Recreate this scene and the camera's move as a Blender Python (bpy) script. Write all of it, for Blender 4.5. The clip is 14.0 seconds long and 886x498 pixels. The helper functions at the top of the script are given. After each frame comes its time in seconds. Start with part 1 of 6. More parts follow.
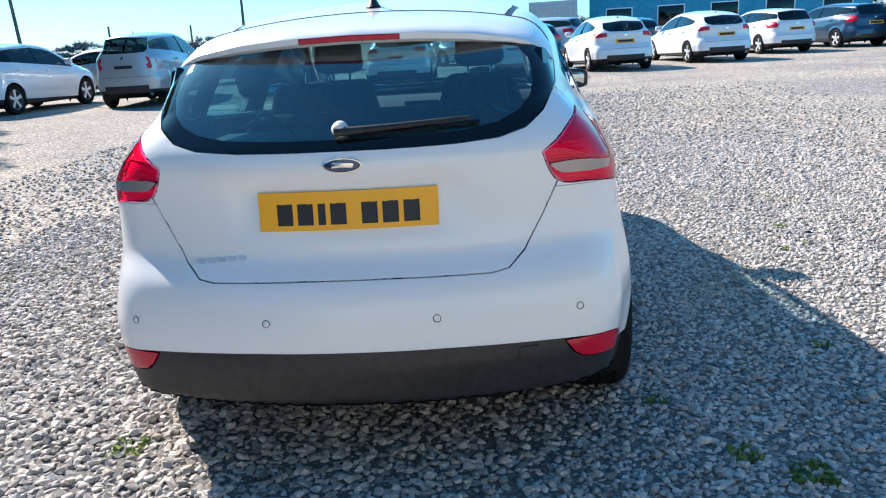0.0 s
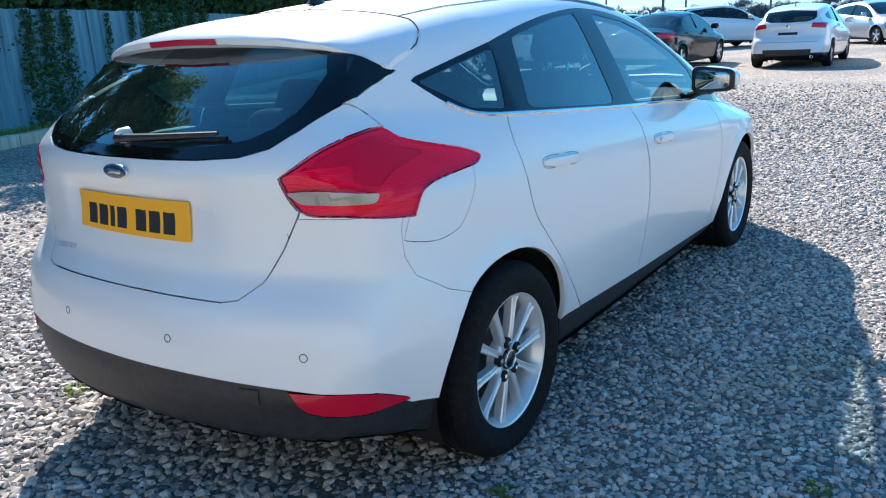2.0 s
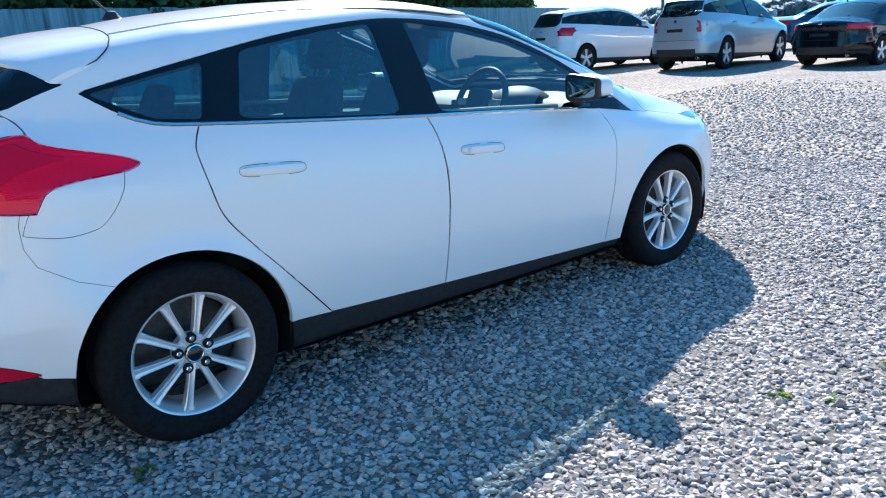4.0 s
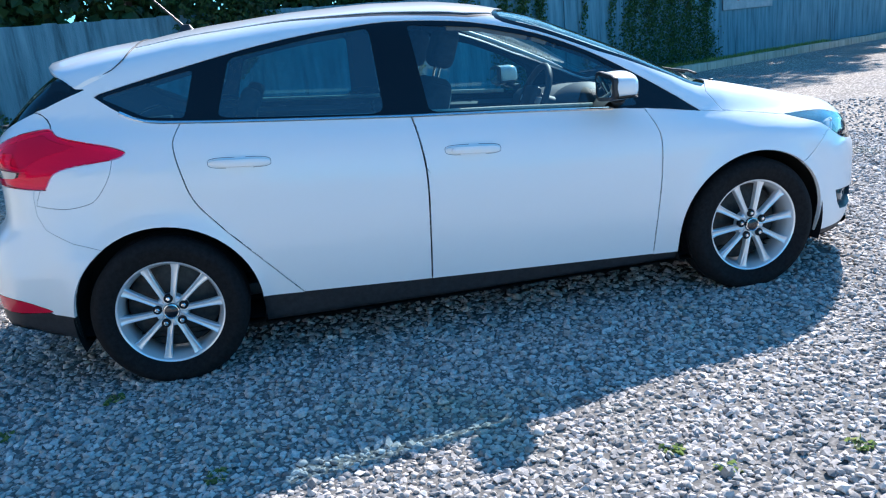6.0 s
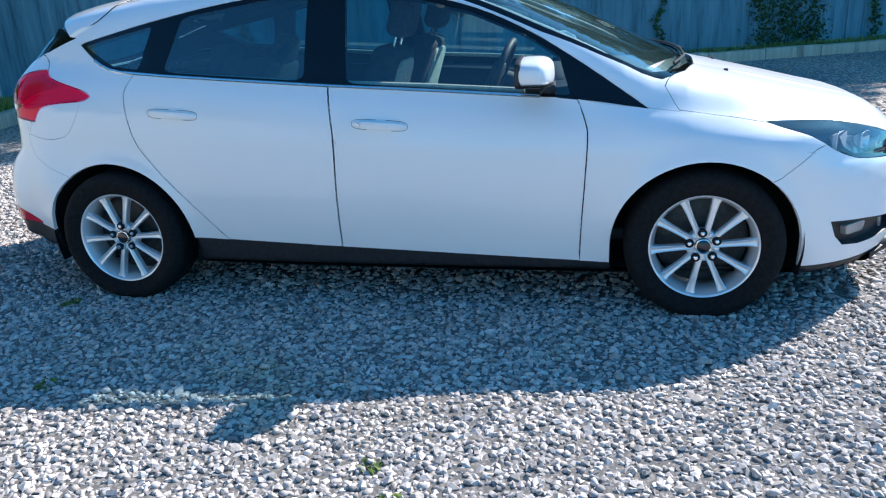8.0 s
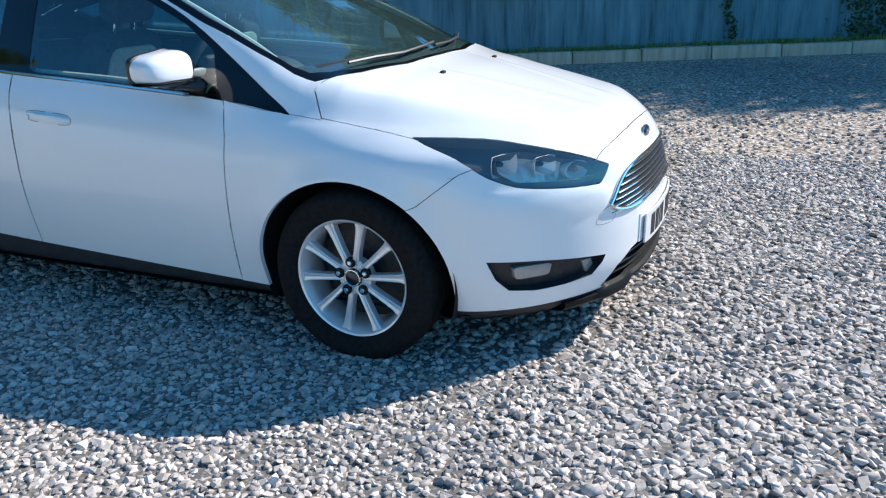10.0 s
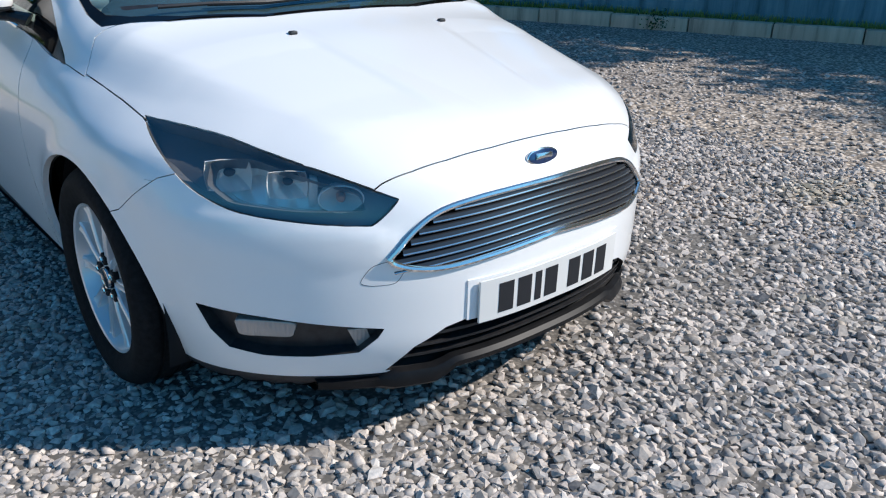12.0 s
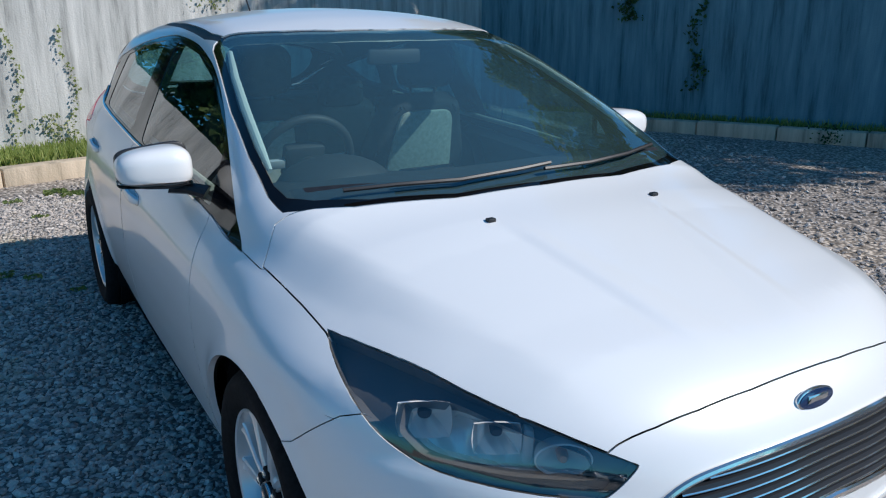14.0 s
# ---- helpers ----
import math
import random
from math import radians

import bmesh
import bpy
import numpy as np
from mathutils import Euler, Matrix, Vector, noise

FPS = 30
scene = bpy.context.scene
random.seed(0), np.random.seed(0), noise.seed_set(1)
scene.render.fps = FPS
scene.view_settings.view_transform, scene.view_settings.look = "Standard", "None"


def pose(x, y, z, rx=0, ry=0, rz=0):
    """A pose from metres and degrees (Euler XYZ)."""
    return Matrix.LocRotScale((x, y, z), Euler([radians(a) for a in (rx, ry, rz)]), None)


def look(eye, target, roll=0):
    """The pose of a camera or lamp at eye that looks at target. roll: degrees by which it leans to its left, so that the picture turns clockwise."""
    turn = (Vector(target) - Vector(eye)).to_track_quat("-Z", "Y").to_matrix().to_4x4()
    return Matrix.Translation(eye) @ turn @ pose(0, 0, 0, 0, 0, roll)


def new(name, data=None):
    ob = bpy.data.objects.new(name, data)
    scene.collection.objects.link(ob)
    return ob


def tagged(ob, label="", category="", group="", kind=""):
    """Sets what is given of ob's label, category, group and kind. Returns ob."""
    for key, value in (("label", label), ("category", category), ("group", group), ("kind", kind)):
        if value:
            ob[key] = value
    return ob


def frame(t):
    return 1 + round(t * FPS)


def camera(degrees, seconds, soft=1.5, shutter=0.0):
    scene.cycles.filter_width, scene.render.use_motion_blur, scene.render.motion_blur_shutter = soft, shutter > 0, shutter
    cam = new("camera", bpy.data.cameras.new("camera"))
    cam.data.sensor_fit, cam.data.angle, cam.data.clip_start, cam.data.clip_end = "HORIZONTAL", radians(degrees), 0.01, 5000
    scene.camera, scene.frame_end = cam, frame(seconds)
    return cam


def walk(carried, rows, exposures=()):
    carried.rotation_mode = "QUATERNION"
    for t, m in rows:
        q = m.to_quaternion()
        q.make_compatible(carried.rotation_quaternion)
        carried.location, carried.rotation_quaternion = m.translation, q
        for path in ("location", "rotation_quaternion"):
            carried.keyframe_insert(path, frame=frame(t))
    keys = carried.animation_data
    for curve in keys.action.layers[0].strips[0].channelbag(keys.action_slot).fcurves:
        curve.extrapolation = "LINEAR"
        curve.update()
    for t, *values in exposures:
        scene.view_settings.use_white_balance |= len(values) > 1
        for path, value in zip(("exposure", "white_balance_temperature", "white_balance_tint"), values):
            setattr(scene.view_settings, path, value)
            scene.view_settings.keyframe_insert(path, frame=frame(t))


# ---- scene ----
cam = camera(59.6, 14.0, 1.15)
PATH = [
    (0, (0.417, -4.157, 1.329), (0.281, -2.235, 0.79), -3.4),
    (0.5, (0.857, -4.01, 1.336), (0.454, -2.133, 0.774), -4.0),
    (1, (1.235, -3.771, 1.315), (0.625, -1.96, 0.727), -4.2),
    (1.5, (1.623, -3.527, 1.311), (0.734, -1.826, 0.747), -4.4),
    (2, (2.008, -3.287, 1.33), (0.894, -1.72, 0.781), -3.1),
    (2.5, (2.346, -3.005, 1.313), (1.117, -1.522, 0.773), -2.3),
    (3, (2.728, -2.753, 1.326), (1.364, -1.388, 0.8), -2.8),
    (3.5, (3.039, -2.46, 1.292), (1.602, -1.176, 0.759), -3.5),
    (3.7, (3.158, -2.337, 1.316), (1.697, -1.083, 0.776), -3.5),
    (5.8, (4.027, -0.868, 1.301), (2.131, -0.493, 0.785), -5.4),
    (6, (4.056, -0.727, 1.291), (2.156, -0.392, 0.765), -5.6),
    (6.5, (4.084, -0.32, 1.305), (2.171, -0.144, 0.749), -5.6),
    (7, (4.139, 0.102, 1.324), (2.225, -0.017, 0.755), -4.7),
    (7.5, (4.088, 0.522, 1.307), (2.201, 0.233, 0.709), -3.8),
    (8, (3.969, 0.968, 1.342), (2.121, 0.538, 0.71), -3.2),
    (8.5, (3.852, 1.419, 1.361), (2.05, 0.81, 0.745), -1.9),
    (9, (3.618, 1.879, 1.336), (1.816, 1.264, 0.724), -1.7),
    (9.2, (3.514, 2.055, 1.326), (1.719, 1.428, 0.706), -1.8),
    (11.3, (1.994, 3.336, 1.256), (0.574, 2.124, 0.538), -1.2),
    (11.5, (1.836, 3.39, 1.268), (0.473, 2.12, 0.541), -0.6),
    (12, (1.431, 3.425, 1.239), (0.219, 2.037, 0.461), 0.9),
    (12.5, (1.114, 3.258, 1.194), (-0.058, 1.872, 0.356), 2.6),
    (13, (0.992, 3.106, 1.221), (-0.111, 1.636, 0.433), 1.2),
    (13.5, (1.104, 2.994, 1.320), (0.097, 1.394, 0.668), -0.1),
    (14, (1.328, 2.965, 1.405), (0.339, 1.317, 0.850), -0.5),
]
EXPOSURES = [(0, 1.00, 5400, 4), (3.5, 1.14, 5100, 4), (6, 1.10, 5000, 4), (9, 0.80, 5200, 4), (11.3, 0.36, 5350, 3), (14, -0.18, 5150, 3)]
walk(cam, [(t, look(eye, target, roll)) for t, eye, target, roll in PATH], EXPOSURES)
# ---- sky and sun ----
SUN_TO = Vector((-0.98, 0.85, 1.0)).normalized()
world = bpy.data.worlds.new("sky")
scene.world = world
world.use_nodes = True
sky = world.node_tree.nodes.new("ShaderNodeTexSky")
sky.sky_type = "NISHITA"
sky.sun_disc = False
sky.sun_elevation = math.asin(SUN_TO.z)
sky.sun_rotation = math.atan2(SUN_TO.x, SUN_TO.y)
sky.dust_density, sky.ozone_density, sky.air_density = 0.4, 1.5, 1.0
back = world.node_tree.nodes["Background"]
back.inputs["Strength"].default_value = 0.094
cast = world.node_tree.nodes.new("ShaderNodeMix")
cast.data_type, cast.blend_type = "RGBA", "MULTIPLY"
cast.inputs["Factor"].default_value = 1.0
cast.inputs["B"].default_value = (0.49, 0.97, 1.13, 1)
world.node_tree.links.new(sky.outputs[0], cast.inputs["A"])
world.node_tree.links.new(cast.outputs["Result"], back.inputs["Color"])
lamp = bpy.data.lights.new("sun", "SUN")
lamp.energy, lamp.angle, lamp.color = 5.3, radians(0.53), (1.0, 0.785, 0.61)
sun = new("sun", lamp)
sun.matrix_world = look(SUN_TO * 50, (0, 0, 0))


# ---- materials ----
def material(name, color, rough=0.5, metal=0.0, coat=0.0, **more):
    m = bpy.data.materials.new(name)
    m.use_nodes = True
    b = m.node_tree.nodes["Principled BSDF"]
    b.inputs["Base Color"].default_value = (*color, 1)
    b.inputs["Roughness"].default_value = rough
    b.inputs["Metallic"].default_value = metal
    b.inputs["Coat Weight"].default_value = coat
    b.inputs["Coat Roughness"].default_value = 0.03
    for key, value in more.items():
        b.inputs[key.replace("_", " ")].default_value = value
    return m


def node(m, kind, **inputs):
    n = m.node_tree.nodes.new(kind)
    for key, value in inputs.items():
        n.inputs[key].default_value = value
    return n


def link(m, a, b):
    m.node_tree.links.new(a, b)


def ramp(m, source, stops):
    n = m.node_tree.nodes.new("ShaderNodeValToRGB")
    while len(n.color_ramp.elements) < len(stops):
        n.color_ramp.elements.new(0.5)
    for e, (at, color) in zip(n.color_ramp.elements, stops):
        e.position, e.color = at, (*color, 1)
    link(m, source, n.inputs["Fac"])
    return n.outputs["Color"]


def place(m):
    return m.node_tree.nodes.new("ShaderNodeTexCoord").outputs["Object"]


def grainy(m, scale, low, high, bump=0.0, detail=6.0, fine=None, distance=0.01):
    """Colour that wanders between two tones, with relief."""
    b = m.node_tree.nodes["Principled BSDF"]
    co = place(m)
    n = node(m, "ShaderNodeTexNoise", Scale=scale, Detail=detail, Roughness=0.62)
    link(m, co, n.inputs["Vector"])
    link(m, ramp(m, n.outputs["Fac"], [(0.32, low), (0.68, high)]), b.inputs["Base Color"])
    if bump:
        f = node(m, "ShaderNodeTexNoise", Scale=fine or scale * 8, Detail=4.0)
        link(m, co, f.inputs["Vector"])
        bp = node(m, "ShaderNodeBump", Strength=bump, Distance=distance)
        link(m, f.outputs["Fac"], bp.inputs["Height"])
        link(m, bp.outputs["Normal"], b.inputs["Normal"])
    return m


def pane(name, tint, gloss=0.0, veil=0.0):
    """Clear or tinted glass: what is behind shows through, the sky mirrors in it."""
    m = bpy.data.materials.new(name)
    m.use_nodes = True
    m.node_tree.nodes.remove(m.node_tree.nodes["Principled BSDF"])
    clear = node(m, "ShaderNodeBsdfTransparent", Color=(*tint, 1))
    shine = node(m, "ShaderNodeBsdfGlossy", Roughness=0.0)
    mix = m.node_tree.nodes.new("ShaderNodeMixShader")
    facing = node(m, "ShaderNodeLayerWeight", Blend=0.5).outputs["Facing"]
    power = m.node_tree.nodes.new("ShaderNodeMath")
    power.operation, power.inputs[1].default_value = "POWER", 4.0
    link(m, facing, power.inputs[0])
    share = m.node_tree.nodes.new("ShaderNodeMath")
    share.operation, share.inputs[1].default_value, share.inputs[2].default_value = "MULTIPLY_ADD", 0.9, 0.06 + gloss
    link(m, power.outputs[0], share.inputs[0])
    link(m, share.outputs[0], mix.inputs[0])
    # Pale diffuse film paints a sky reflection into the glass.
    film = node(m, "ShaderNodeBsdfDiffuse", Color=(0.48, 0.84, 0.88, 1))
    veiled = node(m, "ShaderNodeMixShader", Fac=veil)
    link(m, clear.outputs[0], veiled.inputs[1])
    link(m, film.outputs[0], veiled.inputs[2])
    link(m, veiled.outputs[0], mix.inputs[1])
    link(m, shine.outputs[0], mix.inputs[2])
    link(m, mix.outputs[0], m.node_tree.nodes["Material Output"].inputs["Surface"])
    return m


WHITE = material("white_paint", (0.86, 0.865, 0.865), 0.34, 0, 0.75, Coat_Roughness=0.10)
BLACK_TRIM = grainy(material("black_plastic", (0.02, 0.02, 0.022), 0.45), 40, (0.013, 0.013, 0.015), (0.03, 0.03, 0.033), 0.15, fine=900, distance=0.001)
GLOSS_BLACK = material("gloss_black", (0.004, 0.004, 0.005), 0.06, 0, 0.0, Specular_IOR_Level=0.45)
DARK = material("dark_inside", (0.006, 0.006, 0.007), 0.9)
GLASS = pane("window_glass", (0.62, 0.82, 0.84), 0.08)
SCREEN = pane("windscreen_glass", (0.50, 0.74, 0.77), 0.11, 0.06)
TINT = pane("tinted_glass", (0.38, 0.63, 0.68), 0.11, 0.02)
CLEAR = pane("lamp_cover", (0.92, 0.94, 0.95), 0.10)
RED = material("red_lens", (0.52, 0.002, 0.03), 0.22, 0, 0.5, Specular_IOR_Level=0.3)
CHROME = material("chrome", (0.82, 0.79, 0.76), 0.10, 0.92)
SILVER = material("alloy_silver", (0.80, 0.81, 0.82), 0.32, 0.45, 0.5)
RUBBER = grainy(material("tyre_rubber", (0.02, 0.02, 0.02), 0.85, Specular_IOR_Level=0.2), 60, (0.006, 0.006, 0.007), (0.015, 0.015, 0.016), 0.3, fine=300, distance=0.002)
CLOTH = grainy(material("seat_cloth", (0.03, 0.03, 0.03), 0.9), 30, (0.018, 0.018, 0.02), (0.04, 0.04, 0.042), 0.3)
PALE_CLOTH = grainy(material("pale_seat_cloth", (0.5, 0.48, 0.4), 0.9), 60, (0.42, 0.40, 0.33), (0.60, 0.57, 0.48), 0.3)
DASH = material("dashboard_plastic", (0.03, 0.031, 0.034), 0.6)
YELLOW = material("plate_yellow", (0.97, 0.475, 0.010), 0.35)
PLATE_WHITE = material("plate_white", (0.72, 0.72, 0.70), 0.35)
INK = material("plate_ink", (0.015, 0.016, 0.02), 0.5)
CAP = material("dark_cap", (0.008, 0.010, 0.018), 0.25, 0.2, 0.6)
BLUE = material("badge_blue", (0.022, 0.045, 0.13), 0.2, 0.3, 1.0)

SATIN_BLACK = grainy(material("satin_black", (0.008, 0.008, 0.009), 0.42, Specular_IOR_Level=0.22), 20, (0.006, 0.006, 0.007), (0.012, 0.012, 0.013))
LAMP_BAFFLE = material("lamp_baffle", (0.78, 0.74, 0.76), 0.5)
REVERSE_LENS = material("reversing_lens", (0.30, 0.28, 0.28), 0.12, 0.3, 1.0)
RED_PANE = pane("red_lamp_glass", (1.0, 0.010, 0.22), -0.03)
LAMP_INNER = material("lamp_inner", (0.92, 0.90, 0.90), 0.4, 0.0)
_v = node(LAMP_INNER, "ShaderNodeTexWave", Scale=55.0, Distortion=0.5)
_v.bands_direction = "Z"
link(LAMP_INNER, place(LAMP_INNER), _v.inputs["Vector"])
_q = node(LAMP_INNER, "ShaderNodeBump", Strength=0.35, Distance=0.004)
link(LAMP_INNER, _v.outputs["Fac"], _q.inputs["Height"])
link(LAMP_INNER, _q.outputs["Normal"], LAMP_INNER.node_tree.nodes["Principled BSDF"].inputs["Normal"])
LAMP_GREY = material("clear_lens", (0.40, 0.37, 0.35), 0.15, 0.2, 1.0)
_r = node(LAMP_GREY, "ShaderNodeTexWave", Scale=38.0, Distortion=0.3)
_r.bands_direction = "X"
link(LAMP_GREY, place(LAMP_GREY), _r.inputs["Vector"])
_k = node(LAMP_GREY, "ShaderNodeBump", Strength=0.2, Distance=0.004)
link(LAMP_GREY, _r.outputs["Fac"], _k.inputs["Height"])
link(LAMP_GREY, _k.outputs["Normal"], LAMP_GREY.node_tree.nodes["Principled BSDF"].inputs["Normal"])
GRILLE_DARK = material("grille_grey", (0.045, 0.05, 0.06), 0.3, 0.4)
DISC = grainy(material("dull_steel", (0.05, 0.05, 0.05), 0.5, 0.4), 40, (0.025, 0.025, 0.027), (0.06, 0.058, 0.055))
MIRROR_DARK = material("mirror_glass", (0.42, 0.45, 0.47), 0.02, 1.0)
AMBER = material("amber_bulb", (0.42, 0.20, 0.11), 0.3)
BEZEL = material("lamp_bezel", (0.13, 0.125, 0.12), 0.35, 0.2)
PALE_PLASTIC = material("pale_plastic", (0.74, 0.73, 0.68), 0.5)
MIRROR_CHROME = material("lamp_reflector", (1.0, 0.96, 0.90), 0.2, 0.25)
_b = MIRROR_CHROME.node_tree.nodes["Principled BSDF"]
_w = node(MIRROR_CHROME, "ShaderNodeTexWave", Scale=9.0, Distortion=1.5)
link(MIRROR_CHROME, place(MIRROR_CHROME), _w.inputs["Vector"])
_p = node(MIRROR_CHROME, "ShaderNodeBump", Strength=0.4, Distance=0.02)
link(MIRROR_CHROME, _w.outputs["Fac"], _p.inputs["Height"])
link(MIRROR_CHROME, _p.outputs["Normal"], _b.inputs["Normal"])


def curve(knots, sigma=0.03):
    """A smooth function through a few knots."""
    k = np.array(knots, float)
    lo, hi = k[0, 0] - 1.5, k[-1, 0] + 1.5
    s = np.linspace(lo, hi, 3001)
    v = np.interp(s, k[:, 0], k[:, 1])
    a = (k[1, 1] - k[0, 1]) / (k[1, 0] - k[0, 0])
    b = (k[-1, 1] - k[-2, 1]) / (k[-1, 0] - k[-2, 0])
    v = np.where(s < k[0, 0], k[0, 1] + a * (s - k[0, 0]), np.where(s > k[-1, 0], k[-1, 1] + b * (s - k[-1, 0]), v))
    h = s[1] - s[0]
    n = int(4 * sigma / h) + 1
    w = np.exp(-0.5 * (np.arange(-n, n + 1) * h / sigma) ** 2)
    v = np.convolve(np.pad(v, n, mode="edge"), w / w.sum(), "valid")
    return lambda q: np.interp(q, s, v)


def smax(a, b, k):
    h = np.maximum(k - np.abs(a - b), 0) / k
    return np.maximum(a, b) + h * h * k * 0.25


def hatch_form(top=None, rear=None):
    """The outer form of a car: negative inside, zero on its skin. top, rear: knots of another roof and tail."""
    fine = top is None
    wide = curve([(-2.15, .66), (-1.9, .755), (-1.75, .807), (-1.39, .85), (-1.16, .864), (-.8, .882), (-.2, .893), (.8, .893),
                  (1.2, .885), (1.6, .868), (1.82, .835), (2.0, .78), (2.25, .67)], .08)
    side = curve([(.1, -.10), (.2, -.062), (.3, -.042), (.4, -.022), (.52, -.006), (.63, 0), (.75, -.004), (.85, -.020), (.92, -.046),
                  (.98, -.090), (1.08, -.134), (1.2, -.192), (1.3, -.245), (1.4, -.305), (1.5, -.37)], .022)
    top = curve(top or [(-2.2, 1.24), (-1.8, 1.325), (-1.5, 1.384), (-1.1, 1.443), (-.7, 1.474), (-.3, 1.484), (0, 1.470), (.2, 1.440), (.42, 1.387),
                 (.8, 1.225), (1.27, .995), (1.36, .968), (1.5, .940), (1.8, .862), (2.0, .806), (2.1, .770), (2.2, .70)], .045)
    front = curve([(.1, 2.10), (.2, 2.19), (.3, 2.225), (.44, 2.228), (.54, 2.225), (.66, 2.19), (.71, 2.175), (.78, 2.12), (.9, 2.0), (1.2, 1.6)], .022)
    rear = curve(rear or [(.1, -1.98), (.2, -2.08), (.3, -2.135), (.42, -2.152), (.52, -2.142), (.60, -2.130), (.655, -2.108), (.72, -2.045), (.80, -2.032), (.9, -2.030),
                  (.99, -2.038), (1.03, -2.022), (1.1, -1.960), (1.2, -1.855), (1.3, -1.735), (1.5, -1.48)], .016)

    def form(p):
        x, y, z = np.abs(p[..., 0]), p[..., 1], p[..., 2]
        belt = 0.965 - 0.085 * y
        w = np.clip((z - 0.6) / 0.3, 0, 1)
        zr = z + (0.98 - belt) * w * w * (3 - 2 * w)
        half = wide(y) + side(zr)
        half = half - 0.125 * np.maximum(-y - 1.1, 0) * np.clip((zr - .8) / .2, 0, 1)
        half = half - 0.07 * np.clip((y - 1.0) / .6, 0, 1) * np.clip((zr - .80) / .15, 0, 1)
        half = half + 0.055 * np.clip((.72 - z) / .2, 0, 1) * np.clip((-y - 1.62) / .3, 0, 1)
        for c in (-1.324, 1.324):
            r = np.hypot(y - c, z - 0.305)
            half = half + 0.018 * np.exp(-((r - .35) / .05) ** 2) * np.clip((z - .2) / .15, 0, 1)
        half = half + 0.040 * np.exp(-((y + 1.66) / .12) ** 2) * np.clip((.82 - z) / .25, 0, 1)
        f_side = x - half
        crease = np.clip((x - (.225 - .13 * (y - 1.46))) / .05, 0, 1)
        crease = .0065 * crease * crease * (3 - 2 * crease) * np.clip((y - 1.42) / .12, 0, 1) * np.clip((2.05 - y) / .2, 0, 1)
        fold = x - np.interp(y, [1.1, 1.5, 1.72, 1.87, 2.1], [.72, .615, .557, .514, .45])
        soft = np.sqrt(fold ** 2 + .012 ** 2)
        fold = np.clip(1 - .5 * (soft + fold) / .15 - .5 * (soft - fold) / .42, 0, 1) * np.clip((y - 1.12) / .12, 0, 1) * np.clip((2.12 - y) / .15, 0, 1)
        crease = crease - .024 * fold
        f_top = (z - (top(y) - .15 * x ** 2 - .06 * x ** 4 - crease)) * 0.93
        f_front = y - (front(z) - .731 * x ** 2.7)
        f_rear = (rear(z) + .30 * x ** 2.2) - y
        dent = 1 / (1 + np.exp((x - .335) / .016)) / (1 + np.exp((z - .935) / .014)) / (1 + np.exp((.775 - z) / .012))
        f_rear = f_rear + (.022 if fine else 0) * dent * np.clip((z - .74) / .17, 0, 1)
        k = 0.07 + 0.05 * np.clip(y - .9, 0, 1)
        f = smax(f_side, f_top, k)
        f = smax(f, f_front, 0.09)
        f = smax(f, f_rear, 0.09)
        if fine:
            ledge = 1 / (1 + np.exp(np.clip((z - .597 - .12 * (x - .45)) / .006, -30, 30)))
            f = f - .009 * ledge * np.clip((z - .50) / .08, 0, 1) * np.clip((x - .43) / .06, 0, 1) * np.clip((y - 1.72) / .12, 0, 1)
        return smax(f, 0.17 + .12 * np.clip((-y - 1.55) / .38, 0, 1) - z, 0.02)
    return form


# ---- making meshes ----
def part(name, bm, mat, parent=None, label="", smooth=True, m=None):
    """Links a bmesh as one mesh object, under a thing or a part."""
    data = bpy.data.meshes.new(name)
    if m is not None:
        bm.transform(m)
    bm.normal_update()
    if smooth:
        for f in bm.faces:
            f.smooth = True
        for e in bm.edges:
            if len(e.link_faces) == 2 and e.calc_face_angle(0) > 0.6:
                e.smooth = False
    bm.to_mesh(data)
    bm.free()
    data.materials.append(mat)
    ob = new(name, data)
    ob.parent = parent
    if label:
        tagged(ob, label)
    return ob


def thing(name, label, category, group="", kind=""):
    return tagged(new(name), label, category, group, kind)


def box(w, d, h, at=(0, 0, 0), bevel=0.0, segments=2, bm=None):
    """A bevelled block, its middle at the place given."""
    b = bmesh.new()
    bmesh.ops.create_cube(b, size=1, matrix=Matrix.Translation(at) @ Matrix.Diagonal((w, d, h, 1)))
    if bevel:
        bmesh.ops.bevel(b, geom=b.edges[:], offset=bevel, segments=segments, profile=0.5, affect="EDGES")
    return b


def lathe(profile, steps=48, axis="x"):
    """A turned form: (radius, along) pairs round the x axis."""
    bm = bmesh.new()
    rings = []
    for i in range(steps):
        a = 2 * math.pi * i / steps
        rings.append([bm.verts.new((s, r * math.cos(a), r * math.sin(a))) for r, s in profile])
    for i in range(steps):
        p, q = rings[i], rings[(i + 1) % steps]
        for j in range(len(profile) - 1):
            bm.faces.new((p[j], p[j + 1], q[j + 1], q[j]))
    bmesh.ops.remove_doubles(bm, verts=bm.verts[:], dist=1e-5)
    bmesh.ops.recalc_face_normals(bm, faces=bm.faces[:])
    return bm


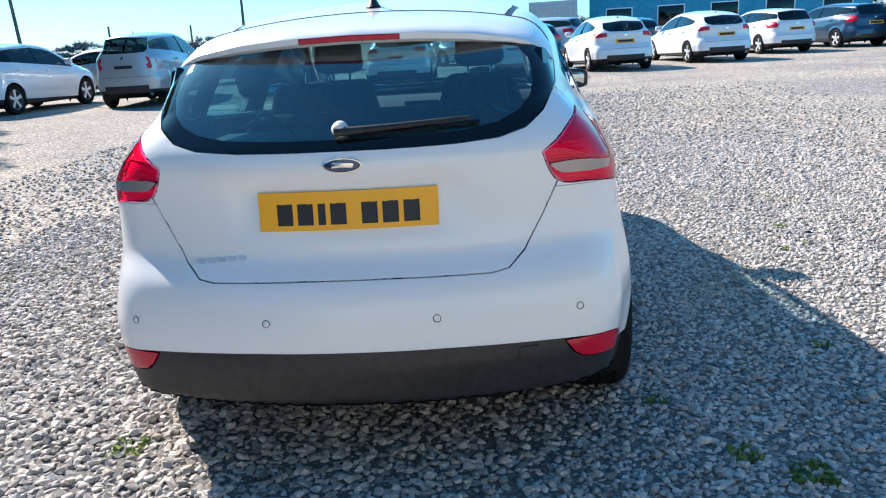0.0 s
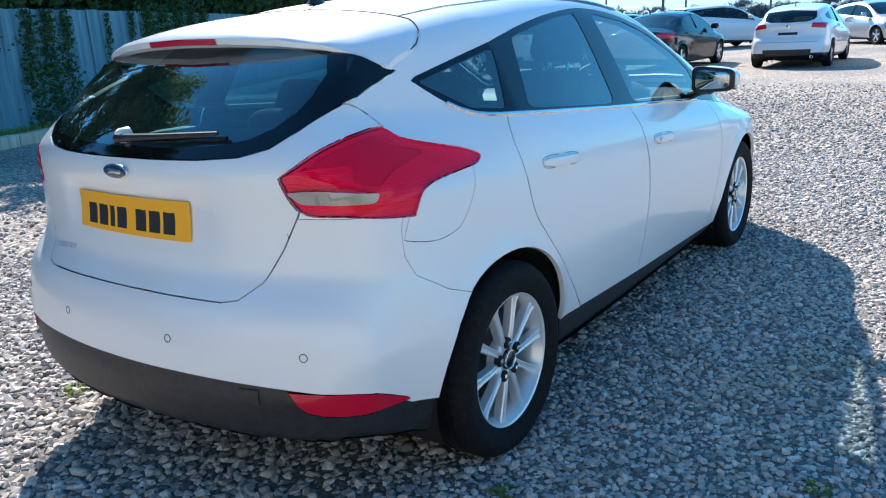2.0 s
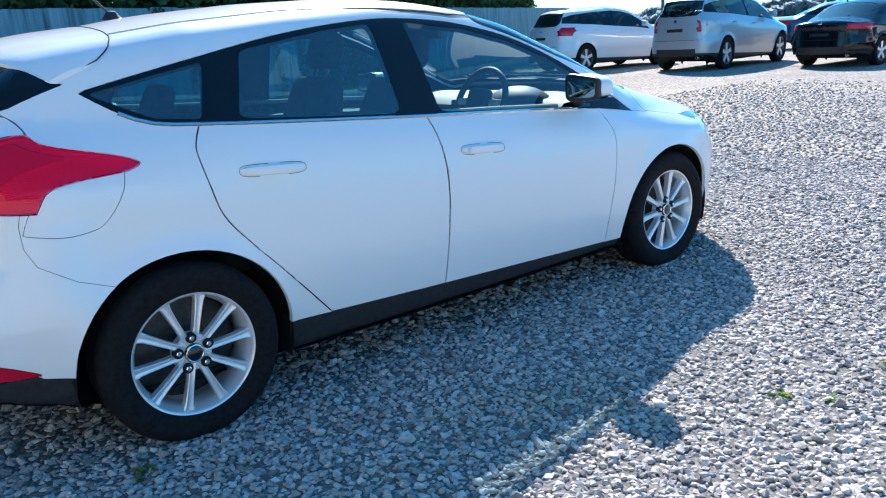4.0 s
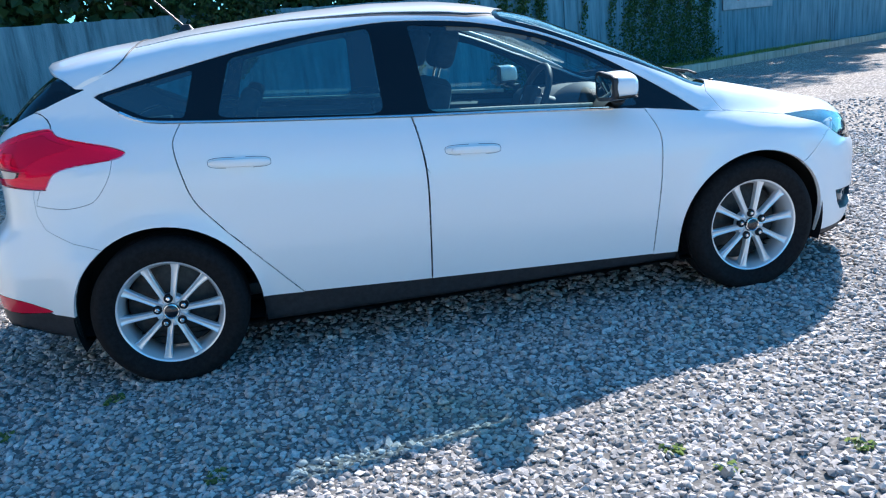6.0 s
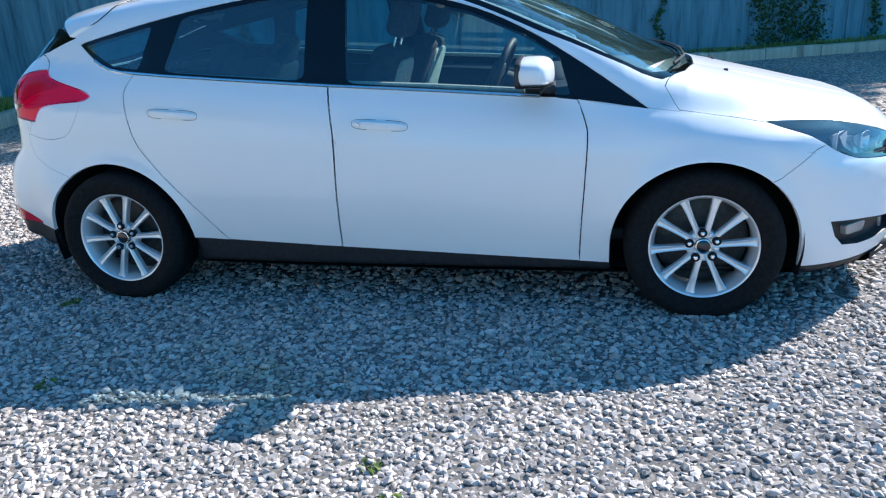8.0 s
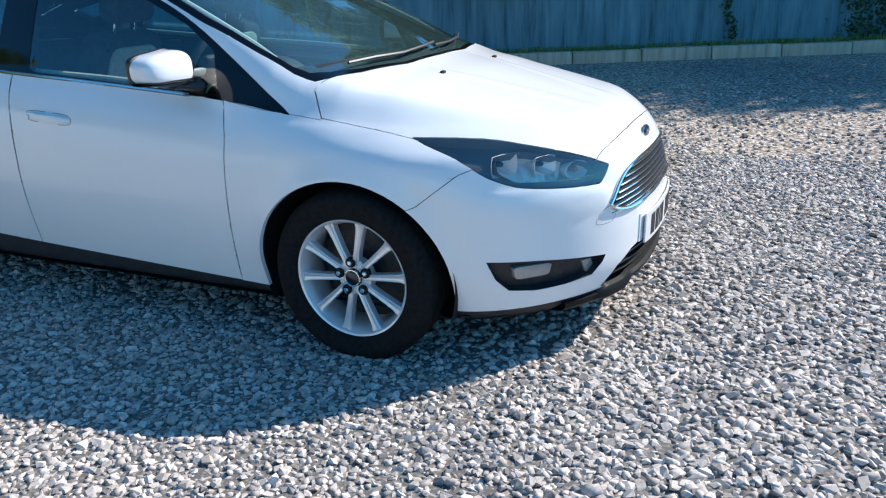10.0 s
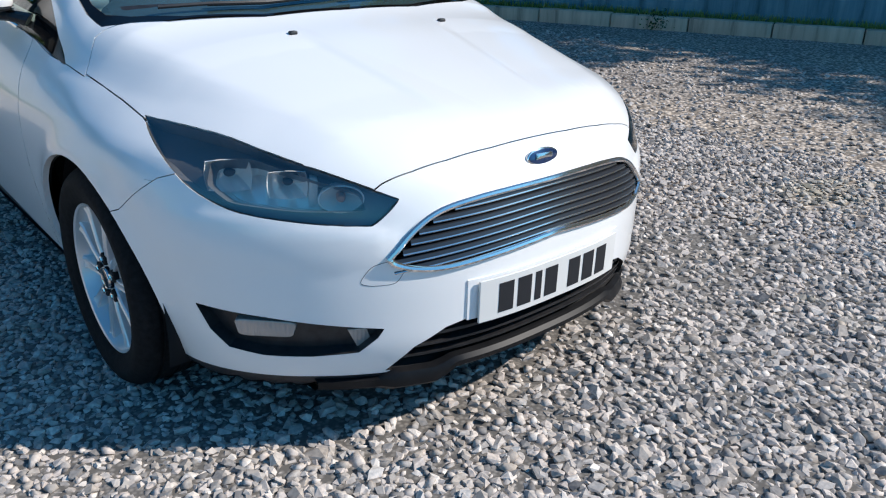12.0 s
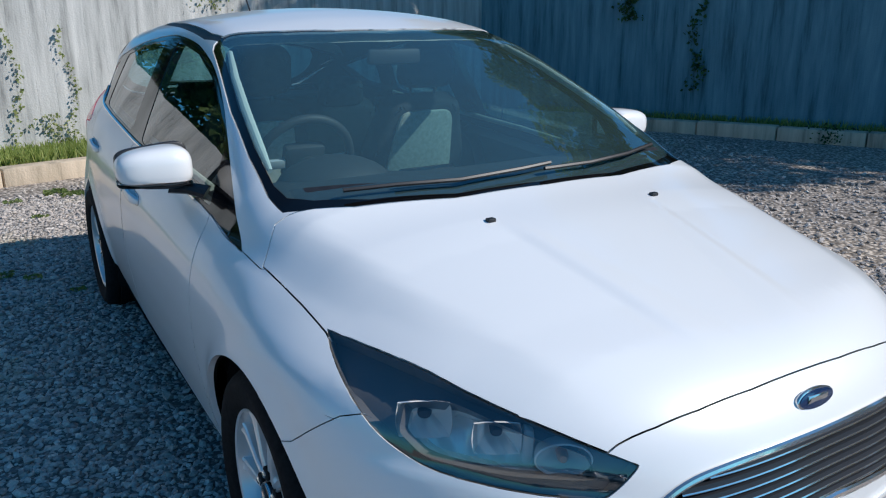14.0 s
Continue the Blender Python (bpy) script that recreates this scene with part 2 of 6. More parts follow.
def tube(points, radius, sides=8, cap=True):
    """A round bar along a line of points; radius: one number, or one a point."""
    bm = bmesh.new()
    pts = [Vector(p) for p in points]
    radii = radius if isinstance(radius, (list, tuple)) else [radius] * len(pts)
    rings = []
    for i, p in enumerate(pts):
        d = (pts[min(i + 1, len(pts) - 1)] - pts[max(i - 1, 0)]).normalized()
        up = Vector((0, 0, 1)) if abs(d.z) < 0.9 else Vector((1, 0, 0))
        s = d.cross(up).normalized()
        u = s.cross(d)
        rings.append([bm.verts.new(p + radii[i] * (math.cos(2 * math.pi * k / sides) * s + math.sin(2 * math.pi * k / sides) * u)) for k in range(sides)])
    for a, b in zip(rings, rings[1:]):
        for k in range(sides):
            bm.faces.new((a[k], a[(k + 1) % sides], b[(k + 1) % sides], b[k]))
    if cap:
        bm.faces.new(rings[0][::-1])
        bm.faces.new(rings[-1])
    bmesh.ops.recalc_face_normals(bm, faces=bm.faces[:])
    return bm


def slab(outline, depth, bevel=0.0, segments=2):
    """A flat plate from an outline in x and z, its front at y = 0, its back at y = depth."""
    bm = bmesh.new()
    f = bm.faces.new([bm.verts.new((x, 0, z)) for x, z in outline])
    ret = bmesh.ops.extrude_face_region(bm, geom=[f])
    bmesh.ops.translate(bm, verts=[v for v in ret["geom"] if isinstance(v, bmesh.types.BMVert)], vec=(0, depth, 0))
    bmesh.ops.recalc_face_normals(bm, faces=bm.faces[:])
    if bevel:
        bmesh.ops.bevel(bm, geom=bm.edges[:], offset=bevel, segments=segments, profile=0.5, affect="EDGES")
    return bm


def oval(rx, rz, n=32, cx=0.0, cz=0.0):
    return [(cx + rx * math.cos(2 * math.pi * i / n), cz + rz * math.sin(2 * math.pi * i / n)) for i in range(n)]


def rounded(points, steps=6, pull=0.25):
    """An outline with its corners cut round."""
    out = []
    n = len(points)
    for i in range(n):
        a, b, c = (Vector(points[j % n]) for j in (i - 1, i, i + 1))
        p, q = b.lerp(a, pull), b.lerp(c, pull)
        out += [tuple(p.lerp(b, s / steps).lerp(b.lerp(q, s / steps), s / steps)) for s in range(steps + 1)]
    return out


def slope(form, p):
    e = 0.002
    g = np.stack([form(p + e * np.eye(3)[i]) - form(p - e * np.eye(3)[i]) for i in range(3)], -1) / (2 * e)
    return g


def settle(form, p, rounds=3):
    """Moves points onto the skin of a form; gives them and their normals."""
    for _ in range(rounds):
        g = slope(form, p)
        p = p - g * (form(p) / np.maximum((g * g).sum(-1), 1e-6))[..., None]
    g = slope(form, p)
    return p, g / np.maximum(np.linalg.norm(g, axis=-1), 1e-9)[..., None]


def skin(form, reach, height, rows, along, cap):
    """One half (x >= 0) of a form's skin as a bmesh of quads, met by rays from a line inside it."""
    th = np.radians(np.linspace(-90, 90, rows))
    rays = []
    for ph in np.radians(np.linspace(90, 0, cap, endpoint=False)):
        rays.append((-reach, -ph))
    rays += [(y, 0.0) for y in np.linspace(-reach, reach, along)]
    for ph in np.radians(np.linspace(90, 0, cap, endpoint=False))[::-1]:
        rays.append((reach, ph))
    o = np.zeros((len(rays), rows, 3))
    d = np.zeros_like(o)
    for i, (y, ph) in enumerate(rays):
        o[i, :, 1], o[i, :, 2] = y, height
        d[i] = np.stack([np.cos(ph) * np.cos(th), np.full(rows, np.sin(ph)), np.cos(ph) * np.sin(th)], -1)
    lo, hi = np.zeros(o.shape[:2]), np.full(o.shape[:2], 3.0)
    for _ in range(36):
        mid = (lo + hi) / 2
        inside = form(o + mid[..., None] * d) < 0
        lo, hi = np.where(inside, mid, lo), np.where(inside, hi, mid)
    p = o + lo[..., None] * d
    p[:, 0, 0] = p[:, -1, 0] = 0
    bm = bmesh.new()
    poles = {0: bm.verts.new(p[0].mean(0)), len(rays) - 1: bm.verts.new(p[-1].mean(0))}
    grid = [[poles[i]] * rows if i in poles else [bm.verts.new(q) for q in p[i]] for i in range(len(rays))]
    for i in range(len(rays) - 1):
        for j in range(rows - 1):
            vs = [grid[i][j], grid[i + 1][j], grid[i + 1][j + 1], grid[i][j + 1]]
            vs = [v for k, v in enumerate(vs) if v not in vs[:k]]
            bm.faces.new(vs)
    bm.normal_update()
    bm.faces.layers.int.new("region")
    return bm


def inside(poly, u, v):
    hit = False
    n = len(poly)
    for i in range(n):
        (a, b), (c, d) = poly[i], poly[(i + 1) % n]
        if (b > v) != (d > v) and u < (c - a) * (v - b) / (d - b) + a:
            hit = not hit
    return hit


def smooth_line(points, steps=4):
    """More points along a line through the given ones."""
    out = []
    n = len(points)
    for i in range(n - 1):
        p0, p1, p2, p3 = (Vector(points[min(max(j, 0), n - 1)]) for j in (i - 1, i, i + 1, i + 2))
        for s in range(steps):
            t = s / steps
            out.append(tuple(0.5 * (2 * p1 + (p2 - p0) * t + (2 * p0 - 5 * p1 + 4 * p2 - p3) * t * t + (3 * p1 - p0 - 3 * p2 + p3) * t ** 3)))
    return out + [tuple(points[-1])]


VIEWS = {"side": (Vector((0, 1, 0)), Vector((0, 0, 1)), Vector((1, 0, 0))), "top": (Vector((1, 0, 0)), Vector((0, 1, 0)), Vector((0, 0, 1))),
         "rear": (Vector((1, 0, 0)), Vector((0, 0, 1)), Vector((0, -1, 0))), "front": (Vector((1, 0, 0)), Vector((0, 0, 1)), Vector((0, 1, 0))),
         "rear_corner": (Vector((1, 1, 0)) / math.sqrt(2), Vector((0, 0, 1)), Vector((1, -1, 0)) / math.sqrt(2)),
         "front_corner": (Vector((1, -1, 0)) / math.sqrt(2), Vector((0, 0, 1)), Vector((1, 1, 0)) / math.sqrt(2))}


def carve(bm, poly, view, region, over=None, facing=0.15):
    """Cuts an outline, seen from one view, into the skin and gives what lies inside it a region of its own."""
    au, av, aw = VIEWS[view]
    layer = bm.faces.layers.int["region"]
    us, vs = [p[0] for p in poly], [p[1] for p in poly]
    u0, u1, v0, v1 = min(us), max(us), min(vs), max(vs)

    def span(f):
        a = [(v.co.dot(au), v.co.dot(av)) for v in f.verts]
        return min(q[0] for q in a), max(q[0] for q in a), min(q[1] for q in a), max(q[1] for q in a)

    def fits(f, s):
        return (over is None or f[layer] in over) and f.normal.dot(aw) > facing and s[0] <= u1 and s[1] >= u0 and s[2] <= v1 and s[3] >= v0

    near = {}
    for f in bm.faces:
        s = span(f)
        if fits(f, s):
            near[f] = s
    n = len(poly)
    for i in range(n):
        a, b = Vector(poly[i]), Vector(poly[(i + 1) % n])
        d = b - a
        if d.length < 1e-6:
            continue
        m = 1e-4
        lu, hu, lv, hv = min(a.x, b.x) - m, max(a.x, b.x) + m, min(a.y, b.y) - m, max(a.y, b.y) + m
        pick = [f for f, s in near.items() if s[0] <= hu and s[1] >= lu and s[2] <= hv and s[3] >= lv]
        if not pick:
            continue
        nor = (au * d.y - av * d.x).normalized()
        co = au * a.x + av * a.y
        edges = {e for f in pick for e in f.edges}
        verts = {v for f in pick for v in f.verts}
        ret = bmesh.ops.bisect_plane(bm, geom=pick + list(edges) + list(verts), dist=2e-5, plane_co=co, plane_no=nor)
        for f in pick:
            if f.is_valid:
                near[f] = span(f)
            else:
                near.pop(f, None)
        for g in ret["geom"]:
            if isinstance(g, bmesh.types.BMFace):
                g.normal_update()
                near[g] = span(g)
    for f in near:
        if f.is_valid:
            c = f.calc_center_median()
            if inside(poly, c.dot(au), c.dot(av)) and (over is None or f[layer] in over):
                f[layer] = region


class Shell:
    """A carved skin, settled on its form, from which panels are taken."""

    def __init__(self, bm, form, names):
        layer = bm.faces.layers.int["region"]
        bm.verts.index_update()
        p = np.array([v.co[:] for v in bm.verts])
        q, self.normal = settle(form, p, 2)
        q = np.where(np.abs(q - p).max(-1, keepdims=True) < 0.03, q, p)
        q[np.abs(p[:, 0]) < 1e-5, 0] = 0
        self.normal[np.abs(p[:, 0]) < 1e-5, 0] = 0
        self.normal /= np.maximum(np.linalg.norm(self.normal, axis=1), 1e-9)[:, None]
        self.point = q
        self.faces = {n: [] for n in names}
        for f in bm.faces:
            self.faces[names[f[layer]]].append([v.index for v in f.verts])
        bm.free()

    def panel(self, name, mat, parent, region=None, sides=(1, -1), inset=0.0, gap=0.0026, flange=0.016, label="", lift=0.0):
        """One panel: its skin, drawn back from its edges and turned in along them."""
        faces = self.faces[region or name]
        if not faces:
            return None
        ids = sorted({i for f in faces for i in f})
        at = {i: k for k, i in enumerate(ids)}
        nor = self.normal[ids]
        pos = self.point[ids] + nor * (lift - inset)
        faces = [[at[i] for i in f] for f in faces]
        count = {}
        for k, f in enumerate(faces):
            for a, b in zip(f, f[1:] + f[:1]):
                count.setdefault((min(a, b), max(a, b)), []).append((k, a, b))
        rim = [v[0] for e, v in count.items() if len(v) == 1 and not (abs(pos[e[0], 0]) < 1e-5 and abs(pos[e[1], 0]) < 1e-5)]
        pull = np.zeros_like(pos)
        for k, a, b in rim:
            d = pos[b] - pos[a]
            for i in (a, b):
                inw = np.cross(nor[i], d)
                ln = np.linalg.norm(inw)
                if ln > 1e-9:
                    pull[i] += inw / ln
        ln = np.linalg.norm(pull, axis=1)
        pull[ln > 0] /= ln[ln > 0][:, None]
        mid = np.abs(pos[:, 0]) < 1e-5
        pos = pos + pull * gap
        pos[mid, 0] = 0
        V, F, N = [], [], []
        for side in sides:
            base = len(V)
            s = np.array([side, 1, 1])
            V += list(pos * s)
            for f in faces:
                g = f if side > 0 else f[::-1]
                F.append([base + i for i in g])
                N += [nor[i] * s for i in g]
            if flange:
                for k, a, b in rim:
                    q = [pos[b], pos[a], pos[a] - nor[a] * flange, pos[b] - nor[b] * flange]
                    c = np.cross(q[1] - q[0], q[3] - q[0])
                    c = c / max(np.linalg.norm(c), 1e-12)
                    o = len(V)
                    V += [v * s for v in q]
                    F.append([o, o + 1, o + 2, o + 3] if side > 0 else [o + 3, o + 2, o + 1, o])
                    N += [c * s] * 4
        data = bpy.data.meshes.new(name)
        data.from_pydata([tuple(v) for v in V], [], F)
        data.polygons.foreach_set("use_smooth", [True] * len(F))
        data.normals_split_custom_set([tuple(n) for n in N])
        data.materials.append(mat)
        ob = new(name, data)
        ob.parent = parent
        if label:
            tagged(ob, label)
        return ob



# ---- ground ----
def gravel_material():
    m = material("gravel", (0.4, 0.39, 0.36), 0.95)
    b = m.node_tree.nodes["Principled BSDF"]
    co = place(m)
    v = node(m, "ShaderNodeTexVoronoi", Scale=30.0, Randomness=1.0)
    link(m, co, v.inputs["Vector"])
    sep = m.node_tree.nodes.new("ShaderNodeSeparateColor")
    link(m, v.outputs["Color"], sep.inputs[0])
    stone = ramp(m, sep.outputs[0], [(0.0, (0.42, 0.385, 0.355)), (0.5, (0.64, 0.585, 0.535)), (1.0, (0.80, 0.735, 0.675))])
    big = node(m, "ShaderNodeTexNoise", Scale=0.35, Detail=5.0)
    link(m, co, big.inputs["Vector"])
    tone = ramp(m, big.outputs["Fac"], [(0.35, (0.72, 0.72, 0.72)), (0.65, (1.12, 1.05, 0.92))])
    mul = m.node_tree.nodes.new("ShaderNodeMix")
    mul.data_type, mul.blend_type = "RGBA", "MULTIPLY"
    mul.inputs["Factor"].default_value = 1.0
    link(m, stone, mul.inputs["A"])
    link(m, tone, mul.inputs["B"])
    weed = node(m, "ShaderNodeTexNoise", Scale=0.9, Detail=6.0, Roughness=0.7)
    link(m, co, weed.inputs["Vector"])
    # Shade between stones is painted in: colour darkens towards the cell edges.
    gap_shade = m.node_tree.nodes.new("ShaderNodeMix")
    gap_shade.data_type, gap_shade.blend_type = "RGBA", "MULTIPLY"
    gap_shade.inputs["Factor"].default_value = 1.0
    link(m, mul.outputs["Result"], gap_shade.inputs["A"])
    link(m, ramp(m, v.outputs["Distance"], [(0.30, (1, 1, 1)), (0.60, (0.36, 0.35, 0.34))]), gap_shade.inputs["B"])
    mul = gap_shade
    green = m.node_tree.nodes.new("ShaderNodeMix")
    green.data_type = "RGBA"
    link(m, ramp(m, weed.outputs["Fac"], [(0.60, (0, 0, 0)), (0.74, (0.35, 0.35, 0.35))]), green.inputs["Factor"])
    link(m, mul.outputs["Result"], green.inputs["A"])
    green.inputs["B"].default_value = (0.19, 0.20, 0.09, 1)
    link(m, green.outputs["Result"], b.inputs["Base Color"])
    bp = node(m, "ShaderNodeBump", Strength=0.7, Distance=0.02)
    link(m, v.outputs["Distance"], bp.inputs["Height"])
    bp.invert = True
    link(m, bp.outputs["Normal"], b.inputs["Normal"])
    return m


def stone_material():
    m = material("loose_stone", (0.4, 0.39, 0.36), 0.9)
    b = m.node_tree.nodes["Principled BSDF"]
    isle = m.node_tree.nodes.new("ShaderNodeNewGeometry").outputs["Random Per Island"]
    tone = ramp(m, isle, [(0.0, (0.20, 0.193, 0.19)), (0.12, (0.34, 0.325, 0.31)), (0.26, (0.50, 0.445, 0.385)), (0.42, (0.46, 0.435, 0.41)), (0.60, (0.64, 0.585, 0.53)), (0.78, (0.62, 0.555, 0.505)), (0.92, (0.73, 0.675, 0.615)), (1.0, (0.82, 0.77, 0.71))])
    co = place(m)
    n = node(m, "ShaderNodeTexNoise", Scale=90.0, Detail=4.0)
    link(m, co, n.inputs["Vector"])
    mul = m.node_tree.nodes.new("ShaderNodeMix")
    mul.data_type, mul.blend_type = "RGBA", "MULTIPLY"
    mul.inputs["Factor"].default_value = 1.0
    link(m, tone, mul.inputs["A"])
    link(m, ramp(m, n.outputs["Fac"], [(0.3, (0.64, 0.64, 0.65)), (0.7, (1.04, 1.02, 0.99))]), mul.inputs["B"])
    weed = node(m, "ShaderNodeTexNoise", Scale=0.9, Detail=6.0, Roughness=0.7)
    link(m, co, weed.inputs["Vector"])
    moss = m.node_tree.nodes.new("ShaderNodeMix")
    moss.data_type = "RGBA"
    link(m, ramp(m, weed.outputs["Fac"], [(0.56, (0, 0, 0)), (0.72, (0.34, 0.34, 0.34))]), moss.inputs["Factor"])
    link(m, mul.outputs["Result"], moss.inputs["A"])
    moss.inputs["B"].default_value = (0.42, 0.37, 0.15, 1)
    link(m, moss.outputs["Result"], b.inputs["Base Color"])
    return m


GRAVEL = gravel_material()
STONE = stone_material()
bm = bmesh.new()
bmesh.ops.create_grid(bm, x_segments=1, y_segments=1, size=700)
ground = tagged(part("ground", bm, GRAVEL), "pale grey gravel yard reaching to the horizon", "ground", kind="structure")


# Dark grit sheet added under the stones; its colour stands for shade in the gaps.
shade_fines = material("gravel_shade_fines", (0.2, 0.19, 0.17), 0.95)
_c = node(shade_fines, "ShaderNodeTexVoronoi", Scale=70.0)
link(shade_fines, place(shade_fines), _c.inputs["Vector"])
link(shade_fines, ramp(shade_fines, _c.outputs["Distance"], [(0.1, (0.28, 0.257, 0.23)), (0.6, (0.125, 0.116, 0.104))]), shade_fines.node_tree.nodes["Principled BSDF"].inputs["Base Color"])
shade_sheet = bmesh.new()
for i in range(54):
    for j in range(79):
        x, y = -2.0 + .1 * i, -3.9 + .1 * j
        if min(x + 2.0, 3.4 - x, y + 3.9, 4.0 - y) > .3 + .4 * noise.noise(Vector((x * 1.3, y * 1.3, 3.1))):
            shade_sheet.faces.new([shade_sheet.verts.new((x + u, y + v, .004)) for u, v in ((0, 0), (.1, 0), (.1, .1), (0, .1))])
bmesh.ops.remove_doubles(shade_sheet, verts=shade_sheet.verts[:], dist=.001)
tagged(part("gravel_shade_sheet", shade_sheet, shade_fines, smooth=False), "dark grit sheet put in for shade between the loose stones", "gravel", kind="stuff")


def scatter_stones(name, area, step, low, high, seed, label, fade):
    """Loose angular stones over a stretch of ground, in one mesh."""
    rng = np.random.default_rng(seed)
    kinds, facets = [], []
    for k in range(90):
        i = np.arange(9) + .5
        lat, lon = np.arccos(1 - 2 * i / 9), np.pi * (1 + 5 ** .5) * i
        ball = np.stack([np.cos(lon) * np.sin(lat), np.sin(lon) * np.sin(lat), np.cos(lat)], 1) + rng.normal(0, .24, (9, 3))
        ball = ball / np.linalg.norm(ball, axis=1)[:, None] * rng.uniform(.82, 1.12, (9, 1))
        hull = bmesh.new()
        for p in ball:
            hull.verts.new(p)
        hull.verts.ensure_lookup_table()
        hull.verts.index_update()
        bmesh.ops.convex_hull(hull, input=hull.verts[:])
        bmesh.ops.recalc_face_normals(hull, faces=hull.faces[:])
        if len(hull.faces) == 14:
            kinds.append([v.co[:] for v in hull.verts])
            facets.append([[v.index for v in f.verts] for f in hull.faces])
        hull.free()
    kinds, facets = kinds[:20], facets[:20]
    kinds, facets = np.array(kinds) * 1.18, np.array(facets)
    x0, x1, y0, y1 = area[:4]
    gx, gy = np.meshgrid(np.arange(x0, x1, step), np.arange(y0, y1, step * .866))
    gx = gx + (np.arange(len(gx)) % 2)[:, None] * step / 2
    xy = np.stack([gx.ravel(), gy.ravel()], 1)
    xy = xy + rng.normal(0, .27 * step, xy.shape)
    keep = np.ones(len(xy), bool)
    for a, b, c, d in area[4]:
        keep &= ~((xy[:, 0] > a) & (xy[:, 0] < b) & (xy[:, 1] > c) & (xy[:, 1] < d))
    rim = np.minimum(np.minimum(xy[:, 0] - x0, x1 - xy[:, 0]), np.minimum(xy[:, 1] - y0, y1 - xy[:, 1]))
    keep &= rim > rng.uniform(0, 1, len(xy)) ** 1.5 * fade
    xy = xy[keep]
    n = len(xy)
    size = rng.uniform(low, high, n) * rng.choice([.72, 1.0, 1.0, 1.0, 1.18, 1.45], n, p=[.2, .22, .22, .2, .13, .03])
    kind = rng.integers(0, len(kinds), n)
    pts = kinds[kind]
    pts = pts * (size[:, None] * np.stack([rng.uniform(1.0, 1.5, n), rng.uniform(.86, 1.14, n), rng.uniform(.5, .78, n)], 1))[:, None, :]
    tilt, spin = rng.normal(0, .28, n), rng.uniform(0, 2 * np.pi, n)
    c, s = np.cos(tilt)[:, None], np.sin(tilt)[:, None]
    pts = np.stack([pts[..., 0] * c - pts[..., 2] * s, pts[..., 1], pts[..., 0] * s + pts[..., 2] * c], -1)
    c, s = np.cos(spin)[:, None], np.sin(spin)[:, None]
    pts = np.stack([pts[..., 0] * c - pts[..., 1] * s, pts[..., 0] * s + pts[..., 1] * c, pts[..., 2]], -1)
    pts[..., 0] += xy[:, :1]
    pts[..., 1] += xy[:, 1:]
    pts[..., 2] += (rng.uniform(-.25, .75, n) * size)[:, None]
    data = bpy.data.meshes.new(name)
    V = pts.reshape(-1, 3)
    T = (facets[kind] + (np.arange(n) * 9)[:, None, None]).reshape(-1, 3)
    data.vertices.add(len(V))
    data.vertices.foreach_set("co", V.astype(np.float32).ravel())
    data.loops.add(len(T) * 3)
    data.loops.foreach_set("vertex_index", T.astype(np.int32).ravel())
    data.polygons.add(len(T))
    data.polygons.foreach_set("loop_start", np.arange(0, len(T) * 3, 3, dtype=np.int32))
    data.polygons.foreach_set("use_smooth", np.repeat(rng.uniform(0, 1, n) < .3, 14))
    data.update(calc_edges=True)
    data.materials.append(STONE)
    return tagged(new(name, data), label, "gravel", kind="stuff")


UNDER = (-.72, .34, -1.45, 1.62)
scatter_stones("gravel", (.45, 4.2, -4.6, 2.4, [UNDER]), .0204, .0086, .0142, 5, "loose pale grey crushed stones", .4)
scatter_stones("gravel", (-2.8, 4.0, 1.9, 4.8, [UNDER]), .0218, .0098, .0164, 7, "loose pale grey crushed stones", .4)
scatter_stones("gravel", (-3.2, .75, -4.8, 2.1, [UNDER]), .0275, .0112, .0178, 8, "loose pale grey crushed stones", .5)
scatter_stones("gravel", (-6.6, 6.2, -5.4, 12.5, [(-2.4, 3.8, -4.2, 4.3), (3.6, 7, -6, .5), (-7, -5, 3, 13)]), .060, .0110, .0190, 6, "loose pale grey crushed stones", 6.0)

# ---- walls and kerbs ----
def wall_material(name, low, high):
    m = material(name, low, 0.92)
    b = m.node_tree.nodes["Principled BSDF"]
    co = m.node_tree.nodes.new("ShaderNodeNewGeometry").outputs["Position"]
    mp = m.node_tree.nodes.new("ShaderNodeMapping")
    mp.inputs["Scale"].default_value = (5, 5, 0.45)
    link(m, co, mp.inputs["Vector"])
    n = node(m, "ShaderNodeTexNoise", Scale=1.6, Detail=8.0, Roughness=0.65)
    link(m, mp.outputs[0], n.inputs["Vector"])
    tone = ramp(m, n.outputs["Fac"], [(0.30, tuple(c * .45 for c in low)), (0.45, low), (0.68, high)])
    rnd = m.node_tree.nodes.new("ShaderNodeObjectInfo").outputs["Random"]
    mul = m.node_tree.nodes.new("ShaderNodeMix")
    mul.data_type, mul.blend_type = "RGBA", "MULTIPLY"
    mul.inputs["Factor"].default_value = 1.0
    link(m, tone, mul.inputs["A"])
    link(m, ramp(m, rnd, [(0, (.95, .95, .95)), (1, (1.03, 1.03, 1.03))]), mul.inputs["B"])
    link(m, mul.outputs["Result"], b.inputs["Base Color"])
    f = node(m, "ShaderNodeTexNoise", Scale=55.0, Detail=5.0)
    link(m, co, f.inputs["Vector"])
    bp = node(m, "ShaderNodeBump", Strength=0.5, Distance=0.01)
    link(m, f.outputs["Fac"], bp.inputs["Height"])
    link(m, bp.outputs["Normal"], b.inputs["Normal"])
    return m


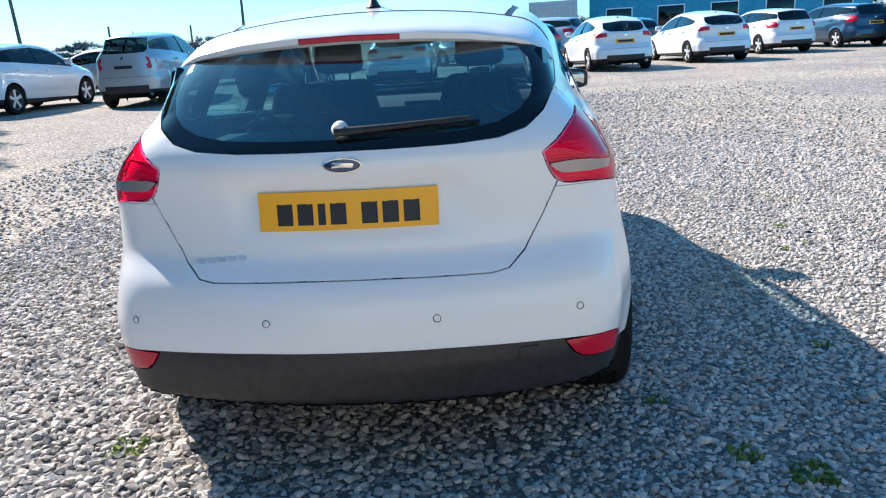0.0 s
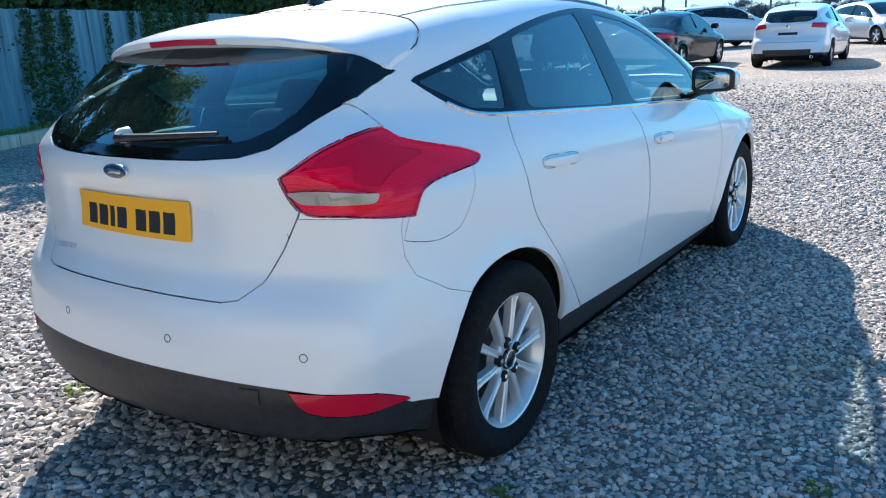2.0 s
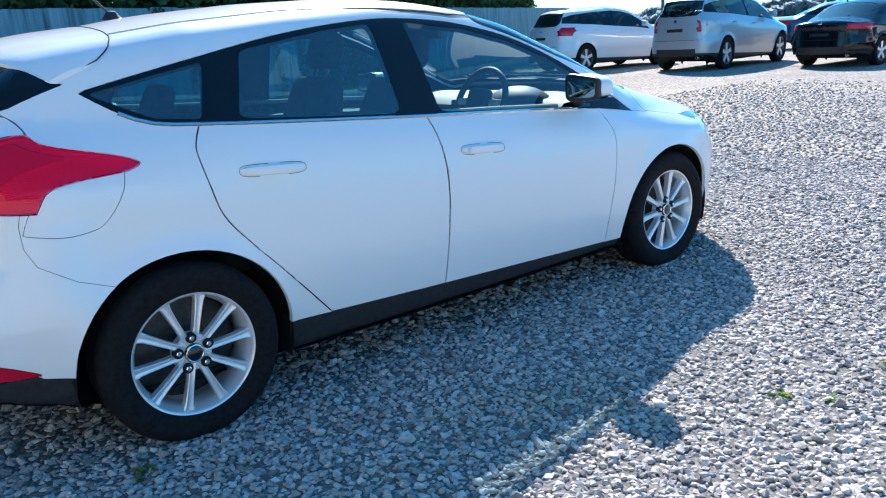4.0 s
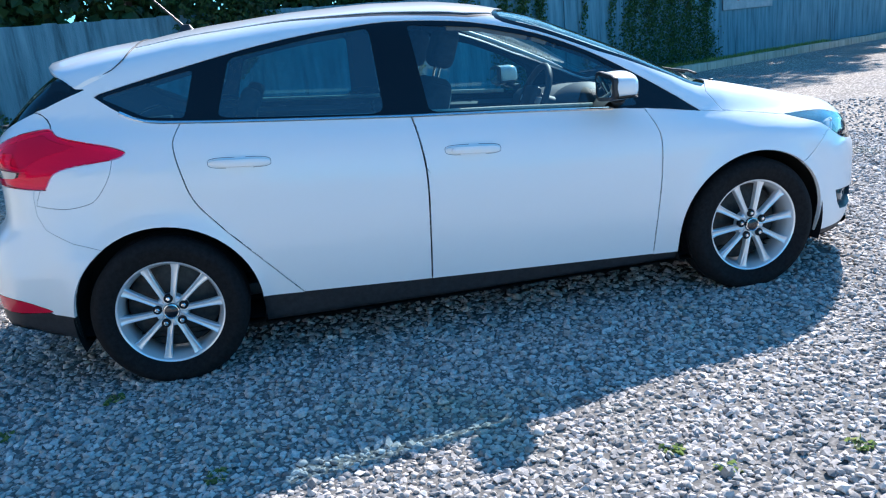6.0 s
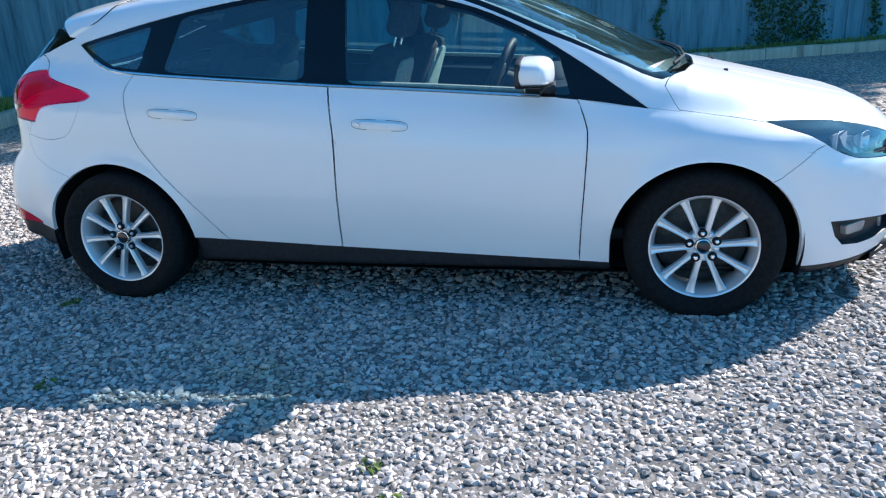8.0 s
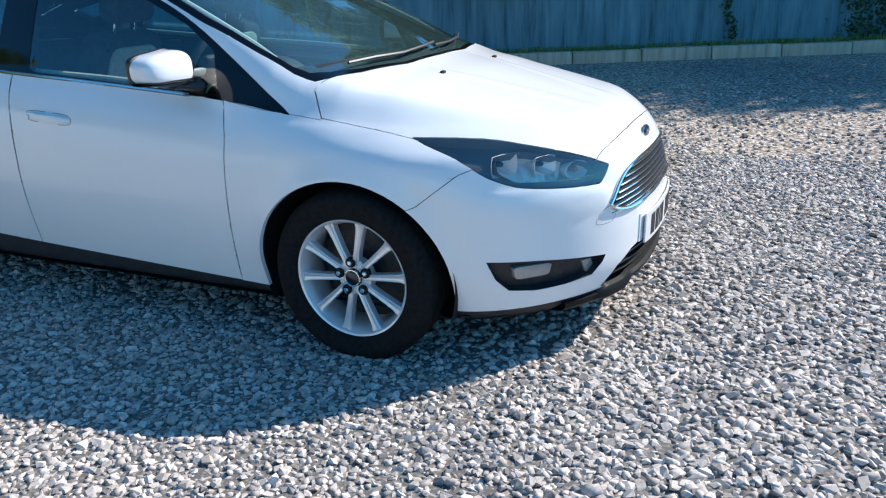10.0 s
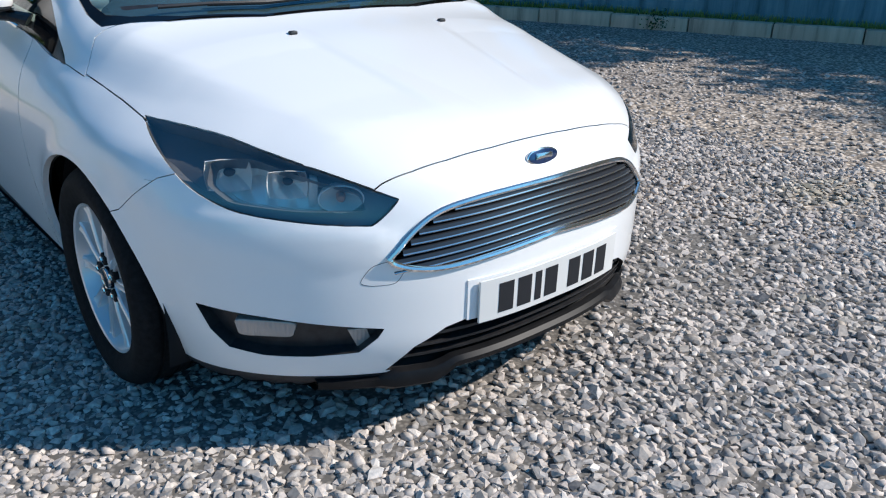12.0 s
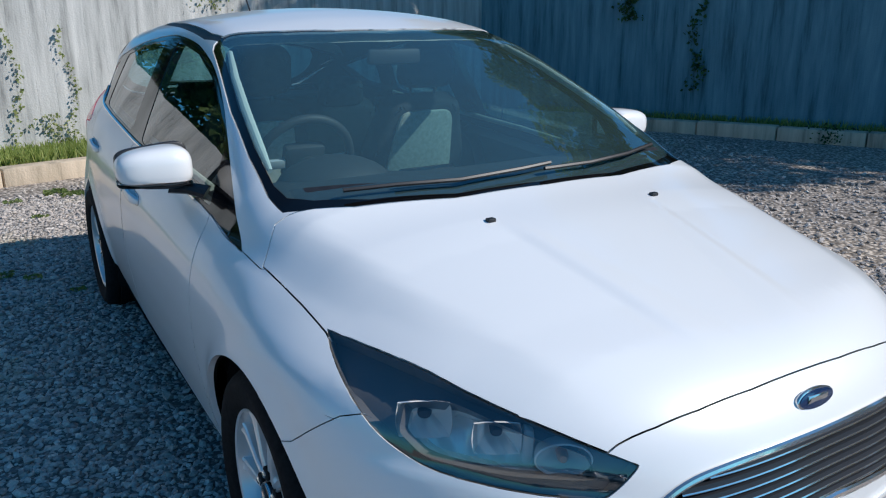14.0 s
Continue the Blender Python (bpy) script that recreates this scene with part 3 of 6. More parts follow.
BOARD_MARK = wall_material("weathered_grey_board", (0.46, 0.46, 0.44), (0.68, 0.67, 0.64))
# Side wall boards: their shade is put into this darker, bluer colour.
SHADED_BOARD = wall_material("dark_grey_board", (0.14, 0.24, 0.285), (0.235, 0.36, 0.415))
KERB_STONE = wall_material("kerb_concrete", (0.52, 0.43, 0.31), (0.70, 0.58, 0.43))
CORNER = Vector((-5.622, -6.822))
BEND = Vector((-10.56, 5.151))
SIDE_END = Vector((-21.98, 26.26))
REAR_END = Vector((15.0, -1.75))
SIDE_DIR = (BEND - CORNER).normalized()
FAR_DIR = (SIDE_END - BEND).normalized()
REAR_DIR = (REAR_END - CORNER).normalized()
OUT_SIDE = Vector((-SIDE_DIR.y, SIDE_DIR.x))
OUT_FAR = Vector((-FAR_DIR.y, FAR_DIR.x))
OUT_REAR = Vector((REAR_DIR.y, -REAR_DIR.x))
NEAR_LENGTH = (BEND - CORNER).length
FAR_LENGTH = (SIDE_END - BEND).length
REAR_LENGTH = (REAR_END - CORNER).length
BACK_SIDE, BACK_REAR = .677, .93
INNER = CORNER + OUT_SIDE * .55 + OUT_REAR * .85


def beside(along, off):
    """The place along the bent side kerb, counted from the corner, and off behind its edge."""
    if along < NEAR_LENGTH:
        return CORNER + SIDE_DIR * along + OUT_SIDE * off
    return BEND + FAR_DIR * (along - NEAR_LENGTH) + OUT_FAR * off


def behind_rear(along, off):
    return CORNER + REAR_DIR * along + OUT_REAR * off


def boarded_wall(name, start, way, out, length, height, label, mat, step=.19):
    """A wall faced with upright boards, each its own piece."""
    turn = math.atan2(way.y, way.x)
    base = Matrix.Translation((start.x, start.y, 0)) @ Matrix.Rotation(turn, 4, "Z")
    side = 1 if (out - way.orthogonal()).length < 1 else -1
    ob = part(name, box(length, .16, height, (length / 2, side * .11, height / 2)), mat)
    ob.matrix_basis = base
    tagged(ob, label, "wall", kind="structure")
    data = None
    rng = random.Random(hash(len(name)))
    for k in range(int(length / step)):
        if data is None:
            piece = part("board", box(step - .0006, .034, height + .02, (0, 0, height / 2), .0008, 1), mat, ob)
            data = piece.data
        else:
            piece = new("board", data)
            piece.parent = ob
        piece.matrix_basis = Matrix.Translation((step * (k + .5), side * (.016 + rng.uniform(-.0005, .0005)), rng.uniform(-.01, .01)))
    return ob


def kerb(name, start, way, out, length, label, tall=.17):
    turn = math.atan2(way.y, way.x)
    base = Matrix.Translation((start.x, start.y, 0)) @ Matrix.Rotation(turn, 4, "Z")
    side = 1 if (out - way.orthogonal()).length < 1 else -1
    ob = tagged(new(name), label, "kerb", kind="structure")
    ob.matrix_basis = base
    data = None
    rng = random.Random(3)
    for k in range(round(length)):
        if data is None:
            piece = part("kerb_stone", box(.985, .20, tall + .1, (0, 0, tall / 2 - .05), .018, 2), KERB_STONE, ob)
            data = piece.data
        else:
            piece = new("kerb_stone", data)
            piece.parent = ob
        piece.matrix_basis = Matrix.Translation((k + .5, side * (.10 + rng.uniform(-.006, .006)), rng.uniform(-.008, .008)))
    return ob


kerb("kerb_side", CORNER, SIDE_DIR, OUT_SIDE, NEAR_LENGTH, "grey concrete kerb stones along the wall")
kerb("kerb_side_far", BEND, FAR_DIR, OUT_FAR, FAR_LENGTH, "grey concrete kerb stones past the bend")
kerb("kerb_rear", CORNER, REAR_DIR, OUT_REAR, REAR_LENGTH, "pale concrete kerb stones along the grass")
MEET = beside(NEAR_LENGTH - .036, BACK_SIDE)
boarded_wall("wall_side", INNER, SIDE_DIR, OUT_SIDE, (MEET - INNER).length, 1.95, "board-marked wall with stains, its blue shade put into the colour", SHADED_BOARD)
boarded_wall("wall_side_far", MEET, FAR_DIR, OUT_FAR, FAR_LENGTH + 1, 1.95, "board-marked wall under ivy, its blue shade put into the colour", SHADED_BOARD)
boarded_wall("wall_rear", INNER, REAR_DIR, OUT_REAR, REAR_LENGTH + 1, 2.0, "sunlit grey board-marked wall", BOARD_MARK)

# ---- plants ----
def leaf_material(name, low, high):
    m = material(name, low, 0.55)
    b = m.node_tree.nodes["Principled BSDF"]
    isle = m.node_tree.nodes.new("ShaderNodeNewGeometry").outputs["Random Per Island"]
    link(m, ramp(m, isle, [(0, low), (1, high)]), b.inputs["Base Color"])
    glow = m.node_tree.nodes.new("ShaderNodeBsdfTranslucent")
    link(m, ramp(m, isle, [(0, tuple(min(1, c * 1.5) for c in low)), (1, tuple(min(1, c * 1.5) for c in high))]), glow.inputs["Color"])
    both = m.node_tree.nodes.new("ShaderNodeMixShader")
    both.inputs[0].default_value = 0.45
    link(m, b.outputs[0], both.inputs[1])
    link(m, glow.outputs[0], both.inputs[2])
    link(m, both.outputs[0], m.node_tree.nodes["Material Output"].inputs["Surface"])
    return m


LEAF = leaf_material("dark_leaf", (0.03, 0.052, 0.018), (0.085, 0.14, 0.042))
# Lighter copy of the leaf: sunlight on the foliage is put into the green.
SUNLIT_LEAF = leaf_material("sunlit_leaf", (0.06, 0.11, 0.02), (0.17, 0.25, 0.07))
IVY = leaf_material("ivy_leaf", (0.03, 0.06, 0.015), (0.10, 0.17, 0.05))
PALE_IVY = leaf_material("pale_ivy_leaf", (0.14, 0.19, 0.05), (0.34, 0.36, 0.14))
# Pale bluish leaf: the haze of distance is mixed into its colour.
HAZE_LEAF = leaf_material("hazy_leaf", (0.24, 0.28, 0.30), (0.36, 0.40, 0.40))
GRASS = leaf_material("grass_blade", (0.19, 0.26, 0.05), (0.42, 0.46, 0.15))
BARK = grainy(material("bark", (0.1, 0.08, 0.06), 0.95), 12, (0.06, 0.05, 0.04), (0.14, 0.11, 0.09), 0.6)
SOIL = grainy(material("soil", (0.1, 0.09, 0.06), 0.95), 9, (0.06, 0.055, 0.04), (0.15, 0.14, 0.08), 0.6)


def leaves(name, mat, points, size, seed, parent=None, upright=False):
    """Many small folded leaves at the given points, in one mesh."""
    rng = np.random.default_rng(seed)
    n = len(points)
    d = rng.normal(size=(n, 3))
    if upright:
        d = np.stack([rng.normal(0, .35, n), rng.normal(0, .35, n), np.ones(n)], 1)
    d /= np.linalg.norm(d, axis=1)[:, None]
    e = np.cross(d, rng.normal(size=(n, 3)))
    e /= np.linalg.norm(e, axis=1)[:, None]
    k = np.cross(d, e)
    s = (rng.uniform(.6, 1.3, n) * size)[:, None]
    w = .42 if not upright else .07
    p = np.asarray(points)
    a, b = p - (0 if upright else .5) * d * s, p + (1 if upright else .5) * d * s
    l, r = p + e * s * w + k * s * .12 + d * s * .1, p - e * s * w + k * s * .12 + d * s * .1
    V = np.stack([a, l, b, r], 1).reshape(-1, 3)
    F = (np.array([[0, 1, 2], [0, 2, 3]])[None] + (np.arange(n) * 4)[:, None, None]).reshape(-1, 3)
    data = bpy.data.meshes.new(name)
    data.from_pydata(V.tolist(), [], F.tolist())
    data.materials.append(mat)
    ob = new(name, data)
    ob.parent = parent
    return ob


def tree(at, height, spread, seed, count=8000, low=.28, leaf=None):
    rng = np.random.default_rng(seed)
    t = tagged(new("tree"), "leafy tree behind the wall, coloured sunlit green" if leaf else "dark leafy tree behind the wall", "tree", "trees along the wall")
    t.location = (at[0], at[1], 0)
    bm = tube([(0, 0, -.1), (.05, .02, height * .3), (.0, .08, height * .6), (.05, 0, height * .85)], [.16, .13, .09, .03], 9)
    part("trunk", bm, BARK, t)
    clumps = []
    for k in range(15):
        a, u = rng.uniform(0, 2 * np.pi), rng.uniform(.15, 1.0)
        c = np.array([np.cos(a) * spread * u, np.sin(a) * spread * u, height * rng.uniform(low, .95)])
        c[:2] *= 1.15 - .5 * abs(c[2] / height - .55)
        clumps.append((c, rng.uniform(.45, .95) * spread * .55))
        if k < 6:
            part("limb", tube([(0, .04, height * .45), tuple(c * .6 + np.array([0, 0, height * .15])), tuple(c)], [.06, .04, .012], 6), BARK, t)
    pts = []
    for c, r in clumps:
        v = rng.normal(size=(count // 15, 3))
        v /= np.linalg.norm(v, axis=1)[:, None]
        pts.append(c + v * (r * rng.uniform(.35, 1.05, (len(v), 1))) * np.array([1, 1, .8]))
    leaves("crown", leaf or LEAF, np.concatenate(pts), .17, seed + 50, t)
    return t


for k, (along, off, h, w, low, leaf) in enumerate([(-.6, 2.6, 8.6, 2.3, .4, SUNLIT_LEAF), (2.4, 2.7, 8.8, 2.4, .28, SUNLIT_LEAF), (5.2, 2.7, 9.7, 2.4, .28, SUNLIT_LEAF), (7.4, 2.7, 10.3, 2.3, .28, None), (9.5, 2.7, 10.5, 2.3, .25, None), (11.6, 2.6, 8.4, 2.3, .2, None),
                                                    (14.2, 2.5, 8.4, 2.3, .2, None), (16.8, 2.5, 8.6, 2.4, .2, None), (19.4, 2.5, 9.3, 2.4, .2, None), (22.0, 2.5, 10.3, 2.5, .2, None), (24.8, 2.5, 11.3, 2.6, .2, None),
                                                    (27.8, 2.5, 12.0, 2.6, .2, None), (31.4, 2.4, 12.0, 2.7, .18, None)]):
    tree(beside(along, off), h, w, 20 + k, 12000, low, leaf)
for k, (along, off, h, w) in enumerate([(4.05, 2.9, 4.8, 1.7), (7.45, 3.3, 5.6, 1.9), (11.05, 2.9, 5.0, 1.8), (14.65, 3.1, 5.6, 1.9), (18.35, 3.1, 5.0, 1.8)]):
    tree(behind_rear(along, off), h, w, 40 + k, 10000, .28, SUNLIT_LEAF)


def along_side(a, o, z):
    """Points spread along the bent side kerb."""
    near = (a < NEAR_LENGTH)[:, None]
    a, o = a[:, None], o[:, None]
    flat = np.where(near, np.array(CORNER) + a * np.array(SIDE_DIR) + o * np.array(OUT_SIDE), np.array(BEND) + (a - NEAR_LENGTH) * np.array(FAR_DIR) + o * np.array(OUT_FAR))
    return np.concatenate([flat, z[:, None]], 1)


hedge_rng = np.random.default_rng(15)
n = 46000
a = hedge_rng.uniform(-1.5, 33, n)
rise = 3.9 + .35 * np.sin(a * 1.3) + .35 * np.sin(a * 3.1 + 1)
o = hedge_rng.uniform(.85, 2.2, n)
tagged(leaves("hedge", LEAF, along_side(a, o, 1.5 + (rise - 1.5) * hedge_rng.uniform(0, 1, n)), .20, 16), "dense dark hedge rising behind the wall", "hedge", kind="stuff")


def ivy_patch(start, way, out, spots, seed, label, mat, size):
    """Ivy that climbs a wall: strands of leaves just off its face."""
    rng = np.random.default_rng(seed)
    pts = []
    for along, z0, z1, wide, n in spots:
        z = rng.uniform(0, 1, n)
        x = along + rng.normal(0, wide, n) * (1 - .55 * z) + .06 * np.sin(z * 9)
        zz = z0 + (z1 - z0) * z
        o = -.03 - np.abs(rng.normal(0, .035, n))
        pts.append(np.stack([start.x + way.x * x + out.x * o, start.y + way.y * x + out.y * o, zz], 1))
    return tagged(leaves("ivy", mat, np.concatenate(pts), size, seed), label, "ivy", kind="stuff")


ivy_patch(INNER - REAR_DIR * .956, REAR_DIR, OUT_REAR, [(7.48, .05, 1.45, .03, 130), (8.02, .05, 1.75, .03, 150), (7.7, .02, .55, .16, 200), (7.0, .05, .5, .06, 70), (5.7, 1.6, 2.0, .15, 120), (8.8, .05, 1.3, .05, 90)], 71, "thin pale ivy strands climbing the sunlit wall", PALE_IVY, .036)
ivy_patch(beside(0, BACK_SIDE), SIDE_DIR, OUT_SIDE, [(11.3, .1, 1.95, .16, 900), (11.75, .1, 1.95, .2, 1200), (12.2, .1, 1.95, .16, 900), (9.42, .2, 1.1, .05, 170), (2.7, .5, 1.95, .07, 200), (1.7, 1.45, 1.8, .12, 120), (10.4, 1.3, 1.95, .2, 260), (6.6, 1.5, 1.95, .3, 260)], 72, "dark ivy hanging on the shaded wall", IVY, .055)
clump_rng = np.random.default_rng(83)
n = 2600
a = 6.05 + clump_rng.normal(0, .30, n)
z = 2.25 - (1.32 - .75 * np.minimum(1, np.abs(a - 6.05) / .7)) * clump_rng.uniform(0, 1, n) ** .7
tagged(leaves("overhanging_branch", LEAF, along_side(a, BACK_SIDE - .05 - .25 * clump_rng.uniform(0, 1, n), z), .09, 84), "dark leafy branch hanging over the wall", "branch", kind="stuff")
ivy_patch(MEET, FAR_DIR, OUT_FAR, [(.5, .1, 1.9, .08, 330), (1.4, .2, 1.95, .10, 400), (2.1, .05, 2.0, .3, 1600), (2.8, .05, 2.1, .32, 1900), (3.5, .05, 2.0, .32, 1900), (4.2, .05, 2.1, .32, 1900), (4.9, .05, 2.0, .28, 1700)], 73, "dense dark ivy over the far wall", IVY, .055)


def strip(name, start, way, out, length, deep, z, label):
    turn = math.atan2(way.y, way.x)
    side = 1 if (out - way.orthogonal()).length < 1 else -1
    ob = part(name, box(length, deep, .12, (length / 2, side * deep / 2, z - .06)), SOIL)
    ob.matrix_basis = Matrix.Translation((start.x, start.y, 0)) @ Matrix.Rotation(turn, 4, "Z")
    return tagged(ob, label, "verge", kind="structure")


strip("verge_rear", CORNER + OUT_REAR * .2, REAR_DIR, OUT_REAR, REAR_LENGTH, BACK_REAR - .2, .15, "narrow earth verge with grass")
strip("verge_side", CORNER + OUT_SIDE * .2, SIDE_DIR, OUT_SIDE, NEAR_LENGTH, BACK_SIDE - .2, .13, "narrow earth verge under the wall")
strip("verge_side_far", BEND + OUT_FAR * .2, FAR_DIR, OUT_FAR, FAR_LENGTH, BACK_SIDE - .2, .126, "narrow earth verge past the bend")
rng = np.random.default_rng(9)
n = 26000
a, o = rng.uniform(.05, 21.0, n), rng.uniform(.22, BACK_REAR - .02, n)
pts = np.stack([CORNER.x + REAR_DIR.x * a + OUT_REAR.x * o, CORNER.y + REAR_DIR.y * a + OUT_REAR.y * o, np.full(n, .15)], 1)
tagged(leaves("grass", GRASS, pts, .13, 91, upright=True), "sunlit green grass between kerb and wall", "grass", kind="stuff")
n = 6000
a, o = rng.uniform(0, 24.0, n), rng.uniform(.42, BACK_SIDE - .02, n)
tagged(leaves("grass", GRASS, along_side(a, o, np.full(n, .12)), .10, 92, upright=True), "low grass under the shaded wall", "grass", kind="stuff")


# ---- the white hatchback ----
HUBS = {"front": 1.324, "rear": -1.324}
REAR_DOOR_EDGE = smooth_line([(-1.163, 1.063), (-1.196, 1.009), (-1.204, .962), (-1.188, .865), (-1.158, .758), (-1.085, .656), (-.951, .504), (-.775, .300)])
MID_EDGE = smooth_line([(-.233, .987), (-.214, .872), (-.203, .731), (-.211, .512), (-.22, .272)])
FRONT_DOOR_EDGE = smooth_line([(.818, .904), (.853, .819), (.862, .752), (.852, .581), (.838, .40), (.828, .224)])
BELT_LINE = smooth_line([(-1.495, 1.190), (-1.40, 1.122), (-1.303, 1.080), (-1.163, 1.063), (-.848, 1.036), (-.5, 1.008), (-.233, .987), (.083, .965), (.5, .933), (.818, .904), (1.095, .860)])
ROOF_LINE = smooth_line([(1.095, .860), (.851, 1.027), (.62, 1.167), (.385, 1.271), (.144, 1.335), (-.025, 1.361), (-.195, 1.375), (-.34, 1.377), (-.582, 1.360), (-.819, 1.330), (-1.052, 1.288), (-1.29, 1.240), (-1.475, 1.200)])


def belt(a, b):
    return [p for p in BELT_LINE if a < p[0] < b]


def sill_z(y):
    return 0.275 - 0.0447 * (y + 0.22)


def corner_side(points, sign):
    return [((x + sign * y) / math.sqrt(2), z) for x, y, z in points]


TAIL = corner_side([(.562, -1.951, .985), (.628, -1.896, 1.038), (.66, -1.827, 1.066), (.675, -1.751, 1.080), (.685, -1.678, 1.084), (.721, -1.65, 1.056),
                    (.752, -1.57, 1.030), (.784, -1.46, 1.003), (.805, -1.396, .978), (.812, -1.391, .964), (.816, -1.427, .949), (.811, -1.505, .943), (.806, -1.616, .933),
                    (.805, -1.672, .913), (.805, -1.705, .865), (.80, -1.729, .860), (.713, -1.879, .884), (.623, -1.925, .890), (.583, -1.941, .93)], 1)
TAIL_CLEAR = corner_side([(.580, -1.942, .948), (.659, -1.914, .952), (.762, -1.803, .934), (.758, -1.817, .915), (.612, -1.926, .922)], 1)
TAIL_SHADE = corner_side([(.684, -1.71, 1.076), (.659, -1.851, 1.049), (.603, -1.93, 1.003), (.633, -1.913, 1.014), (.71, -1.83, 1.015), (.731, -1.85, .968), (.768, -1.792, .954), (.76, -1.734, .985), (.76, -1.582, 1.016), (.734, -1.641, 1.036), (.711, -1.684, 1.054)], 1)
REFLECTOR = corner_side([(.608, -2.048, .449), (.68, -1.97, .446), (.741, -1.88, .430), (.765, -1.80, .392), (.769, -1.75, .360), (.727, -1.89, .368), (.65, -2.02, .390)], 1)
HEAD = corner_side([(.761, 1.544, .795), (.778, 1.596, .775), (.794, 1.709, .738), (.782, 1.784, .691), (.754, 1.842, .659), (.708, 1.908, .635), (.605, 2.014, .618),
                    (.508, 2.087, .610), (.477, 2.104, .614), (.426, 2.116, .657), (.435, 2.106, .669), (.50, 2.05, .702), (.561, 1.984, .730), (.63, 1.87, .762), (.682, 1.765, .783)], -1)
FOG = corner_side([(.794, 1.805, .398), (.758, 1.869, .393), (.691, 1.956, .386), (.612, 2.032, .373), (.526, 2.097, .361), (.478, 2.127, .354), (.49, 2.119, .332),
                   (.527, 2.091, .293), (.615, 2.022, .283), (.696, 1.938, .280), (.748, 1.866, .290), (.775, 1.83, .333)], -1)
REGIONS = ["body_side", "bonnet", "windscreen", "rear_window", "tailgate", "rear_bumper", "rear_valance", "front_bumper", "front_lip", "front_door", "rear_door",
           "window_surround", "rear_side_window", "front_side_window", "quarter_window", "front_wing", "tail_lamp", "reversing_lens", "rear_reflector", "headlamp", "grille_hole",
           "fog_surround", "intake", "fuel_flap", "sill", "arch_hole", "underbody", "roof_strip", "roof", "mirror_sail", "windscreen_border", "rear_window_border", "lamp_window", "tail_shade"]
R = {n: i for i, n in enumerate(REGIONS)}


def carved_hatch():
    form = hatch_form()
    bm = skin(form, 1.45, 0.62, 104, 150, 46)
    mirror = lambda half: half + [(-x, z) for x, z in half[::-1]]
    carve(bm, mirror([(0.001, 2.119), (.139, 2.119), (.274, 2.112), (.37, 2.101), (.450, 2.086), (.48, 2.082), (.58, 2.0), (.67, 1.87), (.735, 1.72), (.770, 1.60), (.764, 1.544), (.768, 1.42), (.774, 1.319), (.784, 1.212), (.728, 1.158),
                      (.695, 1.170), (.549, 1.245), (.294, 1.301), (.001, 1.316)]), "top", R["bonnet"])
    carve(bm, mirror([(.001, 1.314), (.294, 1.299), (.549, 1.243), (.672, 1.181), (.702, 1.148), (.712, 1.07), (.703, .90), (.675, .66), (.60, .25), (.586, .222), (.56, .212), (.373, .305), (.2, .365), (.001, .388)]), "top", R["windscreen"], [0])
    carve(bm, mirror([(.001, 1.292), (.28, 1.278), (.50, 1.228), (.625, 1.162), (.676, 1.11), (.688, 1.05), (.682, .90), (.656, .68), (.585, .29), (.570, .252), (.548, .240), (.36, .330), (.2, .378), (.001, .392)]), "top", R["windscreen_border"], [R["windscreen"]])
    carve(bm, [(.572, .22), (.585, .10), (.568, -.4), (.540, -1.0), (.500, -1.33), (.478, -1.33), (.518, -1.0), (.546, -.4), (.562, .10), (.552, .21)], "top", R["roof_strip"], [0])
    carve(bm, mirror([(.001, .39), (.2, .366), (.373, .306), (.553, .214), (.563, .10), (.547, -.4), (.519, -1.0), (.479, -1.33), (.25, -1.345), (.001, -1.35)]), "top", R["roof"], [0])
    carve(bm, mirror([(.001, 1.028), (.156, 1.028), (.312, 1.030), (.438, 1.038), (.515, 1.058), (.569, 1.098), (.600, 1.140), (.622, 1.165), (.632, 1.222), (.600, 1.262), (.5, 1.300), (.25, 1.335), (.001, 1.345)]), "rear", R["rear_window"], [0], 0.12)
    carve(bm, mirror([(.001, 1.056), (.2, 1.058), (.35, 1.064), (.44, 1.078), (.50, 1.105), (.535, 1.14), (.548, 1.18), (.545, 1.23), (.51, 1.275), (.3, 1.315), (.001, 1.33)]), "rear", R["rear_window_border"], [R["rear_window"]], 0.1)
    carve(bm, mirror([(.001, .667), (.136, .667), (.406, .663), (.455, .671), (.504, .712), (.557, .801), (.60, .886), (.64, .98), (.686, 1.084), (.650, 1.118), (.619, 1.150), (.5, 1.2), (.001, 1.3)]), "rear", R["tailgate"], [0], 0.1)
    carve(bm, [(-2.4, .0), (-1.4, 0), (-1.4, .33), (-1.667, .329), (-1.78, .350), (-1.84, .390), (-1.90, .425), (-2.05, .455), (-2.13, .469), (-2.4, .480)], "side", R["rear_valance"], [0], -0.05)
    carve(bm, [(-2.4, .1), (-1.4, .1), (-1.4, .56), (-1.534, .599), (-1.64, .640), (-1.737, .703), (-1.762, .76), (-1.762, .83), (-1.75, .875), (-2.4, .895)], "side", R["rear_bumper"], [0], -0.05)
    carve(bm, BELT_LINE + ROOF_LINE[1:], "side", R["window_surround"], [0, 2, 3])
    carve(bm, rounded([(-1.474, 1.186), (-1.30, 1.094), (-1.148, 1.077), (-1.090, 1.262), (-1.28, 1.226)], 4, .12), "side", R["quarter_window"], [R["window_surround"]])
    carve(bm, rounded([(-1.020, 1.064), (-.344, 1.008), (-.352, 1.360), (-.58, 1.343), (-.945, 1.291)], 4, .1), "side", R["rear_side_window"], [R["window_surround"]])
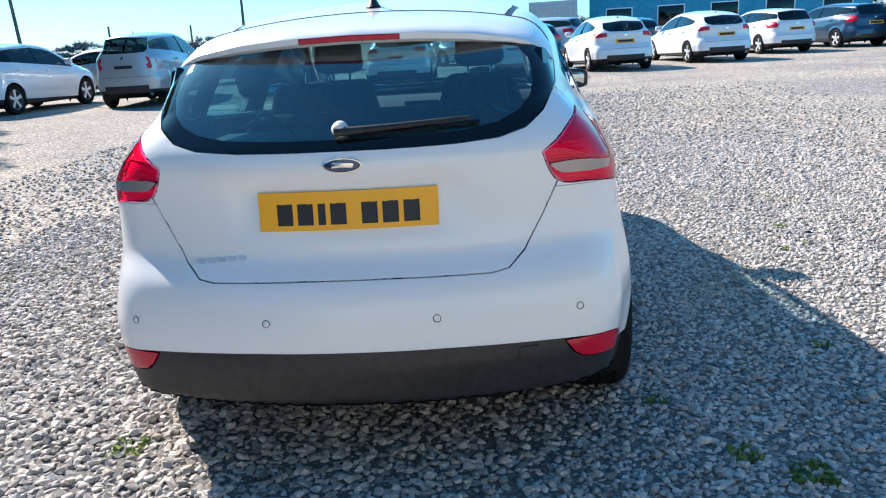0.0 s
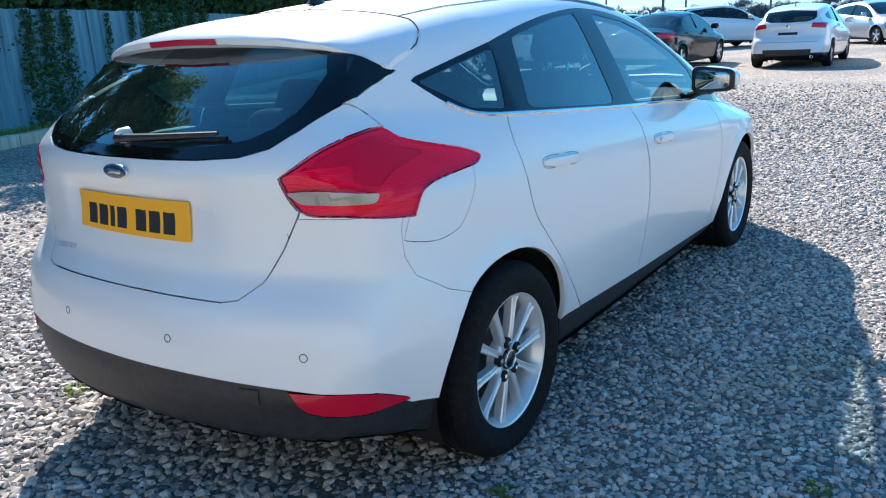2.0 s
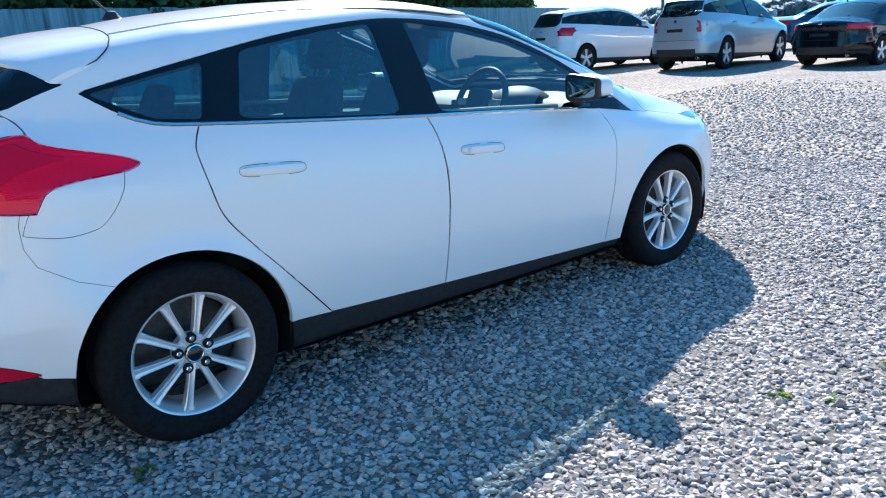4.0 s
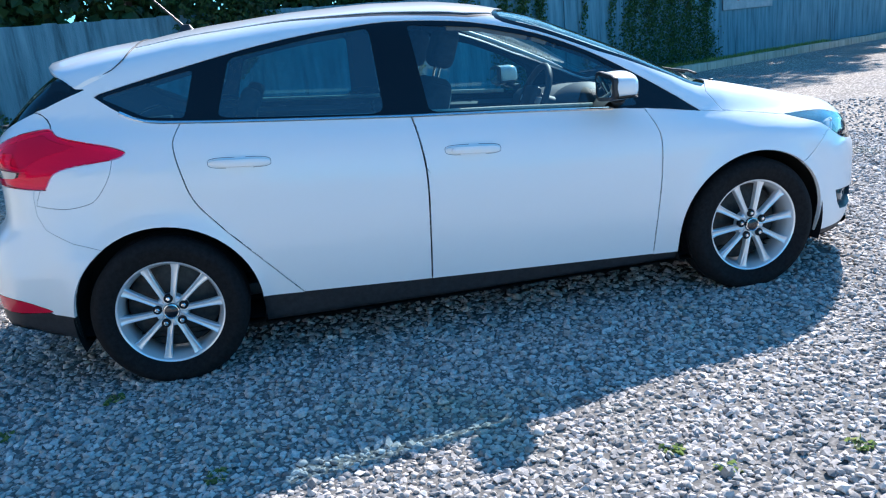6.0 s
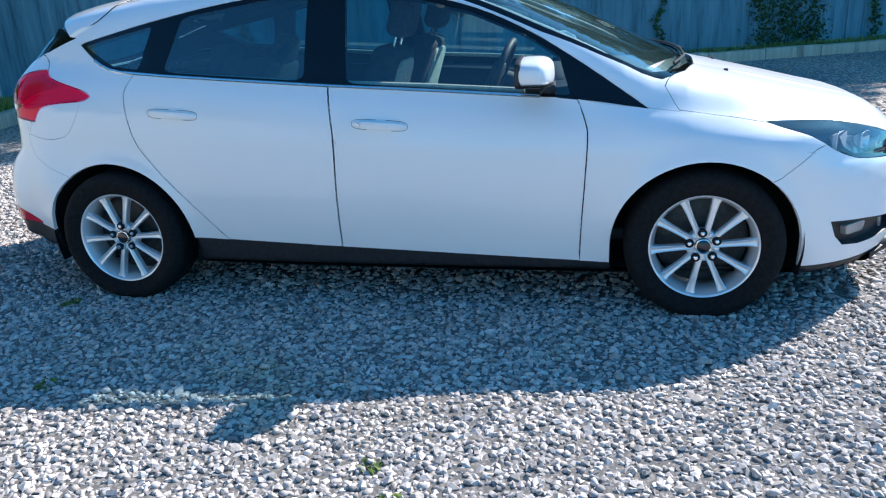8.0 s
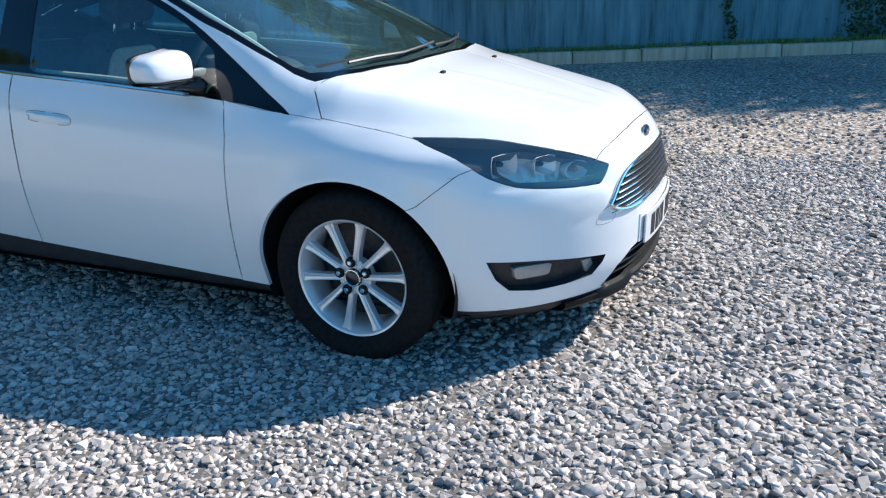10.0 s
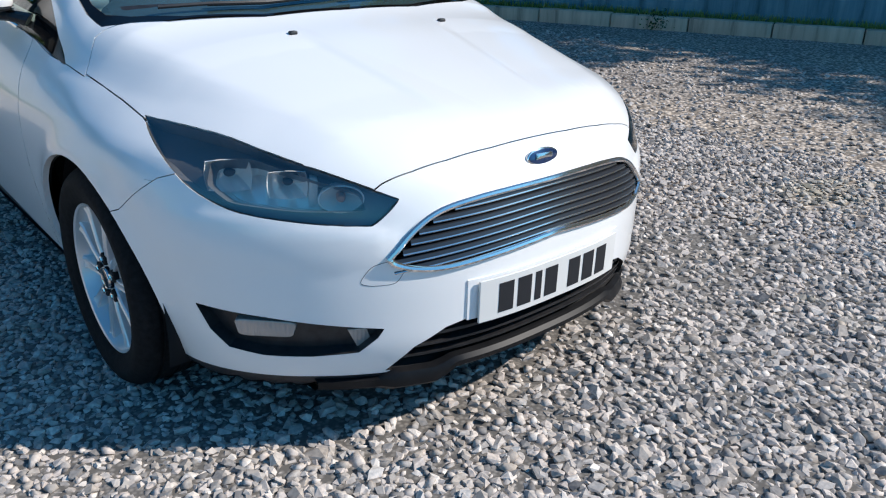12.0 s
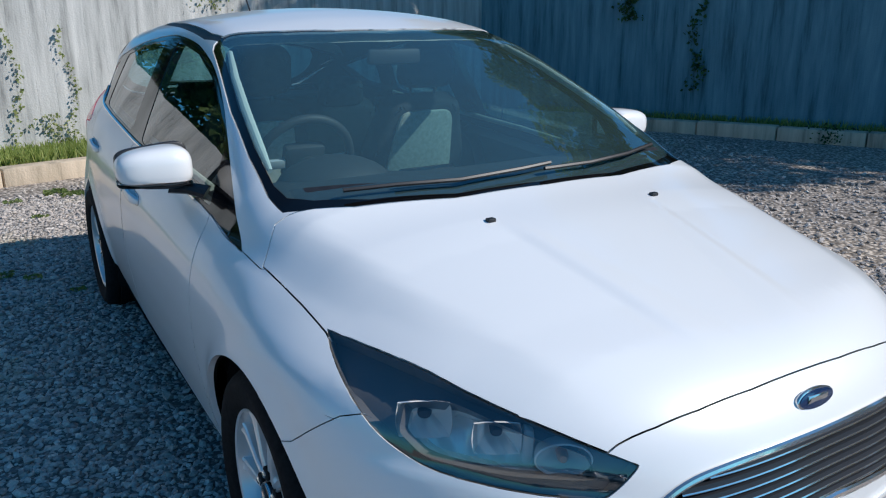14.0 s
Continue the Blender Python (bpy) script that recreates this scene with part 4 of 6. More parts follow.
    carve(bm, rounded([(-.152, .993), (.79, .918), (.742, 1.068), (.600, 1.158), (.375, 1.254), (.140, 1.317), (-.184, 1.358)], 4, .06), "side", R["front_side_window"], [R["window_surround"]])
    carve(bm, FRONT_DOOR_EDGE[::-1] + belt(.818, 1.2) + ROOF_LINE[:1] + [(1.09, .856), (.9, .5), (.9, .22)], "side", R["body_side"], [0])
    low = lambda a, b: [(a + (b - a) * i / 8, sill_z(a + (b - a) * i / 8)) for i in range(9)]
    carve(bm, MID_EDGE + low(-.22, .828) + FRONT_DOOR_EDGE[::-1] + belt(-.233, .818)[::-1], "side", R["front_door"], [0])
    carve(bm, REAR_DOOR_EDGE + low(-.775, -.22) + MID_EDGE[::-1] + belt(-1.163, -.233)[::-1], "side", R["rear_door"], [0])
    carve(bm, [(-1.0, .05), (1.02, .05), (1.02, sill_z(1.02)), (-1.0, sill_z(-1.0))], "side", R["sill"], [0, R["front_door"], R["rear_door"]], -0.3)
    carve(bm, [(1.35, .0), (2.5, .0), (2.5, .224), (2.0, .216), (1.7, .208), (1.35, .2)], "side", R["front_lip"], [0], -0.3)
    carve(bm, [(1.35, .1), (2.5, .1), (2.5, .80), (2.05, .75), (1.84, .735), (1.723, .691), (1.594, .591), (1.35, .5)], "side", R["front_bumper"], [0], -0.3)
    carve(bm, FRONT_DOOR_EDGE + [(.95, .1), (1.9, .1), (1.9, .8), (1.544, .82), (1.42, .85), (1.319, .86), (1.21, .845), (1.098, .862)] + [(.95, .88)], "side", R["front_wing"], [0], 0.0)
    carve(bm, smooth_line(TAIL + TAIL[:1], 3)[:-1], "rear_corner", R["tail_lamp"])
    carve(bm, rounded(TAIL_CLEAR, 4, .12), "rear_corner", R["reversing_lens"], [R["tail_lamp"]])
    carve(bm, rounded(TAIL_SHADE, 3, .2), "rear_corner", R["tail_shade"], [R["tail_lamp"]])
    carve(bm, smooth_line(REFLECTOR + REFLECTOR[:1], 3)[:-1], "rear_corner", R["rear_reflector"])
    carve(bm, smooth_line(HEAD + HEAD[:1], 3)[:-1], "front_corner", R["headlamp"])
    carve(bm, rounded(corner_side([(.748, 1.832, .690), (.722, 1.815, .742), (.66, 1.888, .746), (.498, 2.068, .682), (.492, 2.090, .640), (.62, 1.996, .642), (.72, 1.88, .655)], -1), 3, .2), "front_corner", R["lamp_window"], [R["headlamp"]])
    carve(bm, mirror(smooth_line([(.001, .649), (.135, .649), (.24, .645), (.335, .631), (.40, .598), (.466, .538)]) + smooth_line([(.466, .530), (.452, .517), (.41, .503), (.34, .497), (.206, .506), (.001, .517)])), "front", R["grille_hole"])
    carve(bm, FOG, "front_corner", R["fog_surround"])
    carve(bm, mirror([(.001, .352), (.27, .350), (.335, .336), (.409, .293), (.462, .226), (.30, .206), (.001, .206)]), "front", R["intake"])
    carve(bm, smooth_line([(-1.735, .850), (-1.752, .81), (-1.745, .798), (-1.65, .778), (-1.57, .784), (-1.53, .80), (-1.49, .842), (-1.455, .90), (-1.44, .955)]) + [(-1.60, .96), (-1.70, .90)], "side", R["fuel_flap"], [0])
    for c in HUBS.values():
        wide_arch, tall_arch = (.372, .356) if c > 0 else (.377, .361)
        circle = [(c + wide_arch * math.cos(a), .305 + tall_arch * math.sin(a)) for a in np.linspace(0, 2 * math.pi, 56, endpoint=False)]
        carve(bm, circle, "side", R["arch_hole"], None, 0.1)
        carve(bm, [(c - wide_arch, -.1), (c + wide_arch, -.1), (c + wide_arch, .305), (c - wide_arch, .305)], "side", R["arch_hole"], None, 0.1)
    layer = bm.faces.layers.int["region"]
    for f in bm.faces:
        if f.normal.z < (-0.9 if f.calc_center_median().y < -1.6 else -0.7) and f[layer] != R["arch_hole"]:
            f[layer] = R["underbody"]
    return Shell(bm, form, REGIONS)


def wheel_parts(parent, at, turn=0.0):
    """A ten-spoke alloy wheel; its outer face looks along +x."""
    hub = new("wheel")
    hub.parent = parent
    hub.matrix_basis = at
    tyre = lathe([(.214, -.085), (.228, -.098), (.262, -.106), (.292, -.101), (.306, -.088), (.3155, -.070), (.3165, -.052), (.3105, -.050), (.3105, -.042), (.3165, -.040), (.3175, -.014), (.3115, -.012),
                  (.3115, -.004), (.3175, -.002), (.3165, .040), (.3105, .042), (.3105, .050), (.3165, .052), (.3155, .070), (.306, .088), (.294, .1005), (.288, .1025), (.284, .1055), (.268, .1065), (.262, .1045), (.240, .101), (.228, .096), (.214, .085)], 72)
    part("tyre", tyre, RUBBER, hub, "black rubber tyre with grooved tread")
    rim = lathe([(.214, -.085), (.208, -.080), (.195, -.06), (.190, .03), (.197, .058), (.2035, .070), (.2065, .0795), (.2100, .0855), (.2165, .0885), (.219, .084), (.219, .075)], 72)
    part("rim", rim, SILVER, hub)
    dark = lathe([(.0, -.02), (.12, -.02), (.185, -.035), (.19, -.06)], 40)
    part("brake_disc", dark, DISC, hub, "dull steel brake disc")
    for k in range(10):
        bm = bmesh.new()
        rows = []
        for i, (r, w, x) in enumerate([(.030, .0155, .066), (.055, .0118, .071), (.10, .0112, .0735), (.15, .0128, .0735), (.185, .0152, .0735), (.208, .021, .0775)]):
            c = [(-w, x - .030), (-w, x - .004), (-w * .72, x), (-w * .2, x - .0035), (w * .2, x - .0035), (w * .72, x), (w, x - .004), (w, x - .030)]
            rows.append([bm.verts.new((sx, r, t)) for t, sx in c])
        for a, b in zip(rows, rows[1:]):
            for j in range(7):
                bm.faces.new((a[j], a[j + 1], b[j + 1], b[j]))
        bmesh.ops.recalc_face_normals(bm, faces=bm.faces[:])
        part("spoke", bm, SILVER, hub, m=Matrix.Rotation(turn + 2 * math.pi * k / 10, 4, "X"))
    part("hub", lathe([(.0, .064), (.058, .066), (.066, .060), (.07, .03)], 40), SILVER, hub)
    cap = part("centre_cap", lathe([(0, .0815), (.024, .0805), (.0275, .078), (.0315, .077), (.0330, .074), (.034, .06)], 32), CAP, hub, "small dark centre cap")
    part("cap_ring", lathe([(.0265, .0790), (.0290, .0808), (.0318, .0800), (.0335, .075)], 32), CHROME, hub)
    for k in range(5):
        a = turn + math.radians(18) + 2 * math.pi * k / 5
        part("nut_hole", lathe([(0, .0752), (.0165, .0752), (.0185, .0742), (.0188, .06)], 16), DARK, hub, m=Matrix.Translation((.0, .056 * math.cos(a), .056 * math.sin(a))))
        part("wheel_nut", lathe([(0, .0825), (.006, .0825), (.0095, .080), (.0098, .064)], 6), CHROME, hub, m=Matrix.Translation((0, .056 * math.cos(a), .056 * math.sin(a))))
    return hub


def build_hatch():
    car = thing("hatchback_car", "white five-door hatchback car parked on pale gravel", "car")
    sh = carved_hatch()
    sh.panel("bonnet", WHITE, car)
    screen = sh.panel("windscreen", SCREEN, car, "windscreen_border", flange=0, inset=.003, gap=0)
    sh.panel("windscreen_border", GLOSS_BLACK, screen, "windscreen", flange=0, inset=.003, gap=.001, label="black painted screen border")
    gate = sh.panel("tailgate", WHITE, car, gap=.0042)
    sh.panel("rear_window", TINT, gate, "rear_window_border", inset=.002, gap=0, flange=0, label="dark tinted rear window")
    sh.panel("rear_window_border", GLOSS_BLACK, gate, "rear_window", inset=.002, gap=.001, flange=0)
    sh.panel("rear_bumper", WHITE, car, gap=.0004)
    sh.panel("rear_valance", BLACK_TRIM, car, label="black plastic lower bumper", inset=.004)
    sh.panel("front_bumper", WHITE, car, gap=.0010)
    sh.panel("front_lip", BLACK_TRIM, car, label="black plastic front lip", inset=.002)
    sh.panel("roof", WHITE, car)
    for s in (1, -1):
        sh.panel("body_side", WHITE, car, sides=(s,), gap=.0013)
        sh.panel("roof_strip", BLACK_TRIM, car, sides=(s,), inset=.003, gap=0, label="black roof ditch strip")
        door = sh.panel("front_door", WHITE, car, sides=(s,), gap=.0037)
        sh.panel("side_window", GLASS, door, "front_side_window", sides=(s,), inset=.004, gap=0, flange=0)
        door = sh.panel("rear_door", WHITE, car, sides=(s,), gap=.0037)
        sh.panel("side_window", TINT, door, "rear_side_window", sides=(s,), inset=.004, gap=0, flange=0)
        sh.panel("quarter_window", TINT, car, sides=(s,), inset=.004, gap=0, flange=0)
        sh.panel("window_surround", GLOSS_BLACK, car, sides=(s,), inset=.002, gap=0, flange=.03, label="gloss black window surround")
        sh.panel("front_wing", WHITE, car, sides=(s,), gap=.0016)
        sh.panel("sill", BLACK_TRIM, car, sides=(s,), inset=.012, gap=0, flange=.05)
        sh.faces["tail_all"] = sh.faces["tail_lamp"] + sh.faces["tail_shade"]
        tail = sh.panel("tail_lamp", RED_PANE, car, "tail_all", sides=(s,), lift=.002, gap=.0036, flange=0, label="red wrap-round tail lamp")
        sh.panel("lamp_reflector", LAMP_INNER, tail, "tail_lamp", sides=(s,), inset=.016, gap=.001, flange=-.004)
        sh.panel("lamp_baffle", LAMP_BAFFLE, tail, "tail_shade", sides=(s,), inset=.0158, gap=0, flange=0)
        sh.panel("reversing_lens", REVERSE_LENS, tail, sides=(s,), lift=.0035, gap=-.0025, flange=.003)
        sh.panel("rear_reflector", RED, car, sides=(s,))
    if sh.faces["fuel_flap"]:
        sh.panel("fuel_flap", WHITE, car, sides=(1,), gap=.0008)
        sh.panel("body_side", WHITE, car, "fuel_flap", sides=(-1,), gap=0, flange=0)
    sh.panel("underbody", BLACK_TRIM, car, gap=0, flange=0)
    for name, y in HUBS.items():
        for s in (1, -1):
            wheel_parts(car, pose(s * .775, y, .305, 0, 0, 0 if s > 0 else 180), .10 if name == "front" else .07)
    return car, sh



def meet(form, p, d, far=1.2):
    """Where a line from outside, from p along d, meets the skin."""
    p, d = np.array(p, float), np.array(d, float)
    s = np.linspace(0, far, 500)
    v = form(p + s[:, None] * d)
    i = int(np.argmax(v < 0))
    a, b = s[max(i - 1, 0)], s[i]
    for _ in range(25):
        m = (a + b) / 2
        a, b = (a, m) if form(p + m * d) < 0 else (m, b)
    return p + b * d


def on_front(x, z, out=0.0):
    q = meet(FORM, (x, 2.6, z), (0, -1, 0))
    return Vector((q[0], q[1] + out, q[2]))


def on_rear(x, z, out=0.0):
    q = meet(FORM, (x, -2.6, z), (0, 1, 0))
    return Vector((q[0], q[1] - out, q[2]))


def on_side(y, z, out=0.0):
    q = meet(FORM, (1.4, y, z), (-1, 0, 0))
    return Vector((q[0] + out, q[1], q[2]))


def on_top(x, y, out=0.0):
    q = meet(FORM, (x, y, 1.8), (0, 0, -1), 1.5)
    return Vector((q[0], q[1], q[2] + out))


def decal(name, place_at, x0, x1, z0, z1, out, thick, mat, parent, label="", nx=10, cut=0.0):
    """A thin plate that follows the skin; place_at(x, z, out) gives its points."""
    bm = bmesh.new()
    grid = {}
    for k, o in enumerate((out, out - thick)):
        for i in range(nx + 1):
            for j in range(3):
                grid[k, i, j] = bm.verts.new(place_at(x0 + (x1 - x0) * i / nx, z0 + (z1 - z0) * j / 2, o))
    quads = []
    for i in range(nx):
        for j in range(2):
            for k in (0, 1):
                quads.append([grid[k, i, j], grid[k, i + 1, j], grid[k, i + 1, j + 1], grid[k, i, j + 1]])
        for j in (0, 2):
            quads.append([grid[0, i, j], grid[0, i + 1, j], grid[1, i + 1, j], grid[1, i, j]])
    for i in (0, nx):
        for j in range(2):
            quads.append([grid[0, i, j], grid[0, i, j + 1], grid[1, i, j + 1], grid[1, i, j]])
    for q in quads:
        bm.faces.new(q)
    bmesh.ops.recalc_face_normals(bm, faces=bm.faces[:])
    return part(name, bm, mat, parent, label)


def number_plate(parent, place_at, z0, z1, mat, flip, label):
    plate = decal("number_plate", place_at, -.26, .26, z0, z1, .010, .006, mat, parent, label, 14)
    h = z1 - z0
    at = -.205
    for k in range(7):
        if k == 4:
            at += .030
        w = .022 if k == 2 else .046
        a, b = (at, at + w) if not flip else (-at - w, -at)
        decal("character_bar", place_at, min(a, b), max(a, b), z0 + h * .14, z1 - h * .14, .0112, .001, INK, plate, nx=2)
        at += w + .014
    return plate


def badge(parent, at, face, label):
    """A blue oval badge with a bright ring; face: +1 looks ahead, -1 looks back."""
    m = Matrix.Translation(at) @ Matrix.Rotation(radians(0 if face < 0 else 180), 4, "Z") @ Matrix.Rotation(radians(-12 if face > 0 else 4), 4, "X")
    b = part("badge", slab(oval(.056, .0225), .008, .002), CHROME, parent, label, m=m)
    part("badge_field", slab(oval(.0515, .0185), .004, .001), BLUE, b, m=m @ Matrix.Translation((0, -.0025, 0)))
    part("badge_mark", slab(rounded([(-.034, -.006), (-.02, .002), (-.03, .010), (-.012, .009), (.034, .007), (.030, -.006), (.0, -.004)]), .002, .0005), CHROME, b, m=m @ Matrix.Translation((0, -.0040, 0)))


def door_mirror(parent, s):
    """Wing mirror: white cap, dark lower half, indicator strip, glass that looks back."""
    m = Matrix.Diagonal((s, 1, 1, 1))

    def shape(low, high, grow=0.0, back=.602):
        bm = bmesh.new()
        bmesh.ops.create_uvsphere(bm, u_segments=36, v_segments=24, radius=1)
        for v in bm.verts:
            d = v.co.normalized()
            p = Vector([math.copysign(abs(c) ** .62, c) for c in d])
            p = p / max(1e-6, (abs(p.x) ** 3 + abs(p.y) ** 3 + abs(p.z) ** 3) ** (1 / 3))
            x, y, z = .907 + p.x * (.104 + grow), .655 + p.y * (.088 + grow), 1.020 + p.z * (.071 + grow)
            taper = (x - .80) / .21
            z += -.022 * taper * (1 if p.z > 0 else -.9) * abs(p.z)
            y -= .030 * taper * max(p.y, 0) ** 1.0
            v.co = (x, max(y, back), min(max(z, low), high))
        bmesh.ops.remove_doubles(bm, verts=bm.verts[:], dist=1e-5)
        bmesh.ops.recalc_face_normals(bm, faces=bm.faces[:])
        if s < 0:
            bm.transform(m)
            bmesh.ops.reverse_faces(bm, faces=bm.faces[:])
        return bm
    top = part("door_mirror", shape(.986, 1.2), WHITE, parent, "white wing mirror with dark base")
    part("mirror_base", shape(.90, .975, -.002), BLACK_TRIM, top)
    part("indicator_strip", shape(.9755, .9855, -.0010), LAMP_GREY, top, "clear indicator strip")
    part("mirror_rim", slab(rounded([(-.105, -.066), (.099, -.052), (.099, .050), (-.105, .070)], 6, .25), .024, .006), BLACK_TRIM, top, m=m @ Matrix.Translation((.905, .590, 1.02)))
    part("mirror_glass", slab(rounded([(-.086, -.047), (.077, -.038), (.077, .036), (-.086, .052)], 6, .25), .004, .001), MIRROR_DARK, top, m=m @ Matrix.Translation((.905, .5885, 1.02)))
    arm = tube([(.87, .665, .968), (.82, .680, .955), (.775, .705, .935)], [.030, .027, .032], 10)
    arm.transform(Matrix.Translation((0, 0, .955)) @ Matrix.Diagonal((1, 1, .62, 1)) @ Matrix.Translation((0, 0, -.955)))
    arm.transform(m)
    bmesh.ops.recalc_face_normals(arm, faces=arm.faces[:])
    part("mirror_arm", arm, BLACK_TRIM, top)


def door_handle(parent, s, y0, y1, z0, z1, lock):
    """A pull handle in body colour over a shallow cup."""
    n = 14
    bm = bmesh.new()
    rows = []
    for i in range(n + 1):
        t = i / n
        y, z = y0 + (y1 - y0) * t, z0 + (z1 - z0) * t
        lift = .021 * (1 - abs(2 * t - 1) ** 4) + .003
        h = .0165 * (1 - abs(2 * t - 1) ** 6 * .6)
        c = on_side(y, z)
        rows.append([bm.verts.new((s * (c.x + a), y, z + b)) for a, b in ((lift - .012, -h), (lift - .002, -h * .85), (lift, -h * .3), (lift, h * .4), (lift - .003, h * .9), (lift - .013, h), (lift - .02, 0))])
    for a, b in zip(rows, rows[1:]):
        for j in range(7):
            bm.faces.new((a[j], a[(j + 1) % 7], b[(j + 1) % 7], b[j]))
    bm.faces.new(rows[0])
    bm.faces.new(rows[-1])
    bmesh.ops.recalc_face_normals(bm, faces=bm.faces[:])
    handle = part("door_handle", bm, WHITE, parent)
    # Thin dark line laid round the handle in place of its contact shadow.
    edge = []
    for k in range(41):
        a = 2 * math.pi * k / 40
        c, d = math.cos(a), math.sin(a)
        u, h = math.copysign(abs(c) ** .45, c), math.copysign(abs(d) ** .6, d)
        y = (y0 + y1) / 2 + (y1 - y0) / 2 * 1.03 * u
        z = (z0 + z1) / 2 + (z1 - z0) / 2 * u + .021 * h
        edge.append(Vector((s * (on_side(y, z).x - .0005), y, z)))
    part("handle_shadow_line", tube(edge, .0011, 6), BLACK_TRIM, handle, "thin dark line round the handle, drawn for its shadow")
    mid, zc = (y0 + y1) / 2, (z0 + z1) / 2
    cup = bmesh.new()
    ring = []
    for r, o in ((1.0, .0010), (.75, .0012), (.4, .0014)):
        ring.append([cup.verts.new((s * on_side(mid + .056 * r * math.cos(a), zc - .012 + .036 * r * math.sin(a), o).x, mid + .056 * r * math.cos(a), zc - .012 + .036 * r * math.sin(a))) for a in np.linspace(0, 2 * math.pi, 28, endpoint=False)])
    for a, b in zip(ring, ring[1:]):
        for k in range(28):
            cup.faces.new((a[k], a[(k + 1) % 28], b[(k + 1) % 28], b[k]))
    cup.faces.new(ring[-1])
    bmesh.ops.recalc_face_normals(cup, faces=cup.faces[:])
    part("handle_cup", cup, WHITE, handle)
    if lock:
        c = on_side(y0 + .030, z0 - .002)
        part("lock_barrel", lathe([(0, .003), (.007, .003), (.009, .001), (.009, -.02)], 20), SILVER, handle, m=Matrix.Translation((c.x + .022, y0 + .03, z0 - .002)))


def front_seat(parent, x):
    """A front seat with pale centre panels and a headrest on two rods."""
    seat = part("front_seat", box(.50, .52, .16, (x, .10, .52), .05, 3), CLOTH, parent, "dark cloth seat with pale centre panel")
    lean = Matrix.Translation((x, -.16, .56)) @ Matrix.Rotation(radians(-19), 4, "X") @ Matrix.Rotation(radians(180), 4, "Z")
    part("backrest", slab(rounded([(-.25, -.04), (.25, -.04), (.245, .30), (.17, .56), (-.17, .56), (-.245, .30)], 6, .18), .13, .035, 3), CLOTH, seat, m=lean)
    part("backrest_panel", slab(rounded([(-.15, .0), (.15, .0), (.165, .25), (.13, .52), (-.13, .52), (-.165, .25)], 5, .2), .03, .01), PALE_CLOTH, seat, m=lean @ Matrix.Translation((0, -.012, 0)))
    part("cushion_panel", box(.30, .44, .03, (x, .12, .598), .012), PALE_CLOTH, seat)
    part("headrest", slab(rounded([(-.13, .61), (.13, .61), (.115, .80), (-.115, .80)], 6, .3), .10, .03, 3), CLOTH, seat, m=lean @ Matrix.Translation((0, .01, 0)))
    for d in (-.06, .06):
        part("headrest_rod", tube([(d, .06, .54), (d, .06, .63)], .007), CHROME, seat, m=lean)
    return seat


